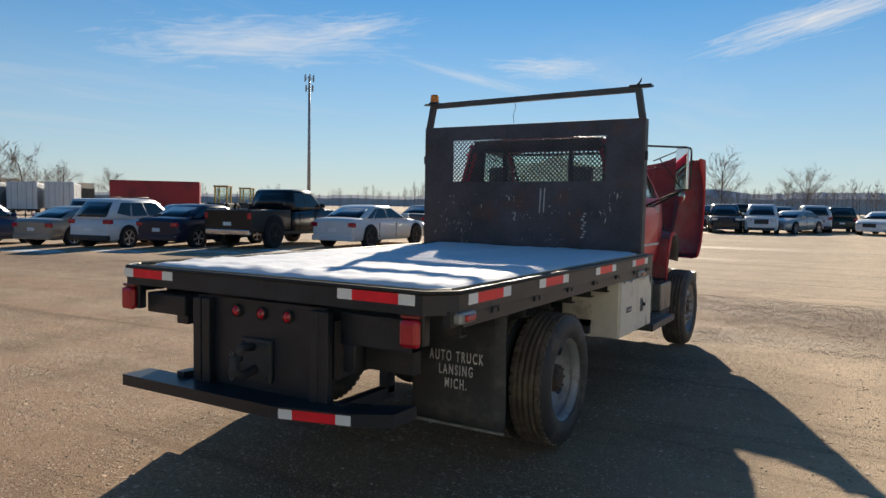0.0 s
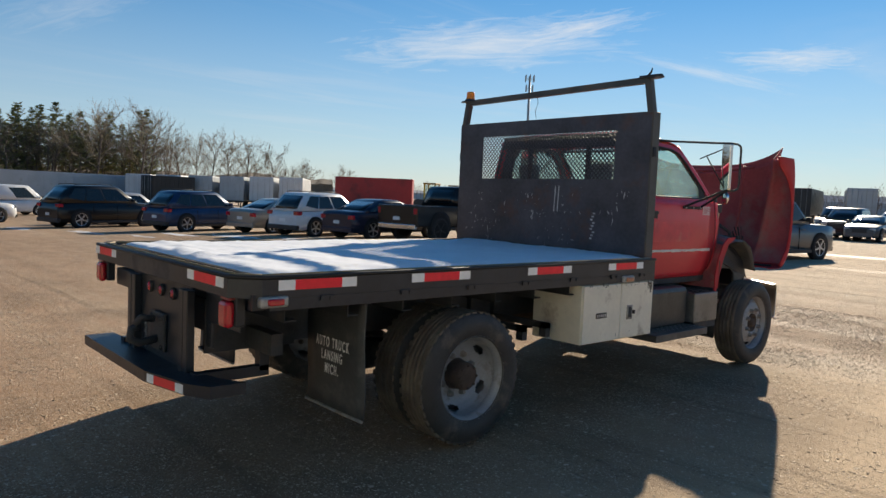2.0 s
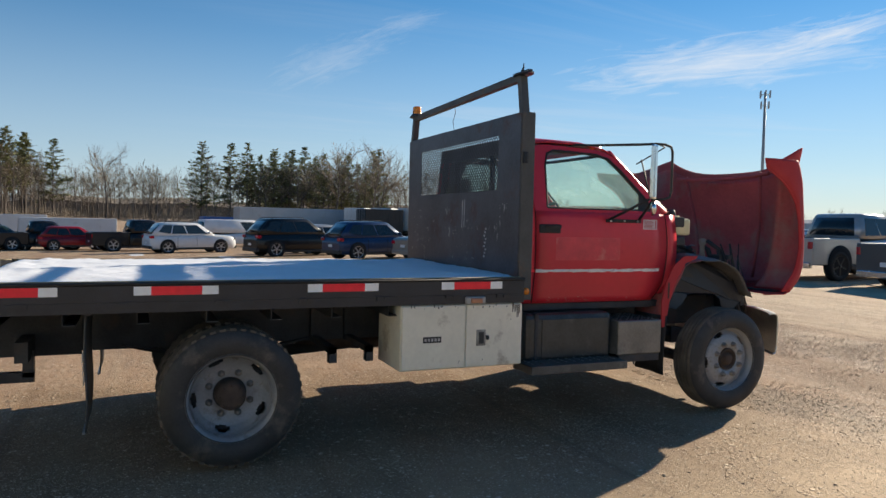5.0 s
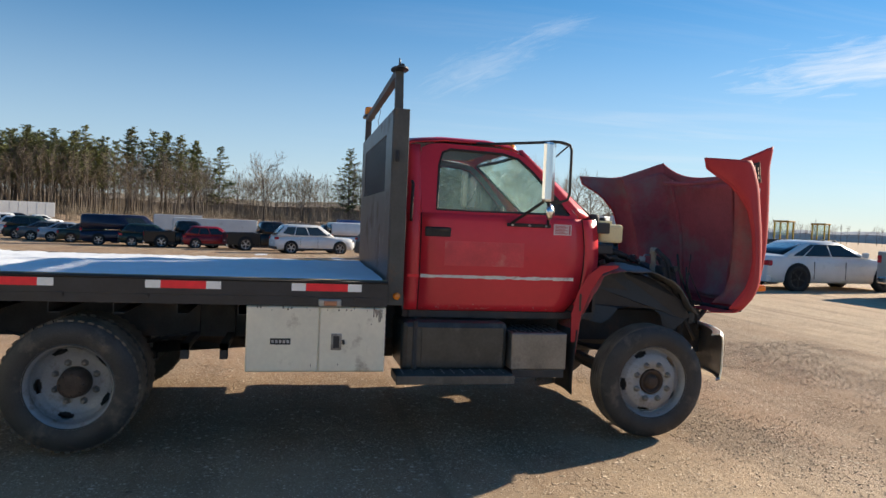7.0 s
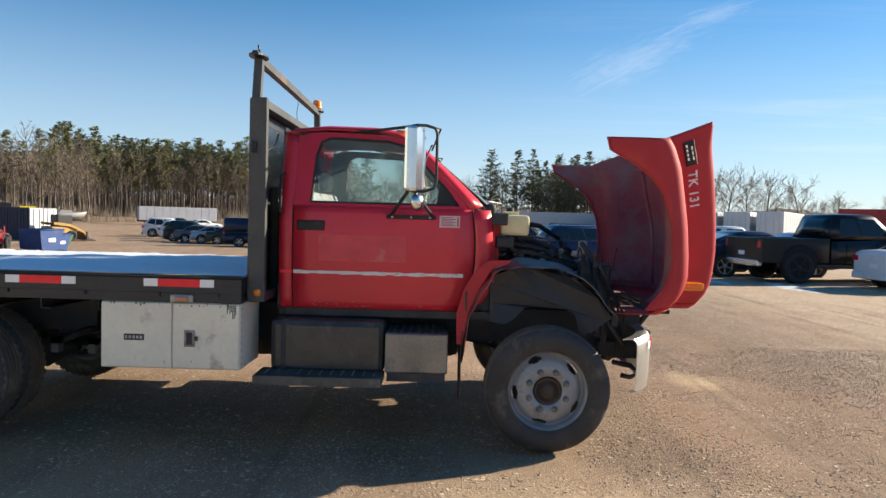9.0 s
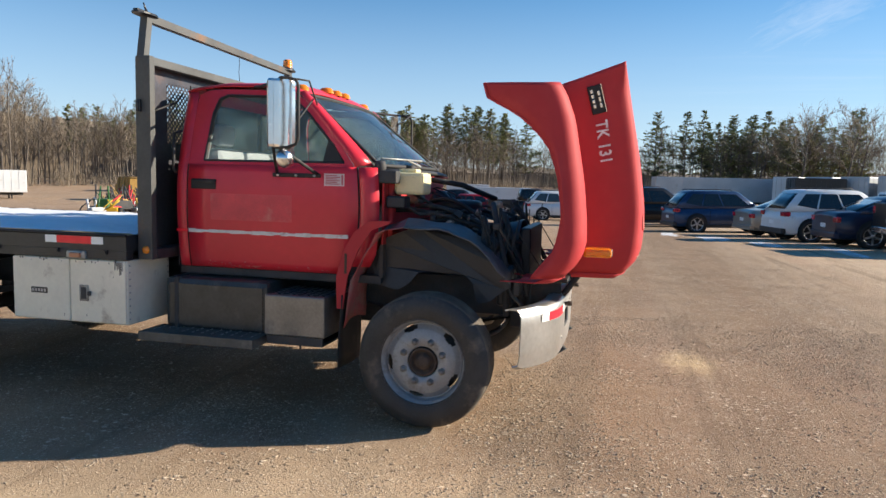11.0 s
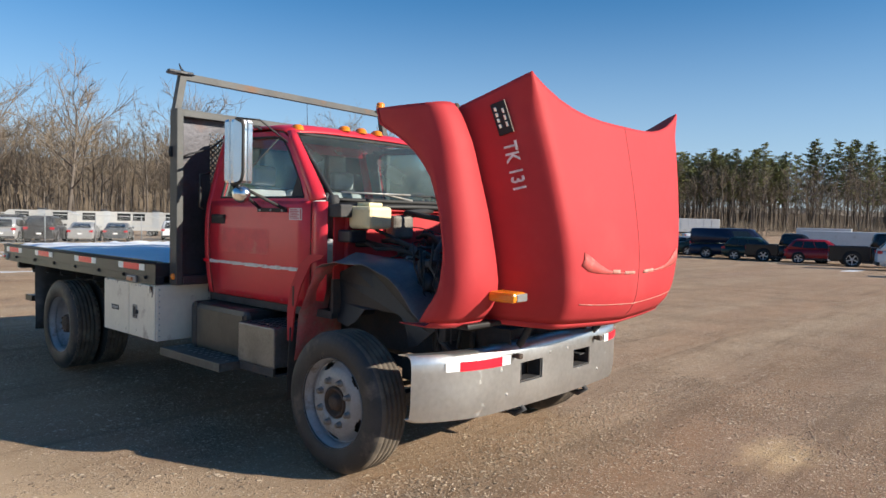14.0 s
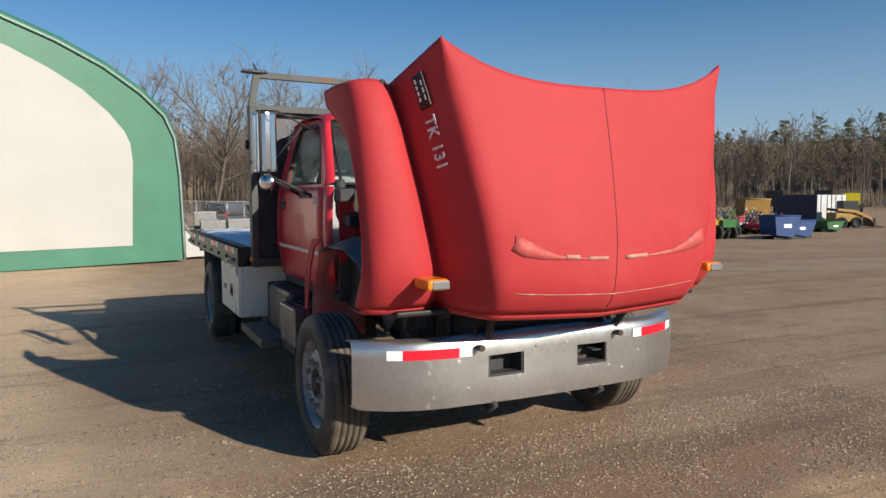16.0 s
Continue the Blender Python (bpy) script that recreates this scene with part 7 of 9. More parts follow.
car("parked_suv", "long black full-size utility car", "suv", BK, -32.75, 10.0, 14, 5.2, 2.02, 1.93, wr=.40, group=R1, rails=True)
car("parked_suv", "white family utility car with tinted windows", "suv", W_, -40.2, 5.23, 14, 5.0, 1.96, 1.77, wr=.37, group=R1, rails=True, light_glass=True)
car("parked_pickup", "black heavy pickup parked on gravel", "pickup", BK, -44.4, 2.3, 14, 5.9, 2.02, 1.95, wr=.42, group=R1)
car("parked_sedan", "maroon red hatchback parked between trucks", "suv", RD, -46.6, -1.1, 14, 4.3, 1.75, 1.52, wr=.33, group=R1)
car("parked_pickup", "black older pickup parked on gravel", "pickup", BK, -47.3, -3.4, 14, 5.6, 1.98, 1.85, wr=.39, group=R1)
car("parked_suv", "dark green small car parked on gravel", "suv", GN, -47.4, -5.3, 14, 4.2, 1.75, 1.55, wr=.33, group=R1)
car("parked_van", "dark blue panel van parked on gravel", "van", NV, -48.7, -7.7, 14, 5.7, 2.02, 2.12, wr=.37, group=R1)
car("parked_sedan", "dark green sedan parked on gravel", "sedan", GN, -52.0, -10.4, 16, 4.7, 1.8, 1.45, group=R1)
car("parked_sedan", "light blue sedan parked on gravel", "sedan", LB, -53.3, -12.1, 16, 4.6, 1.8, 1.45, group=R1)
car("parked_sedan", "dark grey sedan parked on gravel", "sedan", GY, -54.6, -13.9, 16, 4.7, 1.8, 1.47, group=R1)
car("parked_suv", "boxy dark green off-road car", "suv", GN, -56.6, -15.6, 16, 4.4, 1.85, 1.8, wr=.39, group=R1)
car("parked_suv", "white utility car parked at the end of the row", "suv", W_, -61.0, -17.8, 16, 4.6, 1.85, 1.75, wr=.37, group=R1)
car("parked_suv", "large white utility car parked far down the row", "suv", W_, -65.7, -21.2, 16, 5.1, 2.0, 1.92, wr=.39, group=R1)
car("parked_suv", "black utility car at the far end of the row", "suv", BK, -69.5, -21.6, 16, 5.0, 2.0, 1.9, wr=.39, group=R1)
# second rows behind
R2 = "second row of parked vehicles"
car("parked_van", "white cargo van parked behind the first row", "van", W_, -53.6, 9.4, 14, 5.8, 2.02, 2.1, wr=.36, group=R2)
car("parked_suv", "silver utility car behind the first row", "suv", SV, -36.5, 12.5, 14, 4.6, 1.85, 1.65, group=R2)
car("parked_pickup", "white pickup parked behind the first row", "pickup", W_, -33.5, 21.0, 14, 5.6, 1.95, 1.8, wr=.38, group=R2)
car("parked_sedan", "silver sedan parked behind the first row", "sedan", SV, -27.5, 22.5, 14, 4.7, 1.8, 1.45, group=R2)
car("parked_pickup", "black pickup parked behind the first row", "pickup", BK, -54.5, 6.8, 14, 5.8, 2.0, 1.9, wr=.4, group=R2)
car("parked_sedan", "white sedan parked far across the yard", "sedan", W_, -92.5, -26.5, 40, 4.7, 1.8, 1.45, group=R2)
car("parked_sedan", "grey sedan behind the white sedan", "sedan", GY, -19.0, 31.0, 8, 4.8, 1.82, 1.46, group=R2)
car("parked_sedan", "maroon sedan behind the white sedan", "sedan", RD, -13.5, 33.0, 8, 4.6, 1.8, 1.45, group=R2)
car("parked_suv", "silver car behind the white sedan", "suv", SV, -16.2, 32.4, 8, 4.6, 1.84, 1.62, group=R2)
# northern rows, noses toward the yard
R3 = "northern row of parked vehicles"
for nm, lb, kd, cl, x, y, yaw, L, W, H in (
    ("parked_suv", "black utility car facing the yard", "suv", BK, -8.6, 48.8, 192, 4.9, 1.95, 1.78),
    ("parked_suv", "white utility car facing the yard", "suv", W_, -6.3, 49.2, 186, 5.0, 1.95, 1.80),
    ("parked_sedan", "old silver sedan facing the yard", "sedan", SV, -3.9, 51.0, 160, 5.1, 1.88, 1.44),
    ("parked_van", "white minivan with dark rear window", "suv", W_, -1.7, 52.7, 8, 5.0, 1.98, 1.78),
    ("parked_suv", "dark green utility car on the gravel", "suv", GN, -.3, 54.4, 8, 4.6, 1.85, 1.70),
    ("parked_sedan", "white sedan facing the yard", "sedan", W_, .9, 53.2, 162, 4.8, 1.85, 1.46),
    ("parked_sedan", "dark grey sedan facing the yard", "sedan", GY, -13.2, 47.3, 186, 4.8, 1.82, 1.45),
    ("parked_suv", "black utility car beside the grey sedan", "suv", BK, -15.0, 49.0, 186, 5.0, 1.95, 1.85),
    ("parked_pickup", "dark pickup facing the yard", "pickup", GY, -18.6, 58.0, 186, 5.8, 2.0, 1.9),
    ("parked_suv", "silver utility car with a snowy roof", "suv", SV, -15.8, 61.0, 186, 4.7, 1.9, 1.72),
    ("parked_sedan", "light grey sedan in the northern rows", "sedan", LB, -11.8, 55.0, 186, 4.8, 1.82, 1.45),
    ("parked_suv", "dark blue utility car in the northern rows", "suv", NV, -10.6, 52.8, 186, 4.7, 1.85, 1.7),
    ("parked_suv", "silver utility car in the northern rows", "suv", SV, -4.4, 60.5, 8, 4.7, 1.85, 1.7),
    ("parked_pickup", "black pickup in the northern rows", "pickup", BK, -7.4, 62.5, 8, 5.7, 2.0, 1.88),
    ("parked_sedan", "black sedan in the northern rows", "sedan", BK, 3.2, 60.0, 8, 4.8, 1.82, 1.45),
    ("parked_suv", "white utility car in the northern rows", "suv", W_, 5.5, 58.5, 162, 4.8, 1.9, 1.75),
    ("parked_suv", "dark red utility car in the northern rows", "suv", RD, 8.0, 60.0, 162, 4.6, 1.85, 1.7),
):
    car(nm, lb, kd, cl, x, y, yaw, L, W, H, wr=.36, group=R3)
# cars behind the fence to the south
R4 = "cars behind the wire fence"
for nm, lb, kd, cl, x, y, yaw, L, W, H in (
    ("parked_suv", "white utility car behind the wire fence", "suv", W_, -12.9, -41.0, 150, 4.9, 1.88, 1.72),
    ("parked_suv", "silver utility car behind the wire fence", "suv", SV, -15.4, -41.2, 150, 4.7, 1.85, 1.68),
    ("parked_suv", "black utility car behind the wire fence", "suv", BK, -17.8, -41.2, 150, 5.1, 2.0, 1.85),
    ("parked_van", "dark grey van behind the wire fence", "van", GY, -9.6, -42.0, 140, 5.4, 2.0, 1.95),
    ("parked_sedan", "dark grey sedan behind the wire fence", "sedan", GY, -3.2, -42.0, 120, 4.7, 1.82, 1.45),
    ("parked_sedan", "silver sedan behind the wire fence", "sedan", SV, -20.9, -42.6, 150, 4.7, 1.82, 1.45),
    ("parked_sedan", "grey sedan behind the wire fence", "sedan", GY, -23.8, -43.4, 150, 4.7, 1.82, 1.45),
    ("parked_suv", "white family car behind the wire fence", "suv", W_, -29.6, -45.6, 150, 4.8, 1.88, 1.65),
    ("parked_pickup", "dark pickup behind the wire fence", "pickup", BK, -18.0, -49.0, 150, 5.7, 2.0, 1.9),
):
    car(nm, lb, kd, cl, x, y, yaw, L, W, H, wr=.36, group=R4)

# ---- trailers, tower, shelter, fence, machines ----
TRL_W = mat("white_trailer_skin", (.62, .63, .64), .45, .2, .08, 1, .03, 20, (.40, .37, .33), .2, 1.2)
TRL_G = mat("grey_trailer_skin", (.42, .44, .46), .45, .3, .1, 1, .03, 20, (.3, .28, .25), .25, 1.2)
TRL_R = mat("red_trailer_skin", (.42, .025, .025), .5, 0, .15, 1, .03, 20, (.12, .03, .03), .45, .5)
TRL_K = mat("black_trailer_skin", (.015, .015, .017), .4, 0, .3, 1, .03, 20)
TRL_B = mat("blue_trailer_skin", (.02, .10, .33), .45, 0, .15, 1, .03, 20)


def trailer(name, label, skin_m, x, y, yaw, L=13.0, W=2.55, H=3.9, floor=1.15, panels=10, wheels=2, group="", doors=True, nose=False):
    """A box trailer; its rear end at x, y, it reaches away along its local +y."""
    m = pose(x, y, ground_z(x, y), 0, 0, yaw)
    v = thing(name, label, "trailer", m, group)
    bm = bmesh.new()
    box(bm, -W / 2, W / 2, 0, L, floor, H, .04)
    part("box", bm, skin_m, v)
    for k in range(1, panels):
        for s in (1, -1):
            bm = bmesh.new()
            box(bm, s * W / 2, s * (W / 2 + .018), L * k / panels - .03, L * k / panels + .03, floor + .1, H - .1)
            part("side_rib", bm, skin_m, v)
    if doors:
        for s in (1, -1):
            bm = bmesh.new()
            box(bm, s * .02, s * (W / 2 - .06), -.045, 0, floor + .08, H - .12, .015)
            d = part("rear_door", bm, skin_m, v)
            for xx in (.35, .85):
                bm = bmesh.new()
                tube(bm, [(s * xx, -.06, floor + .05), (s * xx, -.06, H - .1)], .018, 6)
                part("lock_bar", bm, ALU, d)
    bm = bmesh.new()
    box(bm, -W / 2, W / 2, .0, .12, floor - .12, floor)
    box(bm, -.5, -.38, .1, L - .2, floor - .25, floor); box(bm, .38, .5, .1, L - .2, floor - .25, floor)
    box(bm, -W / 2 + .1, W / 2 - .1, .05, .12, .55, .65)
    for s in (-1, 1):
        box(bm, s * .7, s * .78, .05, .12, .6, floor)
        box(bm, s * .6, s * .7, L * .8, L * .8 + .12, .0, floor)
    part("under_frame", bm, UNDER, v)
    for k in range(wheels):
        for s in (-1, 1):
            bm = bmesh.new()
            r = min(.5, floor * .44)
            lathe(bm, [(.02, -.12), (r * .55, -.13), (r * .9, -.15), (r, -.1), (r, .1), (r * .9, .15), (r * .55, .13), (r * .5, .06), (.02, .05)], Matrix.Translation((s * (W / 2 - .2), L * .12 + .5 + k * 1.25 * r / .5, r)) @ Euler((0, radians(90 * s), 0)).to_matrix().to_4x4(), 20)
            part("wheel", bm, CAR_TYRE, v)
    return v


TG = "row of white box trailers"
for k, (x, y) in enumerate(((-68.0, 33.5), (-66.3, 36.0), (-64.6, 38.5), (-70.0, 31.0), (-71.8, 28.4), (-73.2, 25.8))):
    trailer("box_trailer", "white box trailer parked with its rear doors to the yard", TRL_W if k % 3 else TRL_G, x, y, 55 + (k % 2), 12, 2.45, 3.65, group=TG)
trailer("box_trailer", "red box trailer with dark stains on its side", TRL_R, -77.0, 52.3, -44, 10, 2.5, 4.4, group="")
trailer("box_trailer", "long grey box trailer beyond the cars", TRL_G, -76.5, 13.5, 8, 14, 2.55, 3.6, doors=False)
trailer("dark_container_trailer", "short black box trailer", TRL_K, -70.0, 25.6, 8, 4.5, 2.4, 3.5, floor=1.0, wheels=1)
trailer("box_trailer", "long blue and white trailer at the edge of the woods", TRL_B, -84.2, 10.5, 6, 9, 2.55, 2.5, floor=.8)
trailer("box_trailer", "white box trailer beyond the black pickup", TRL_W, -62.0, -5.0, 6, 7, 2.3, 2.1, floor=.55)
trailer("box_trailer", "white box trailer at the edge of the woods", TRL_W, -80.0, -10.0, 10, 5, 2.4, 2.3, floor=.6)
trailer("box_trailer", "long pale white semi trailer in front of the pines", TRL_W, -109.0, -41.6, 31, 12.0, 2.6, 2.95, floor=.75)
trailer("box_trailer", "grey box trailer in the northern yard", TRL_G, -22.0, 75.0, 20, 12, 2.5, 3.9)
trailer("dump_trailer", "black dump trailer in the northern yard", TRL_K, -15.0, 70.0, 6, 8, 2.5, 3.2, doors=False)
trailer("box_trailer", "dark box trailer in the northern yard", TRL_K, -27.5, 74.0, 14, 10, 2.5, 3.8)
trailer("dump_trailer", "long black dump trailer by the southern woods", TRL_K, -41.5, -53.5, 55, 11.5, 2.4, 2.6, floor=.9, panels=7, doors=False)
trailer("box_trailer", "white enclosed trailer by the southern woods", TRL_W, -47.0, -47.0, 55, 6, 2.3, 2.6, floor=.6)
CAMP = mat("white_camper_skin", (.42, .42, .41), .4, 0, .10, 2, .02, 20, (.36, .33, .30), .3, 2)


def camper(x, y, yaw, L=5.8, H=2.35):
    v = thing("camper_trailer", "white travel trailer with dark windows by the woods", "camper", pose(x, y, ground_z(x, y), 0, 0, yaw), "campers by the woods")
    bm = bmesh.new()
    prof = [(0, .55), (L - .9, .55), (L, 1.1), (L - .05, 1.9), (L - .6, H - .1), (L - 1.0, H), (.3, H), (0, H - .25)]
    prism(bm, prof, lambda a, b: (-1.2, a, b), (2.4, 0, 0))
    part("body", bm, CAMP, v)
    for s in (1, -1):
        for a, b, c, d in ((.8, 1.9, 1.5, 2.2), (2.6, 3.2, .8, 2.4), (3.8, 5.0, 1.5, 2.2)):
            bm = bmesh.new()
            box(bm, s * 1.2, s * 1.215, a, b, c, d, .0)
            part("window" if b - a > .7 else "door", bm, CAR_GLASS if b - a > .7 else TRL_G, v)
        bm = bmesh.new()
        box(bm, s * 1.2, s * 1.212, .1, L - .8, .95, 1.1)
        part("stripe", bm, TRL_G, v)
        bm = bmesh.new()
        lathe(bm, [(.02, .0), (.3, .0), (.34, .05), (.34, .2)], Matrix.Translation((s * 1.0, L * .42, .34)) @ Euler((0, radians(90 * s), 0)).to_matrix().to_4x4(), 18)
        part("wheel", bm, CAR_TYRE, v)
    bm = bmesh.new()
    tube(bm, [(0, L - .5, .55), (0, L + .9, .5)], .05, 6)
    tube(bm, [(0, L + .8, .5), (0, L + .8, .0)], .04, 6)
    box(bm, -.4, .4, 2.4, 3.0, H, H + .22, .05)
    part("hitch", bm, UNDER, v)


for x, y, yaw in ((-38.5, -56.0, 55), (-30.5, -58.5, 55), (-26.0, -60.0, 70), (-20.5, -60.0, 60)):
    camper(x, y, yaw)

# cell tower
tw = thing("cell_tower", "slim grey cell tower with antenna clusters", "tower", pose(-193.4, 219.0, ground_z(-193, 219)))
bm = bmesh.new()
tube(bm, [(0, 0, 0), (0, 0, 25), (0, 0, 53.0)], .75, 12, r1=.42)
GALV = mat("galvanised_steel", (.30, .31, .32), .5, .4, .15, 2)
part("mast", bm, GALV, tw)
for z, rr in ((48.0, 1.5), (52.0, 1.9)):
    bm = bmesh.new()
    tube(bm, [(rr * math.cos(a), rr * math.sin(a), z) for a in np.linspace(0, 2 * math.pi, 13)], .05, 6)
    part("platform_ring", bm, GALV, tw)
    for k in range(6):
        a = 2 * math.pi * k / 6 + .3
        bm = bmesh.new()
        box(bm, rr * math.cos(a) - .2, rr * math.cos(a) + .2, rr * math.sin(a) - .16, rr * math.sin(a) + .16, z - 1.2, z + 1.4, .03)
        tube(bm, [(0, 0, z), (rr * math.cos(a), rr * math.sin(a), z)], .04, 5)
        part("antenna", bm, GALV, tw)

# fabric shelter: arched hall of white and green cloth
CLOTH_G = mat("green_tarpaulin", (.050, .185, .120), .5, 0, .12, 1.2, .08, 6, (.075, .22, .15), .3, .6)
CLOTH_W = mat("cream_white_tarpaulin", (.45, .445, .42), .6, 0, .05, .8, .05, 5, (.45, .435, .40), .25, .5)
ux = Vector((3.95, 1.2, 0)).normalized()
wx = Vector((ux.y, -ux.x, 0))
sh = thing("fabric_shelter", "arched storage shelter of green and white tarpaulin", "building", Matrix((ux, -wx, Vector((0, 0, 1)))).transposed().to_4x4())
sh.matrix_world = Matrix.Translation((-2.45, -6.55, -.02)) @ Matrix((ux, -wx, Vector((0, 0, 1)))).transposed().to_4x4()
SW, SHT = 12.4, 7.25


def arch_pt(a, inset=0.0):
    """a from 0 (right foot) to 1 (left foot): straight legs, then a round roof."""
    pts = [(0, 0), (.02, 1.0), (.06, 2.2), (.16, 3.1), (.40, 3.62), (.95, 4.12), (1.75, 4.64), (2.75, 5.10), (3.9, 5.50), (5.0, 5.75), (6.2, 5.88)]
    full = pts + [(SW - x, z) for x, z in pts[-2::-1]]
    i = a * (len(full) - 1)
    k = min(int(i), len(full) - 2)
    return lerp(full[k][0], full[k + 1][0], i - k), lerp(full[k][1], full[k + 1][1], i - k)


N = 40
ar = [arch_pt(k / N) for k in range(N + 1)]
bm = bmesh.new()
rings = []
for j, dy in enumerate((0, -.06, -1.5, -4, -8, -14, -22)):
    sag = .06 * math.sin(j * 1.9)
    e = .08 if j == 0 else 0
    rings.append([(x + (e if x < SW / 2 else -e), dy, max(0, z - e + (sag if z > 2 else 0))) for x, z in ar])
loft(bm, rings)
part("roof_cloth", bm, CLOTH_G, sh, "green tarpaulin roof", solid=.02)
bm = bmesh.new()
wall = [(x + (.1 if x < SW / 2 else -.1), max(0, z - .1)) for x, z in ar]
prism(bm, wall, lambda x, z: (x, -.03, z), (0, -.02, 0))
part("end_wall", bm, CLOTH_G, sh, "green tarpaulin border of the end wall")
bm = bmesh.new()
inn = [(1.32, .42), (1.28, 1.5), (1.24, 2.4), (1.28, 2.85), (1.40, 3.12), (1.75, 3.55), (2.3, 4.03), (2.95, 4.42), (3.75, 4.80), (4.8, 5.10), (6.2, 5.28)]
inn = inn + [(SW - x, z) for x, z in inn[-2::-1]]
prism(bm, inn, lambda x, z: (x, -.008, z), (0, -.018, 0))
part("white_panel", bm, CLOTH_W, sh, "cream white cloth panel of the end wall")
for dy in (-.02, -7, -14, -21):
    bm = bmesh.new()
    tube(bm, [(x + (.05 if x < SW / 2 else -.05), dy - .02, max(0, z - .05)) for x, z in ar], .045, 6)
    part("hoop", bm, GALV, sh)
bm = bmesh.new()
prism(bm, [(-.05, 0), (-.05, 1.0), (-.5, .55), (-.95, .02)], lambda x, z: (x, -.6, z), (0, -.5, 0))
loft(bm, [[(-.02, -.3, 1.05), (-.3, -.5, .7), (-.75, -.8, .1), (-1.0, -.7, .0)], [(-.02, -1.4, .95), (-.35, -1.6, .6), (-.8, -1.7, .1), (-1.1, -1.8, 0)]])
part("loose_tarp", bm, CLOTH_W, sh, "loose white tarpaulin at the shelter's foot", solid=.01)

# wire fence in the south
fe = thing("wire_fence", "chain-link fence on grey steel posts", "fence")
def fence_pt(k):
    x = 6 - k * 3.05
    return x, -36.2 - .0 * k + (-.10 * max(0, k - 9)) * 1.2
for k in range(13):
    x, y = fence_pt(k)
    z = ground_z(x, y)
    bm = bmesh.new()
    tube(bm, [(x, y, z), (x, y, z + 2.0)], .035, 8)
    part("post", bm, GALV, fe)
for zz in (1.93, .12):
    bm = bmesh.new()
    tube(bm, [(*fence_pt(k), ground_z(*fence_pt(k)) + zz) for k in range(13)], .022, 6)
    part("rail", bm, GALV, fe)
fv, ft = [], []
for k in range(12):
    (xa, ya), (xb, yb) = fence_pt(k), fence_pt(k + 1)
    for s in (0, 1):
        for i in range(-13, 22):
            u0, u1 = i * .14, i * .14 + 1.85
            a, b = max(0, u0), min(3.05, u1)
            if b - a < .1:
                continue
            pts = []
            for u in (a, b):
                z = (u - u0) if s == 0 else 1.85 - (u - u0)
                x, y = lerp(xa, xb, u / 3.05), lerp(ya, yb, u / 3.05)
                pts.append((x, y, ground_z(x, y) + .08 + z))
            n = len(fv)
            for p in pts:
                fv += [(p[0], p[1], p[2] - .004), (p[0], p[1], p[2] + .004)]
            ft += [(n, n + 2, n + 3), (n, n + 3, n + 1)]
mesh_ob = soup("wire_mesh", fv, ft, [GALV], fe)
mesh_ob["kind"] = "stuff"

# crates and scrap by the shelter
for x, y, w, d, h, z in ((-6.2, -29.0, 1.3, 1.0, .75, 0), (-7.9, -29.6, 1.6, 1.1, .85, 0), (-6.0, -30.6, 1.2, .8, 1.25, 0)):
    zz = ground_z(x, y)
    c = thing("metal_crate", "grey metal crate on the gravel", "crate", pose(x, y, zz, 0, 0, random.uniform(-12, 12)), "grey metal crates")
    bm = bmesh.new(); box(bm, -w / 2, w / 2, -d / 2, d / 2, .08, h, .015); part("shell", bm, mat("dull_crate_steel", (.24, .245, .24), .55, .3, .2, 4, .05, 30, (.16, .13, .10), .3, 3), c)
    bm = bmesh.new(); box(bm, -w / 2 - .03, w / 2 + .03, -d / 2 - .03, d / 2 + .03, h - .06, h + .01, .01); part("lid", bm, ALU, c)
    for sx in (-1, 1):
        bm = bmesh.new(); box(bm, sx * (w / 2 - .12), sx * (w / 2 - .02), -d / 2, d / 2, 0, .08); part("skid", bm, UNDER, c)

# machines and scrap in the south-west
YEL = mat("machine_yellow", (.55, .33, .02), .5, 0, .2, 3, .05, 30, (.20, .14, .08), .35, 2)
YELB = mat("bright_yellow_cab", (.72, .60, .02), .45, 0, .1, 3)
BLUEB = mat("blue_skip_paint", (.009, .050, .19), .5, 0, .2, 3, .08, 30, (.12, .10, .09), .3, 3)
GRNB = mat("green_machine_paint", (.03, .13, .035), .5, 0, .2, 3, .08, 30, (.12, .10, .07), .3, 3)
TANB = mat("rusty_yellow_steel", (.42, .25, .07), .65, 0, .25, 3, .1, 20, (.22, .10, .04), .45, 1.5)


def gpose(x, y, yaw=0.0):
    return pose(x, y, ground_z(x, y), 0, 0, yaw)


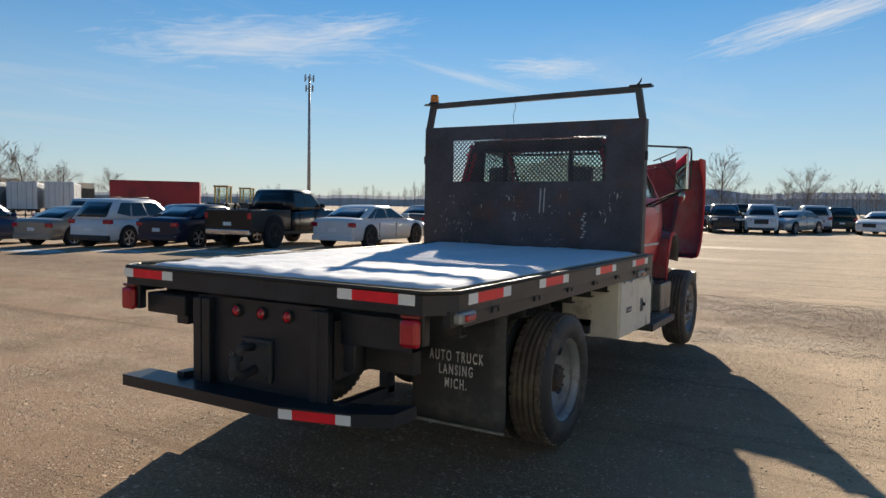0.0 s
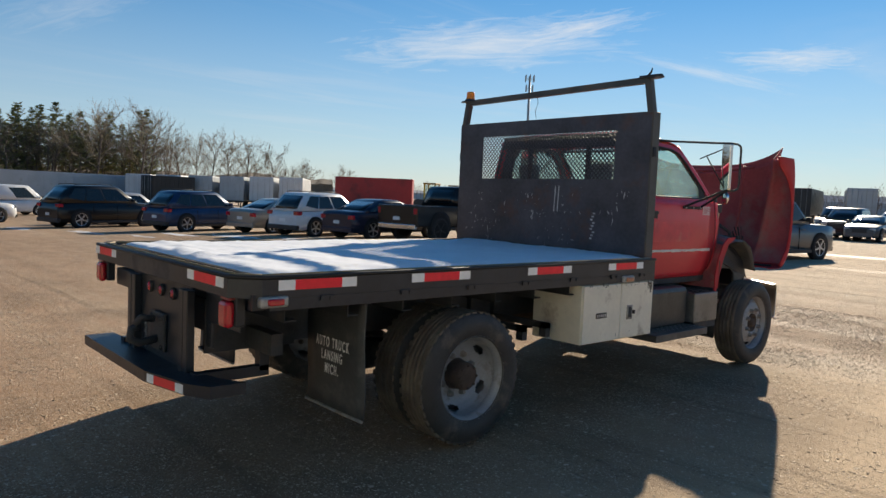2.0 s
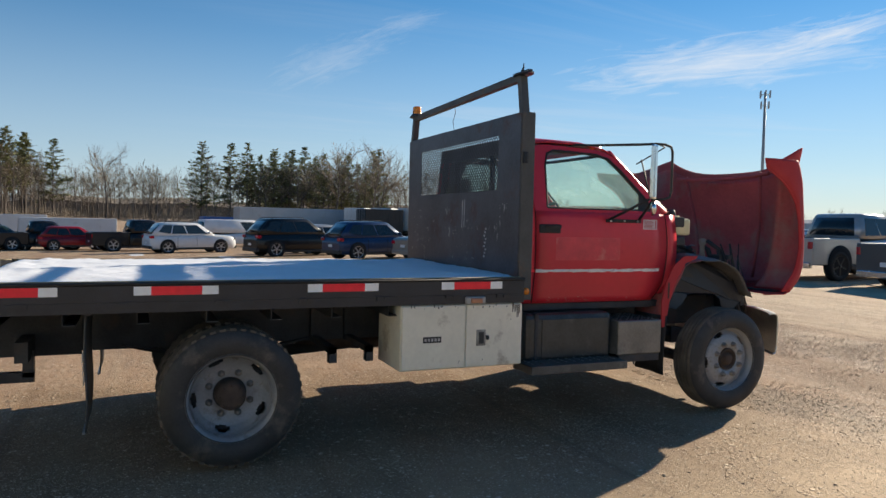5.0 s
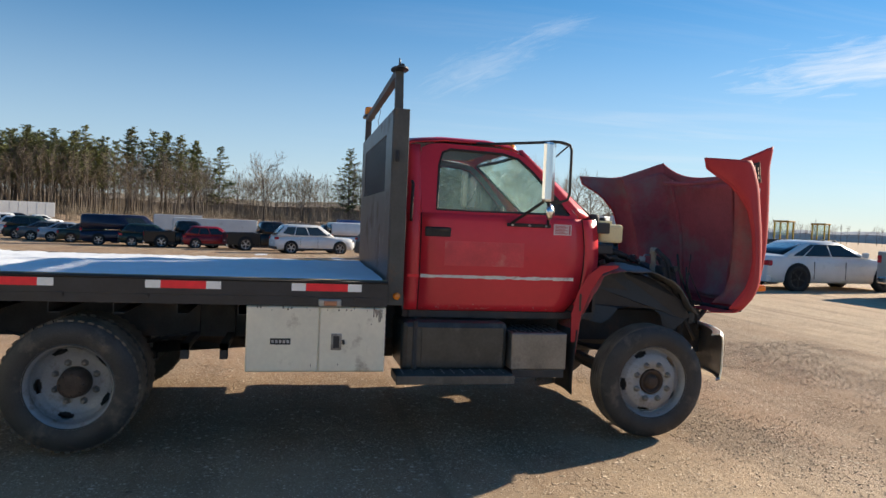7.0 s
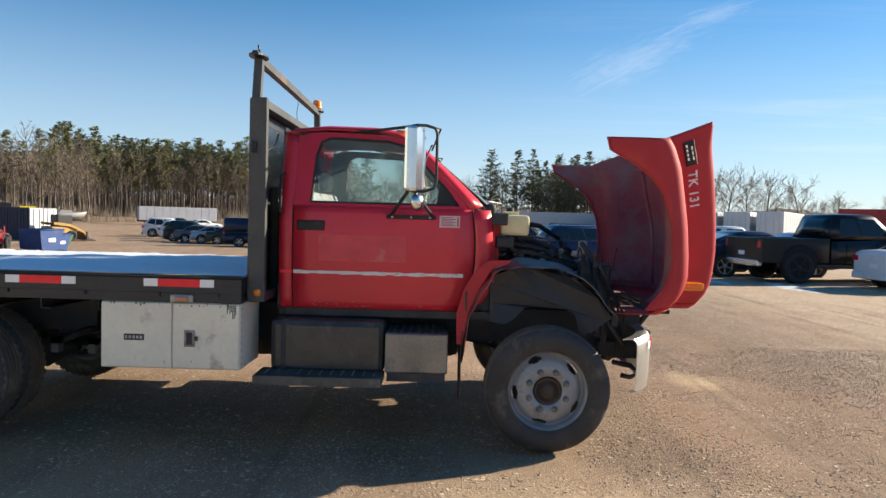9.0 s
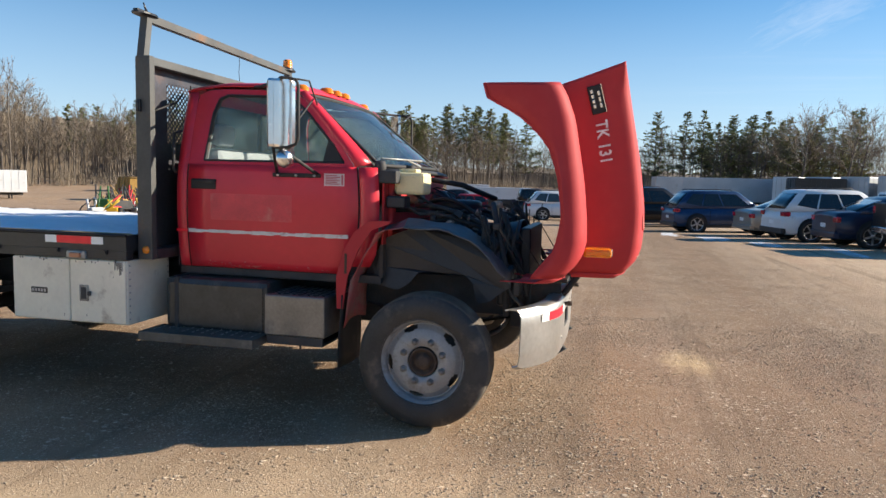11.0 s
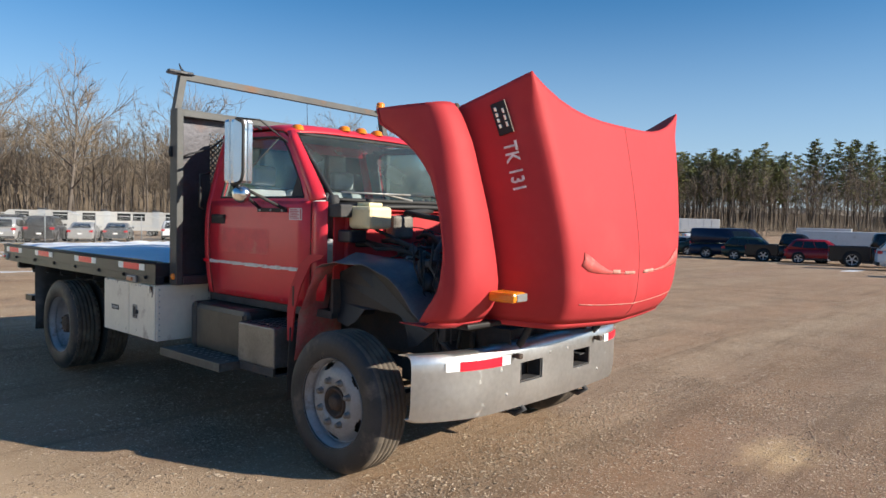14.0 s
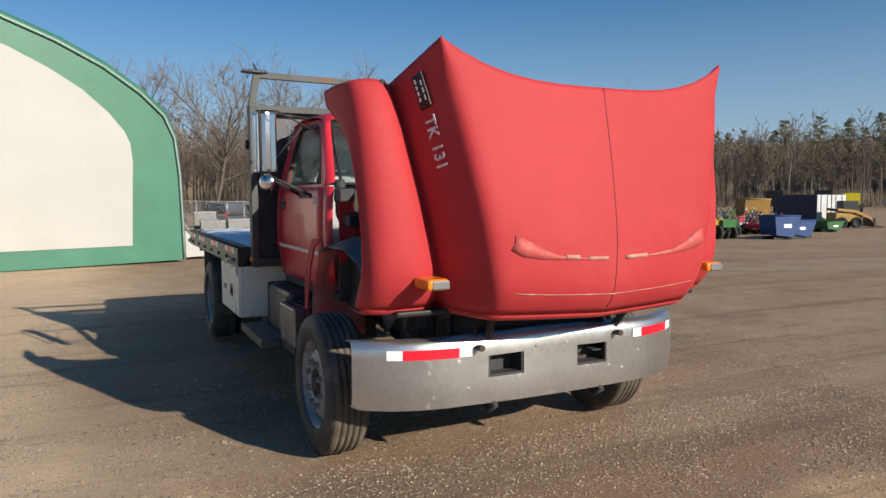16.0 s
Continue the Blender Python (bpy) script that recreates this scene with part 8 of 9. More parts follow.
def skip(x, y, yaw, material, label, L=2.2, W=1.5, H=1.35):
    v = thing("tilt_skip", label, "skip", gpose(x, y, yaw), "tipping skips")
    bm = bmesh.new()
    outer_p = [(0, .25), (L * .72, .12), (L, H), (-.1, H)]
    va, vb = [[bm.verts.new((sx * W / 2, a, b)) for a, b in outer_p] for sx in (-1, 1)]
    for ring in (va, vb):
        bm.faces.new(ring)
    for i, j in ((0, 1), (1, 2), (3, 0)):
        bm.faces.new((va[i], va[j], vb[j], vb[i]))
    part("tub", bm, material, v, solid=.02)
    bm = bmesh.new()
    tube(bm, [(-W / 2, -.1, H), (W / 2, -.1, H), (W / 2, L, H), (-W / 2, L, H), (-W / 2, -.1, H)], .04, 6)
    part("rim", bm, material, v)
    for s in (-1, 1):
        bm = bmesh.new()
        box(bm, s * W * .3 - .06, s * W * .3 + .06, 0, L * .8, 0, .16, .01)
        part("fork_pocket", bm, UNDER, v)
    bm = bmesh.new()
    box(bm, W / 2 + .002, W / 2 + .008, L * .3, L * .62, H * .5, H * .66)
    part("pale_bar", bm, WHITE_T, v)


skip(-31.0, -12.6, 75, BLUEB, "dark blue tipping skip full of scrap", 1.35, 1.3, 1.2)
for k in range(3):
    skip(-32.6 - .85 * k, -12.6 - .5 * k, 75, BLUEB, "small blue tipping skip with bent rim", 1.0, .75, .95)
skip(-43.0, -18.6, 80, GRNB, "green loader bucket on the gravel", 1.3, 1.8, .7)
# big rusty yellow hopper
hp = thing("steel_hopper", "large rusty yellow steel hopper with upright ribs", "hopper", gpose(-56.4, -35.2, 55))
bm = bmesh.new()
prism(bm, [(-2.3, .5), (1.7, .5), (2.1, 2.15), (-1.1, 2.2), (-2.5, 1.3)], lambda a, b: (a, -1.1, b), (0, 2.2, 0))
part("hopper_body", bm, TANB, hp)
for a in (-1.2, -.3, .6, 1.5):
    for s_ in (-1, 1):
        bm = bmesh.new(); box(bm, a - .07, a + .07, s_ * 1.1, s_ * 1.2, .5, 2.16, .01); part("rib", bm, TANB, hp)
bm = bmesh.new(); tube(bm, [(-1.1, -1.12, 2.2), (2.1, -1.12, 2.15), (2.1, 1.12, 2.15), (-1.1, 1.12, 2.2), (-1.1, -1.12, 2.2)], .06, 6); part("top_rim", bm, TANB, hp)
for a in (-1.8, 1.4):
    for s_ in (-1, 1):
        bm = bmesh.new(); box(bm, a - .1, a + .1, s_ * .9 - .1, s_ * .9 + .1, 0, .55); part("leg", bm, UNDER, hp)
# shipping container, its white doors to the yard
NAVY = mat("dark_navy_container", (.014, .026, .060), .5, 0, .2, 3, .05, 30, (.08, .07, .06), .25, 3)
v = thing("shipping_container", "dark blue shipping container with white end doors", "container", gpose(-53.4, -27.0, 68))
L = 6.0
bm = bmesh.new(); box(bm, -L / 2, L / 2, -1.2, 1.2, .05, 2.55, .02); part("shell", bm, NAVY, v)
for k in range(16):
    for s_ in (-1, 1):
        bm = bmesh.new()
        xx = -L / 2 + .3 + k * (L - .6) / 15
        box(bm, xx - .09, xx + .09, s_ * 1.2, s_ * 1.23, .2, 2.4)
        part("corrugation", bm, NAVY, v)
for s_ in (-1, 1):
    bm = bmesh.new(); box(bm, L / 2, L / 2 + .05, s_ * .04, s_ * 1.16, .12, 2.50, .01); d = part("door", bm, TRL_W, v)
    for xx in (.35, .85):
        bm = bmesh.new(); tube(bm, [(L / 2 + .08, s_ * xx, .2), (L / 2 + .08, s_ * xx, 2.45)], .02, 6); part("lock_rod", bm, GALV, d)
# tall brown crates by the fence
for x, y in ((-28.6, -40.6), (-30.2, -41.0), (-31.6, -41.2)):
    v = thing("wooden_crate", "tall brown plywood crate standing on the gravel", "crate", gpose(x, y, 18), "brown plywood crates")
    bm = bmesh.new(); box(bm, -.65, .65, -.5, .5, .12, 2.0, .01); part("shell", bm, mat("brown_plywood", (.15, .11, .08), .8, 0, .2, 3, .1, 20, stretch=(4, 4, 1)), v)
    for s_ in (-1, 1):
        bm = bmesh.new(); box(bm, -.65, .65, s_ * .45 - .05, s_ * .45 + .05, 0, .12); part("runner", bm, WOOD, v)
# skid steer loader
sk = thing("skid_loader", "tan and black skid-steer loader with a bucket", "loader", gpose(-51.6, -22.4, 60))
bm = bmesh.new(); box(bm, -.75, .75, -1.2, .8, .45, 1.15, .08); part("body", bm, TANB, sk)
bm = bmesh.new(); box(bm, -.5, .5, -.6, .6, 1.1, 2.05, .06); part("cab", bm, CAR_TRIM, sk)
for s in (-1, 1):
    bm = bmesh.new(); loft(bm, [[(s * .82 + a, y, z + b) for a, b in ((-.07, -.1), (.07, -.1), (.07, .1), (-.07, .1))] for y, z in ((-1.1, 1.4), (.2, 1.25), (1.3, .75), (1.6, .35))], closed=True, smooth=False, caps=True); part("lift_arm", bm, TANB, sk)
    for y in (-.75, .35):
        bm = bmesh.new(); lathe(bm, [(.02, .0), (.22, .0), (.25, .06), (.40, .08), (.42, 0), (.42, -.18), (.3, -.2)], Matrix.Translation((s * .80, y, .42)) @ Euler((0, radians(90 * s), 0)).to_matrix().to_4x4(), 18); part("wheel", bm, CAR_TYRE, sk)
bm = bmesh.new(); prism(bm, [(1.5, .12), (2.3, .02), (2.3, .08), (1.65, .25), (1.6, .75), (1.5, .75)], lambda a, b: (-.95, a, b), (1.9, 0, 0)); part("bucket", bm, UNDER, sk)
# yellow lorry cab far off
yl = thing("yellow_lorry", "bright yellow lorry parked far off by the woods", "truck", gpose(-91.0, -48.6, 130) @ Matrix.Diagonal((.82, .82, .82, 1)))
bm = bmesh.new(); prism(bm, [(-1.0, .9), (1.2, .9), (1.2, 1.9), (.5, 2.1), (.3, 3.0), (-1.0, 3.05)], lambda a, b: (-1.15, a, b), (2.3, 0, 0)); part("cab", bm, YELB, yl)
bm = bmesh.new(); box(bm, -1.15, 1.15, -6, -1.1, .9, 1.2); box(bm, -1.0, 1.0, -6, 1.2, .6, .9); part("flat_deck", bm, UNDER, yl)
for s in (-1, 1):
    bm = bmesh.new(); box(bm, s * 1.15, s * 1.17, -.7, .3, 2.1, 2.85); part("window", bm, CAR_GLASS, yl)
    for y in (.3, -4.2, -5.3):
        bm = bmesh.new(); lathe(bm, [(.02, .0), (.3, .0), (.5, .06), (.5, -.2)], Matrix.Translation((s * 1.0, y, .5)) @ Euler((0, radians(90 * s), 0)).to_matrix().to_4x4(), 18); part("wheel", bm, CAR_TYRE, yl)
bm = bmesh.new(); raw(bm, [(-.95, .52, 2.12), (.95, .52, 2.12), (.95, .33, 2.95), (-.95, .33, 2.95)], [(0, 1, 2, 3)]); part("windscreen", bm, CAR_GLASS, yl, solid=.02)
# red and grey lorry cabs in the back
for x, y, c_ in ((-83.5, -53.5, RD), (-87.5, -49.5, RD)):
    v = thing("lorry", "lorry with a dark red cab behind the containers", "truck", gpose(x, y, 120) @ Matrix.Diagonal((.85, .85, .85, 1)), "lorries behind the containers")
    bm = bmesh.new(); prism(bm, [(-1.2, .9), (1.0, .9), (1.0, 2.0), (.4, 2.2), (.2, 3.1), (-1.2, 3.3)], lambda a, b: (-1.15, a, b), (2.3, 0, 0)); part("cab", bm, paint(*c_), v)
    bm = bmesh.new(); box(bm, -1.2, 1.2, -6.5, -1.3, 1.0, 3.4, .03); part("box", bm, TRL_K, v)
    bm = bmesh.new(); raw(bm, [(-.95, .43, 2.22), (.95, .43, 2.22), (.95, .23, 3.0), (-.95, .23, 3.0)], [(0, 1, 2, 3)]); part("windscreen", bm, CAR_GLASS, v, solid=.02)
    for s in (-1, 1):
        for yy in (.2, -5.2):
            bm = bmesh.new(); lathe(bm, [(.02, .0), (.3, .0), (.5, .06), (.5, -.2)], Matrix.Translation((s * 1.0, yy, .5)) @ Euler((0, radians(90 * s), 0)).to_matrix().to_4x4(), 18); part("wheel", bm, CAR_TYRE, v)
# backhoe-like yellow and green machines in the scrap row
random.seed(31)
SCR = [YEL, GRNB, TRL_W, RED, UNDER, ALU, TANB, UNDER, TRL_W, RED, UNDER]
for k in range(44):
    t = k / 43
    x = lerp(-22.5, -44.0, t) + random.uniform(-.7, .7)
    y = lerp(-9.0, -21.5, t) + random.uniform(-1.6, .4) - 1.2
    h = random.uniform(.7, 1.7)
    mm = SCR[k % len(SCR)]
    v = thing("scrap_implement", "old farm implement with bent bars and wheels", "implement", gpose(x, y, random.uniform(0, 180)), "row of old farm implements")
    bm = bmesh.new()
    box(bm, -.5, .5, -.3, .3, h * .35, h * .6, .04)
    part("main_frame", bm, mm, v)
    for j in range(8):
        bm = bmesh.new()
        a = Vector((random.uniform(-.9, .9), random.uniform(-.5, .5), random.uniform(.02, .5)))
        b = Vector((random.uniform(-.6, .6), random.uniform(-.4, .4), random.uniform(h * .6, h)))
        tube(bm, [a, a.lerp(b, .5) + Vector((random.uniform(-.15, .15), 0, 0)), b], random.uniform(.02, .045), 6)
        part("bar", bm, random.choice((mm, UNDER, mm)), v)
    for s in (-1, 1):
        bm = bmesh.new()
        r = random.uniform(.25, .38)
        lathe(bm, [(.03, 0), (r * .6, .0), (r * .65, .05), (r, .06), (r, -.1), (r * .6, -.1)], Matrix.Translation((s * .6, 0, r)) @ Euler((0, radians(90 * s), 0)).to_matrix().to_4x4(), 16)
        part("wheel", bm, CAR_TYRE, v)
# boat on a trailer
bo = thing("motor_boat", "white cabin boat on a trailer by the woods", "boat", gpose(-104.0, -50.0, 36) @ Matrix.Diagonal((.66, .66, .66, 1)))
bm = bmesh.new()
rings = []
for a, w, zk, zg in ((-3.2, 1.1, 1.0, 2.1), (-1.5, 1.25, .9, 2.15), (.5, 1.25, .9, 2.3), (2.2, .9, 1.1, 2.5), (3.3, .35, 1.7, 2.65), (3.8, .05, 2.4, 2.75)):
    rings.append([(w, a, zg), (w * .95, a, lerp(zk, zg, .45)), (0, a, zk), (-w * .95, a, lerp(zk, zg, .45)), (-w, a, zg), (0, a, zg + .05)])
loft(bm, rings, closed=True, caps=True)
part("hull", bm, CAMP, bo)
bm = bmesh.new(); prism(bm, [(-2.3, 2.1), (1.2, 2.3), (.5, 3.0), (-1.6, 3.05)], lambda a, b: (-.9, a, b), (1.8, 0, 0)); part("cabin", bm, CAMP, bo)
bm = bmesh.new(); tube(bm, [(-.9, -2.2, 2.2), (-.9, -2.0, 3.7), (.9, -2.0, 3.7), (.9, -2.2, 2.2)], .05, 6); part("arch_bar", bm, GALV, bo)
bm = bmesh.new(); box(bm, -1.0, 1.0, -2.6, 2.6, .55, .95); box(bm, -.05, .05, 2.5, 4.5, .5, .6); part("trailer_frame", bm, UNDER, bo)
for s in (-1, 1):
    bm = bmesh.new(); lathe(bm, [(.02, .0), (.2, .0), (.34, .06), (.34, -.15)], Matrix.Translation((s * 1.0, -.8, .34)) @ Euler((0, radians(90 * s), 0)).to_matrix().to_4x4(), 16); part("wheel", bm, CAR_TYRE, bo)
# two wheel loaders beyond the white sedan
for x, y in ((-60.1, 54.1), (-67.0, 64.2)):
    v = thing("wheel_loader", "yellow wheel loader with a glazed cab, far off", "loader", gpose(x, y, 30), "wheel loaders")
    bm = bmesh.new(); box(bm, -1.0, 1.0, -2.6, 1.0, .7, 1.5, .1); part("body", bm, UNDER, v)
    for sx in (-.65, .65):
        for sy in (-.6, .8):
            bm = bmesh.new(); box(bm, sx - .07, sx + .07, sy - .07, sy + .07, 1.5, 3.25); part("cab_post", bm, YEL, v)
    bm = bmesh.new(); box(bm, -.8, .8, -.75, .95, 3.25, 3.42, .05); part("cab_roof", bm, TANB, v)
    bm = bmesh.new(); box(bm, -.62, .62, -.55, .75, 1.95, 3.2); g = part("cab_glass", bm, GLASS, v)
    for s in (-1, 1):
        for yy in (-1.8, 1.4):
            bm = bmesh.new(); lathe(bm, [(.02, .0), (.4, .0), (.45, .1), (.75, .12), (.78, 0), (.78, -.3)], Matrix.Translation((s * 1.1, yy, .78)) @ Euler((0, radians(90 * s), 0)).to_matrix().to_4x4(), 20); part("wheel", bm, CAR_TYRE, v)
    bm = bmesh.new(); prism(bm, [(1.9, .1), (2.9, .05), (2.2, .4), (2.1, 1.2), (1.9, 1.2)], lambda a, b: (-1.3, a, b), (2.6, 0, 0)); part("bucket", bm, UNDER, v)

# ---- trees ----
BARK = mat("grey_brown_bark", (.120, .100, .084), .9, 0, .35, 1.5, 0, 8)
BARK_T = mat("tan_winter_twigs", (.210, .168, .124), .9, 0, .35, .4)
NEEDLE = mat("pine_needles", (.195, .208, .082), .8, 0, .5, .30)


def tri_tube(V, F, a, b, r0, r1, seg):
    d = (b - a)
    d = d / max(1e-6, np.linalg.norm(d))
    u = np.cross(d, [.3, .5, .81]); u /= max(1e-6, np.linalg.norm(u))
    w = np.cross(d, u)
    n = len(V)
    for p, r in ((a, r0), (b, r1)):
        for k in range(seg):
            t = 2 * math.pi * k / seg
            V.append(p + (u * math.cos(t) + w * math.sin(t)) * r)
    for k in range(seg):
        k2 = (k + 1) % seg
        F.append((n + k, n + k2, n + seg + k2)); F.append((n + k, n + seg + k2, n + seg + k))


def bare_tree(seed, h, limbs=12, kids=6, twigs=4, clear=.30, wide=.34, seg=2):
    """Trunk and crown arrays of a leafless tree: a leader, rising limbs, branches and fine twigs."""
    rnd = random.Random(seed)
    T, C = ([], []), ([], [])

    def run(S, p, d, ln, r, n, sides, lift, wob):
        pts = [p]
        for k in range(n):
            d = d + np.array([rnd.gauss(0, wob), rnd.gauss(0, wob), lift + rnd.gauss(0, wob * .5)])
            d /= np.linalg.norm(d)
            q = pts[-1] + d * ln / n
            tri_tube(*S, pts[-1], q, r * (1 - .6 * k / n), r * (1 - .6 * (k + 1) / n), sides)
            pts.append(q)
        return pts

    def aside(d, lo, hi):
        a, e = rnd.uniform(0, 2 * math.pi), rnd.uniform(lo, hi)
        u = np.cross(d, [math.cos(a), math.sin(a), .3]); u /= max(1e-6, np.linalg.norm(u))
        return d * math.cos(e) + u * math.sin(e)

    trunk = run(T, np.zeros(3), np.array([rnd.gauss(0, .04), rnd.gauss(0, .04), 1.0]), h * (.72 if seg > 1 else .66), h * .0125, 7, 6 if seg > 1 else 4, .02, .06)
    for k in range(limbs):
        f = clear / .7 + (1 - clear / .7) * (k + rnd.random() * .7) / limbs
        i = min(6, int(f * 7))
        p = trunk[i] + (trunk[i + 1] - trunk[i]) * (f * 7 - i)
        a = k * 2.4 + rnd.uniform(-.5, .5)
        el = rnd.uniform(.25, .75) + .45 * f
        d = np.array([math.cos(a) * math.cos(el), math.sin(a) * math.cos(el), math.sin(el)])
        ln = h * wide * (1.2 - .45 * f) * rnd.uniform(.75, 1.25)
        limb = run(T if seg > 1 else C, p, d, ln, h * .0052 * (1.25 - .7 * f), 4 if seg > 1 else 3, 4 if seg > 1 else 3, .07, .13)
        for j in range(kids):
            i = rnd.randrange(1, len(limb) - 1)
            p = limb[i] + (limb[i + 1] - limb[i]) * rnd.random() if j else limb[-1]
            dd = limb[i + 1] - limb[i]; dd = dd / np.linalg.norm(dd)
            br = run(C, p, aside(dd, .25, .85), ln * rnd.uniform(.28, .55), h * .0020, 2, 3, .04, .16)
            for q in range(twigs):
                i = rnd.randrange(0, 2)
                p = br[i] + (br[i + 1] - br[i]) * rnd.random()
                dd = br[i + 1] - br[i]; dd = dd / np.linalg.norm(dd)
                run(C, p, aside(dd, .3, .9), ln * rnd.uniform(.12, .30), h * .0011, seg, 3, .03, .18)
    top = max(v[2] for v in C[0])
    return [(np.array(V) * [1, 1, h / top], np.array(F)) for V, F in (T, C)]


def wood_tree(seed, h, fine=620, clear=.30, wide=.26):
    """A far leafless tree: stem, limbs and a haze of fine twigs, each twig one sliver."""
    rnd, rn = random.Random(seed), np.random.RandomState(seed)
    T, C = ([], []), ([], [])
    lean = np.array([rnd.gauss(0, .03), rnd.gauss(0, .03), 0])
    stem = [np.array([0, 0, z * h * .86]) + lean * z * h + np.array([rnd.gauss(0, .10), rnd.gauss(0, .10), 0]) * (z > 0) for z in np.linspace(0, 1, 6)]
    for i, (a, b) in enumerate(zip(stem, stem[1:])):
        tri_tube(*T, a, b, h * .0115 * (1 - i / 5.6), h * .0115 * (1 - (i + 1) / 5.6), 4)
    limbs = []
    for k in range(15):
        f = clear + (.97 - clear) * (k + rnd.random()) / 15
        i = min(4, int(f * 5))
        p = stem[i] + (stem[i + 1] - stem[i]) * (f * 5 - i)
        az, el = k * 2.4 + rnd.uniform(-.6, .6), rnd.uniform(.45, 1.05) + .25 * f
        d = np.array([math.cos(az) * math.cos(el), math.sin(az) * math.cos(el), math.sin(el)])
        ln = h * wide * (1.25 - .75 * f) * rnd.uniform(.7, 1.25)
        m = p + d * ln * .55 + np.array([0, 0, -.03 * ln])
        q = m + (d + np.array([rnd.gauss(0, .2), rnd.gauss(0, .2), .25])) * ln * .45
        tri_tube(*T, p, m, h * .0042 * (1.2 - .7 * f), h * .0026, 3)
        tri_tube(*T, m, q, h * .0026, h * .0010, 3)
        limbs += [(p, m, ln), (m, q, ln), (m, q, ln)]
    la, lb, lw = np.array([x[0] for x in limbs]), np.array([x[1] for x in limbs]), np.array([x[2] for x in limbs])
    def slivers(a, b, w, count, reach, thick):
        k = rn.randint(0, len(a), count)
        base = a[k] + (b[k] - a[k]) * rn.uniform(.1, 1.0, (count, 1))
        d = b[k] - a[k]
        d = d / np.linalg.norm(d, axis=1, keepdims=True) + rn.normal(0, .62, (count, 3)) + [0, 0, .22]
        d = d / np.linalg.norm(d, axis=1, keepdims=True)
        tip = base + d * (w[k] * rn.uniform(.5, 1.2, count) * reach)[:, None]
        side = np.cross(d, rn.normal(0, 1, (count, 3)))
        side = side / np.linalg.norm(side, axis=1, keepdims=True) * thick
        n0 = len(C[0])
        C[0].extend(np.stack([base - side, base + side, tip], 1).reshape(-1, 3))
        C[1].extend((n0 + np.arange(count * 3)).reshape(-1, 3))
        return base, tip, w[k]
    a, b, w = slivers(la, lb, lw, fine // 4, .36, h * .0019)
    slivers(a, b, w, fine, .22, h * .0012)
    top = max(v[2] for v in C[0])
    return [(np.array(V) * [1, 1, h / top], np.array(F)) for V, F in (T, C)]


def pine_tree(seed, h, bare=.25, wide=.17, dense=1.0, dome=False):
    rnd = random.Random(seed)
    T, C = ([], []), ([], [])
    pts = [np.array([rnd.gauss(0, .008) * h * z, rnd.gauss(0, .008) * h * z, z * h]) for z in np.linspace(0, 1, 7)]
    for i, (a, b) in enumerate(zip(pts, pts[1:])):
        tri_tube(*T, a, b, h * .014 * (1 - i / 6.5), h * .014 * (1 - (i + 1) / 6.5), 6)
    z = bare * h
    while z < h * .99:
        f = (z - bare * h) / (h * (1 - bare))
        reach = wide * h * (1 - f) ** .75 * (.55 + .45 * min(1, f * 5 + .3)) + .15
        if dome:
            reach = wide * h * math.sqrt(max(.02, math.sin(math.pi * (.16 + .80 * f)))) * rnd.uniform(.55, 1.1)
        for k in range(rnd.choice((6, 7, 8))):
            if rnd.random() > .86 * dense:
                continue
            a = rnd.uniform(0, 2 * math.pi)
            ln = reach * rnd.uniform(.55, 1.2)
            base = np.array([0, 0, min(h * .985, z + rnd.uniform(-.030, .030) * h)])
            tip = base + np.array([math.cos(a) * ln, math.sin(a) * ln, rnd.uniform(-.12, .40) * ln])
            tri_tube(*T, base, tip, .035, .012, 3)
            way = (tip - base) / max(1e-6, np.linalg.norm(tip - base))
            across = np.array([-way[1], way[0], 0.0])
            for j in range(max(4, int(ln / .20))):        # flat sprays of needles along the branch
                t = rnd.uniform(.22, 1.04)
                c = base + (tip - base) * t + across * rnd.gauss(0, .16) * (1.1 - t * .5) + np.array([0, 0, rnd.gauss(.03, .06)])
                s = rnd.uniform(.16, .36) * (.7 + .015 * h)
                V, F = C
                for q in range(2):
                    u = way * rnd.uniform(.5, 1.0) + across * rnd.gauss(0, .8) + np.array([0, 0, rnd.gauss(.10, .22)]); u /= np.linalg.norm(u)
                    w = across + way * rnd.gauss(0, .5) + np.array([0, 0, rnd.gauss(0, .45)]); w /= np.linalg.norm(w)
                    m0 = len(V)
                    V += [c - u * s, c + w * s * .45, c + u * s, c - w * s * .40]
                    F += [(m0, m0 + 1, m0 + 2), (m0, m0 + 2, m0 + 3)]
        z += h * .042 * rnd.uniform(.8, 1.3) / dense ** .5
    return [(np.array(V), np.array(F)) for V, F in (T, C)]


def polar(yaw, D, cx=0.0, cy=7.0):
    D *= depth(yaw)
    return cx - math.sin(radians(yaw)) * D, cy + math.cos(radians(yaw)) * D


def depth(yaw):
    """The woods stand farther off in the west than in the south."""
    return float(np.interp(yaw, [-30, 30, 62, 100, 124, 150, 200], [1.0, 1.1, 1.55, 1.58, 1.36, 1.25, 1.25]))


def single(kind, arrs, yaw, D, scale=1.0, label="", turn=0.0):
    x, y = polar(yaw, D)
    t = thing("pine_tree" if kind == "pine" else "bare_tree", label, "tree", gpose(x, y, turn), "")
    for nm, (V, F), mm in (("trunk", arrs[0], BARK), ("crown", arrs[1], NEEDLE if kind == "pine" else BARK_T)):
        soup(nm, V * scale * depth(yaw), F, [mm], t)
    return t


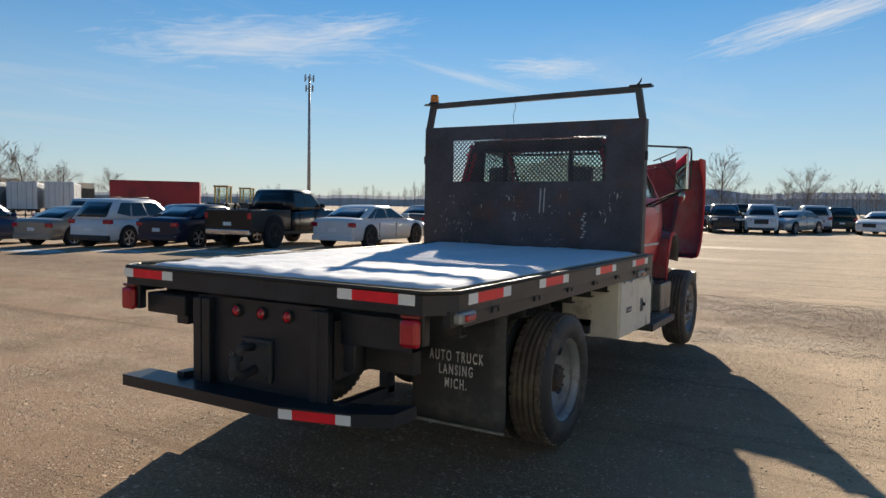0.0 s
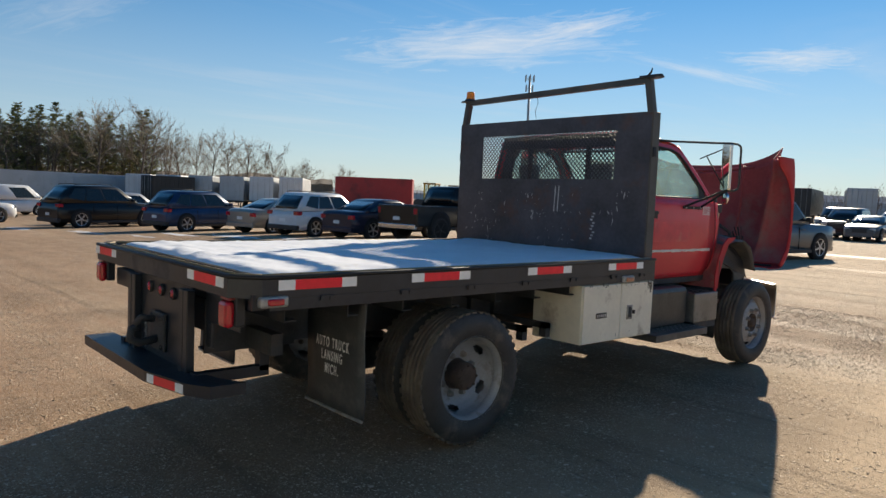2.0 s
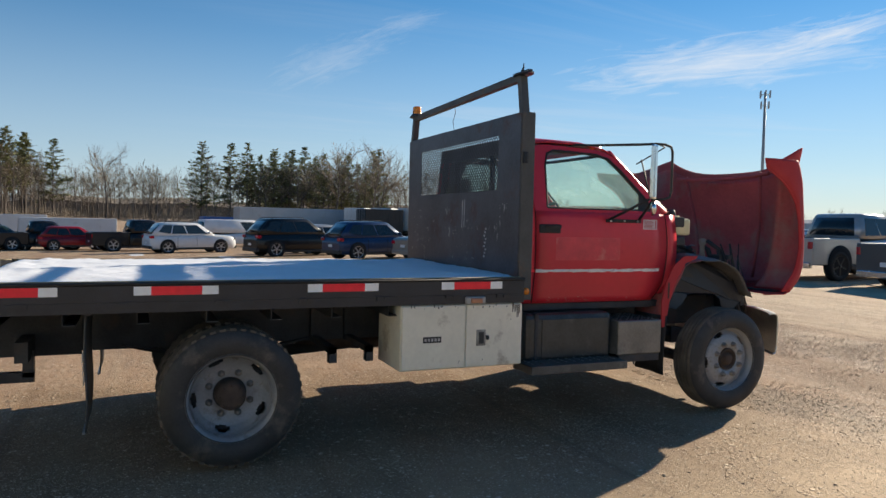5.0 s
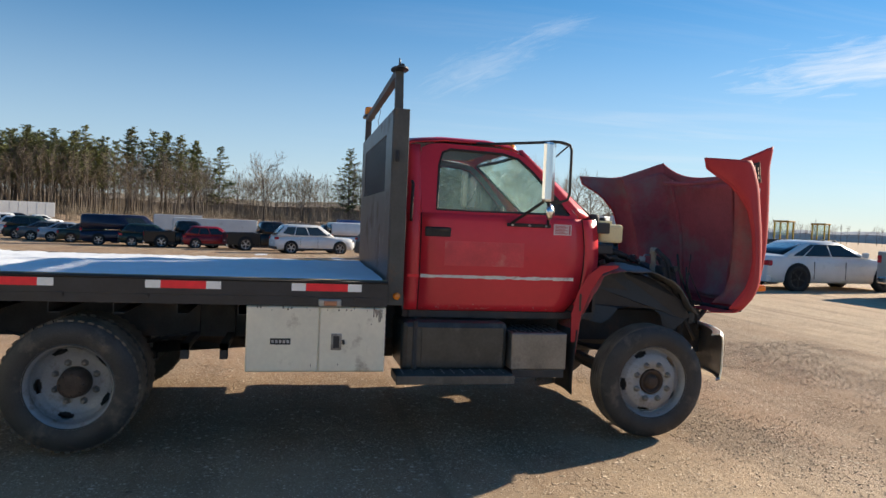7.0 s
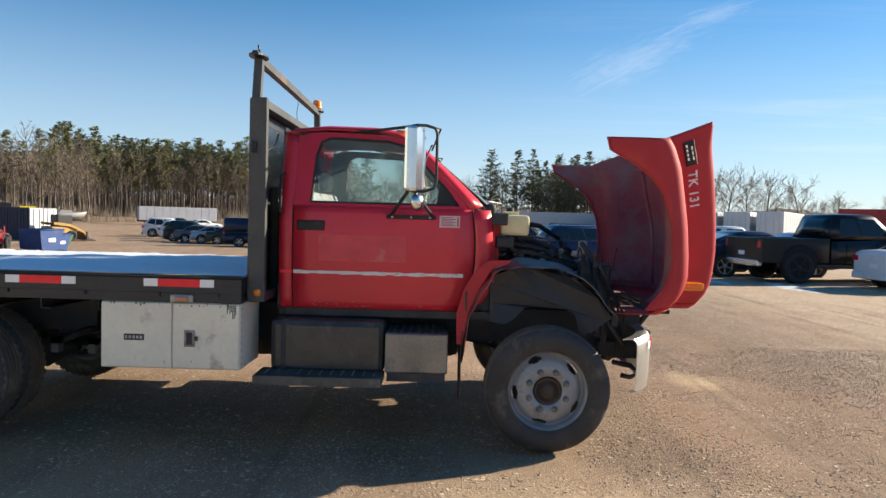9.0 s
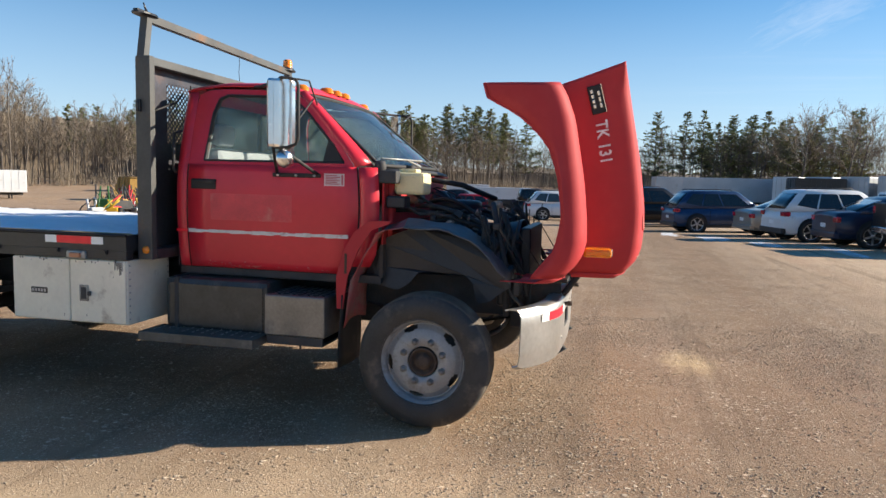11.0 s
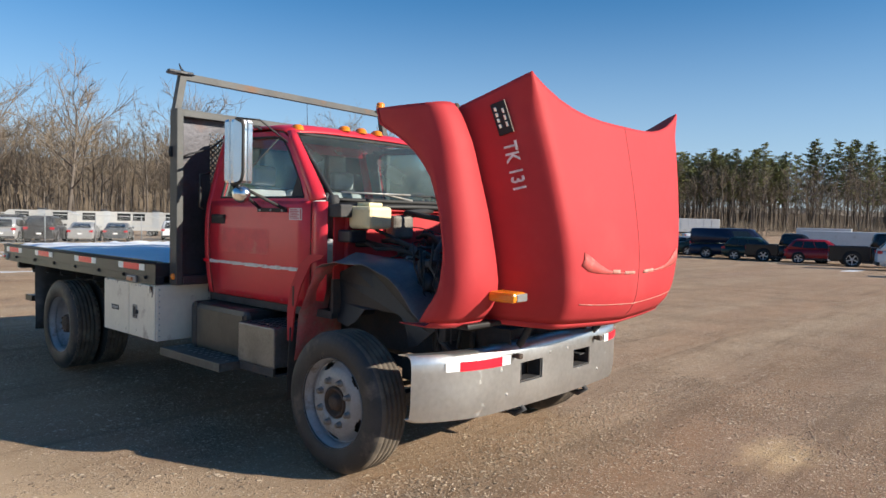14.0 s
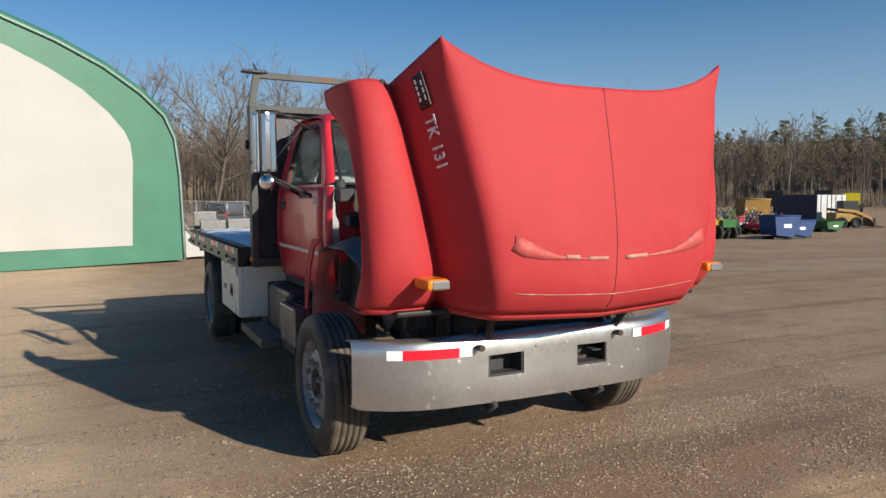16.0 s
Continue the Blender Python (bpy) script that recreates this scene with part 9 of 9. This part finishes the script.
BARE = [bare_tree(100 + k, 10.0, 13, 7, 4, .24 + .05 * (k % 3), (.40, .34, .44)[k % 3]) for k in range(6)]
BIG = [bare_tree(150 + k, 10.0, 15, 9, 7, .22, (.40, .44, .42)[k % 3]) for k in range(3)]
LITE = [wood_tree(200 + k, 10.0, 640, (.22, .30, .36)[k % 3], (.25, .30, .22)[k % 3]) for k in range(8)]
TALL_PINE = [pine_tree(340 + k, 10.0, (.40, .48, .36, .45)[k % 4], (.150, .125, .165)[k % 3], 1.35, True) for k in range(5)]
PINE = [pine_tree(300 + k, 10.0, (.18, .22, .30, .36)[k % 4], (.29, .25, .27, .25)[k % 4], 1.45) for k in range(4)]
for yaw, D, h, k in ((9.6, 150, 14.6, 0), (3.7, 175, 13.2, 1), (65.2, 138, 12.5, 2), (63.0, 140, 11.5, 3), (60.6, 150, 9.0, 4), (57.0, 155, 8.5, 5), (68.0, 135, 13.5, 1), (73.0, 132, 16.5, 0), (76.0, 134, 17.0, 2),
                     (159.2, 82, 19.0, 3), (164.8, 82, 19.5, 1), (171.0, 78, 19.5, 4), (150.0, 86, 18.5, 5), (176.0, 80, 18.5, 0), (93.0, 150, 15.5, 3), (90.0, 152, 12.0, 4)):
    single("bare", BIG[k % 3], yaw, D, h / 10, "tall leafless winter tree at the edge of the yard", 40 * k)
for yaw, D, h, k in ((86.3, 148, 16.0, 0), (84.1, 152, 16.5, 1), (80.8, 150, 15.4, 0), (79.4, 153, 15.8, 1), (77.5, 156, 14.0, 0), (96.4, 150, 15.0, 1), (99.4, 140, 15.6, 2), (100.6, 141, 14.8, 3), (102.8, 142, 16.6, 2), (82.6, 158, 14.5, 3), (98.2, 148, 15.5, 3)):
    single("pine", PINE[k], yaw, D, h / 10, "dark green pine tree standing at the wood's edge", 70 * k + yaw)


def woods(name, label, items, materials):
    """Many far trees joined into one mesh; items: (arrays, x, y, turn, scale)."""
    VV, FF, MM, n = [], [], [], 0
    for arrs, x, y, turn, sx, sz, m0 in items:
        c, s = math.cos(turn), math.sin(turn)
        for mi, (V, F) in enumerate(arrs):
            W2 = np.empty_like(V)
            W2[:, 0] = (V[:, 0] * c - V[:, 1] * s) * sx + x
            W2[:, 1] = (V[:, 0] * s + V[:, 1] * c) * sx + y
            W2[:, 2] = V[:, 2] * sz + ground_z(x, y) - .05
            VV.append(W2); FF.append(F + n); n += len(V)
            MM.append(np.full(len(F), m0[mi], np.int32))
    ob = soup(name, np.concatenate(VV), np.concatenate(FF), materials, None, np.concatenate(MM))
    return tagged(ob, label, "woods", kind="stuff")


rw = random.Random(77)
items = []
def belt(n, y0, y1, d0, d1, h0, h1, arr, m0):
    for k in range(n):
        yaw, D = lerp(y0, y1, (k + rw.random()) / n), rw.uniform(d0, d1)
        h = rw.uniform(h0, h1) * depth(yaw)
        x, y = polar(yaw, D)
        w = h / 10 * rw.uniform(.75, 1.05)
        items.append((arr[rw.randrange(len(arr))], x, y, rw.uniform(0, 6.28), w, h / 10, m0))


MB, MN = (0, 1), (0, 2)
belt(10, 122, 136, 92, 112, 9.0, 12.0, BARE, MB)
belt(30, 136, 190, 90, 112, 12.5, 17.0, BARE, MB)
belt(120, 117, 135, 94, 140, 8.5, 12.5, LITE, MB)
belt(330, 134, 192, 92, 140, 11.5, 16.0, LITE, MB)
belt(60, 98, 120, 124, 134, 8, 13, LITE, MB)
belt(130, 97, 122, 134, 175, 9, 13.5, LITE, MB)
belt(110, 104.5, 119.0, 128, 158, 11.5, 15.2, TALL_PINE, MN)
belt(3, 118.3, 119.4, 128, 134, 15.5, 16.5, TALL_PINE, MN)
belt(14, 119.5, 132, 104, 128, 10.0, 12.5, TALL_PINE, MN)
belt(9, 97.5, 104, 134, 150, 13.0, 17.5, TALL_PINE, MN)
belt(9, 66, 80, 138, 155, 13, 17, BARE, MB)
belt(85, 70, 86, 142, 185, 9, 14.5, LITE, MB)
belt(30, 60, 70, 142, 185, 5, 9.5, LITE, MB)
belt(60, 86, 99, 142, 185, 8, 13.0, LITE, MB)
belt(22, 72, 83, 145, 165, 12, 16.5, PINE, MN)
belt(8, 88, 102, 148, 165, 9, 13, BARE, MB)
belt(300, -30, 34, 240, 330, 8.0, 12.5, LITE, MB)
belt(70, 34, 62, 260, 380, 6, 10, LITE, MB)
belt(30, 190, 260, 100, 150, 12, 17, LITE, MB)
woods("far_woods", "leafless winter woods with dark pines round the yard", items, [BARK, BARK_T, NEEDLE])
# brush under the woods
items = []
BRUSH = []
for k in range(4):
    rnd = random.Random(500 + k)
    V, F = [], []
    for j in range(30):
        p = np.array([rnd.uniform(-3, 3), rnd.uniform(-1.5, 1.5), 0])
        q = p + np.array([rnd.gauss(0, .6), rnd.gauss(0, .6), rnd.uniform(1.2, 4.2)])
        tri_tube(V, F, p, (p + q) / 2 + rnd.gauss(0, .15), .035, .025, 3)
        tri_tube(V, F, (p + q) / 2, q, .028, .012, 3)
        for i in range(2):
            b = p + (q - p) * rnd.uniform(.3, .9)
            tri_tube(V, F, b, b + np.array([rnd.gauss(0, .6), rnd.gauss(0, .6), rnd.uniform(.2, .9)]), .016, .010, 3)
    BRUSH.append([(np.array(V), np.array(F))])
belt(150, 118, 190, 90, 118, 4.5, 8, BRUSH, (0,))
belt(70, 96, 128, 86, 96, 3.5, 6, BRUSH, (0,))
belt(200, 60, 122, 130, 165, 4.5, 8, BRUSH, (0,))
woods("undergrowth", "tangled brown winter undergrowth below the trees", items, [BARK_T])
# wooded rise far behind
bk = bmesh.new()
rb = random.Random(9)
prev = None
HAZE = mat("distant_winter_woods", (.170, .134, .098), .95, 0, .4, .25, stretch=(1, 1, .25))
# aerial haze is put into the far ridge's pale colour
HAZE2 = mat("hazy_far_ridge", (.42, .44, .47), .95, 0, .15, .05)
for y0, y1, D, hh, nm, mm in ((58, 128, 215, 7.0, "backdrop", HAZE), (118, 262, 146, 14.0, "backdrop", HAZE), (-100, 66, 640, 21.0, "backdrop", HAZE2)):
    bm = bmesh.new()
    n = int((y1 - y0) * 5)
    rings = []
    for k in range(n + 1):
        yaw = lerp(y0, y1, k / n)
        x, y = polar(yaw, D)
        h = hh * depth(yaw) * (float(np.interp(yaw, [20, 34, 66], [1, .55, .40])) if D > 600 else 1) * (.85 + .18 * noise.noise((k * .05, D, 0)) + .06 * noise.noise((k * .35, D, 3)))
        x2, y2 = polar(yaw, D + 14)
        rings.append([(x, y, -3), (x, y, h * .7), (x2, y2, h)])
    loft(bm, rings, smooth=False)
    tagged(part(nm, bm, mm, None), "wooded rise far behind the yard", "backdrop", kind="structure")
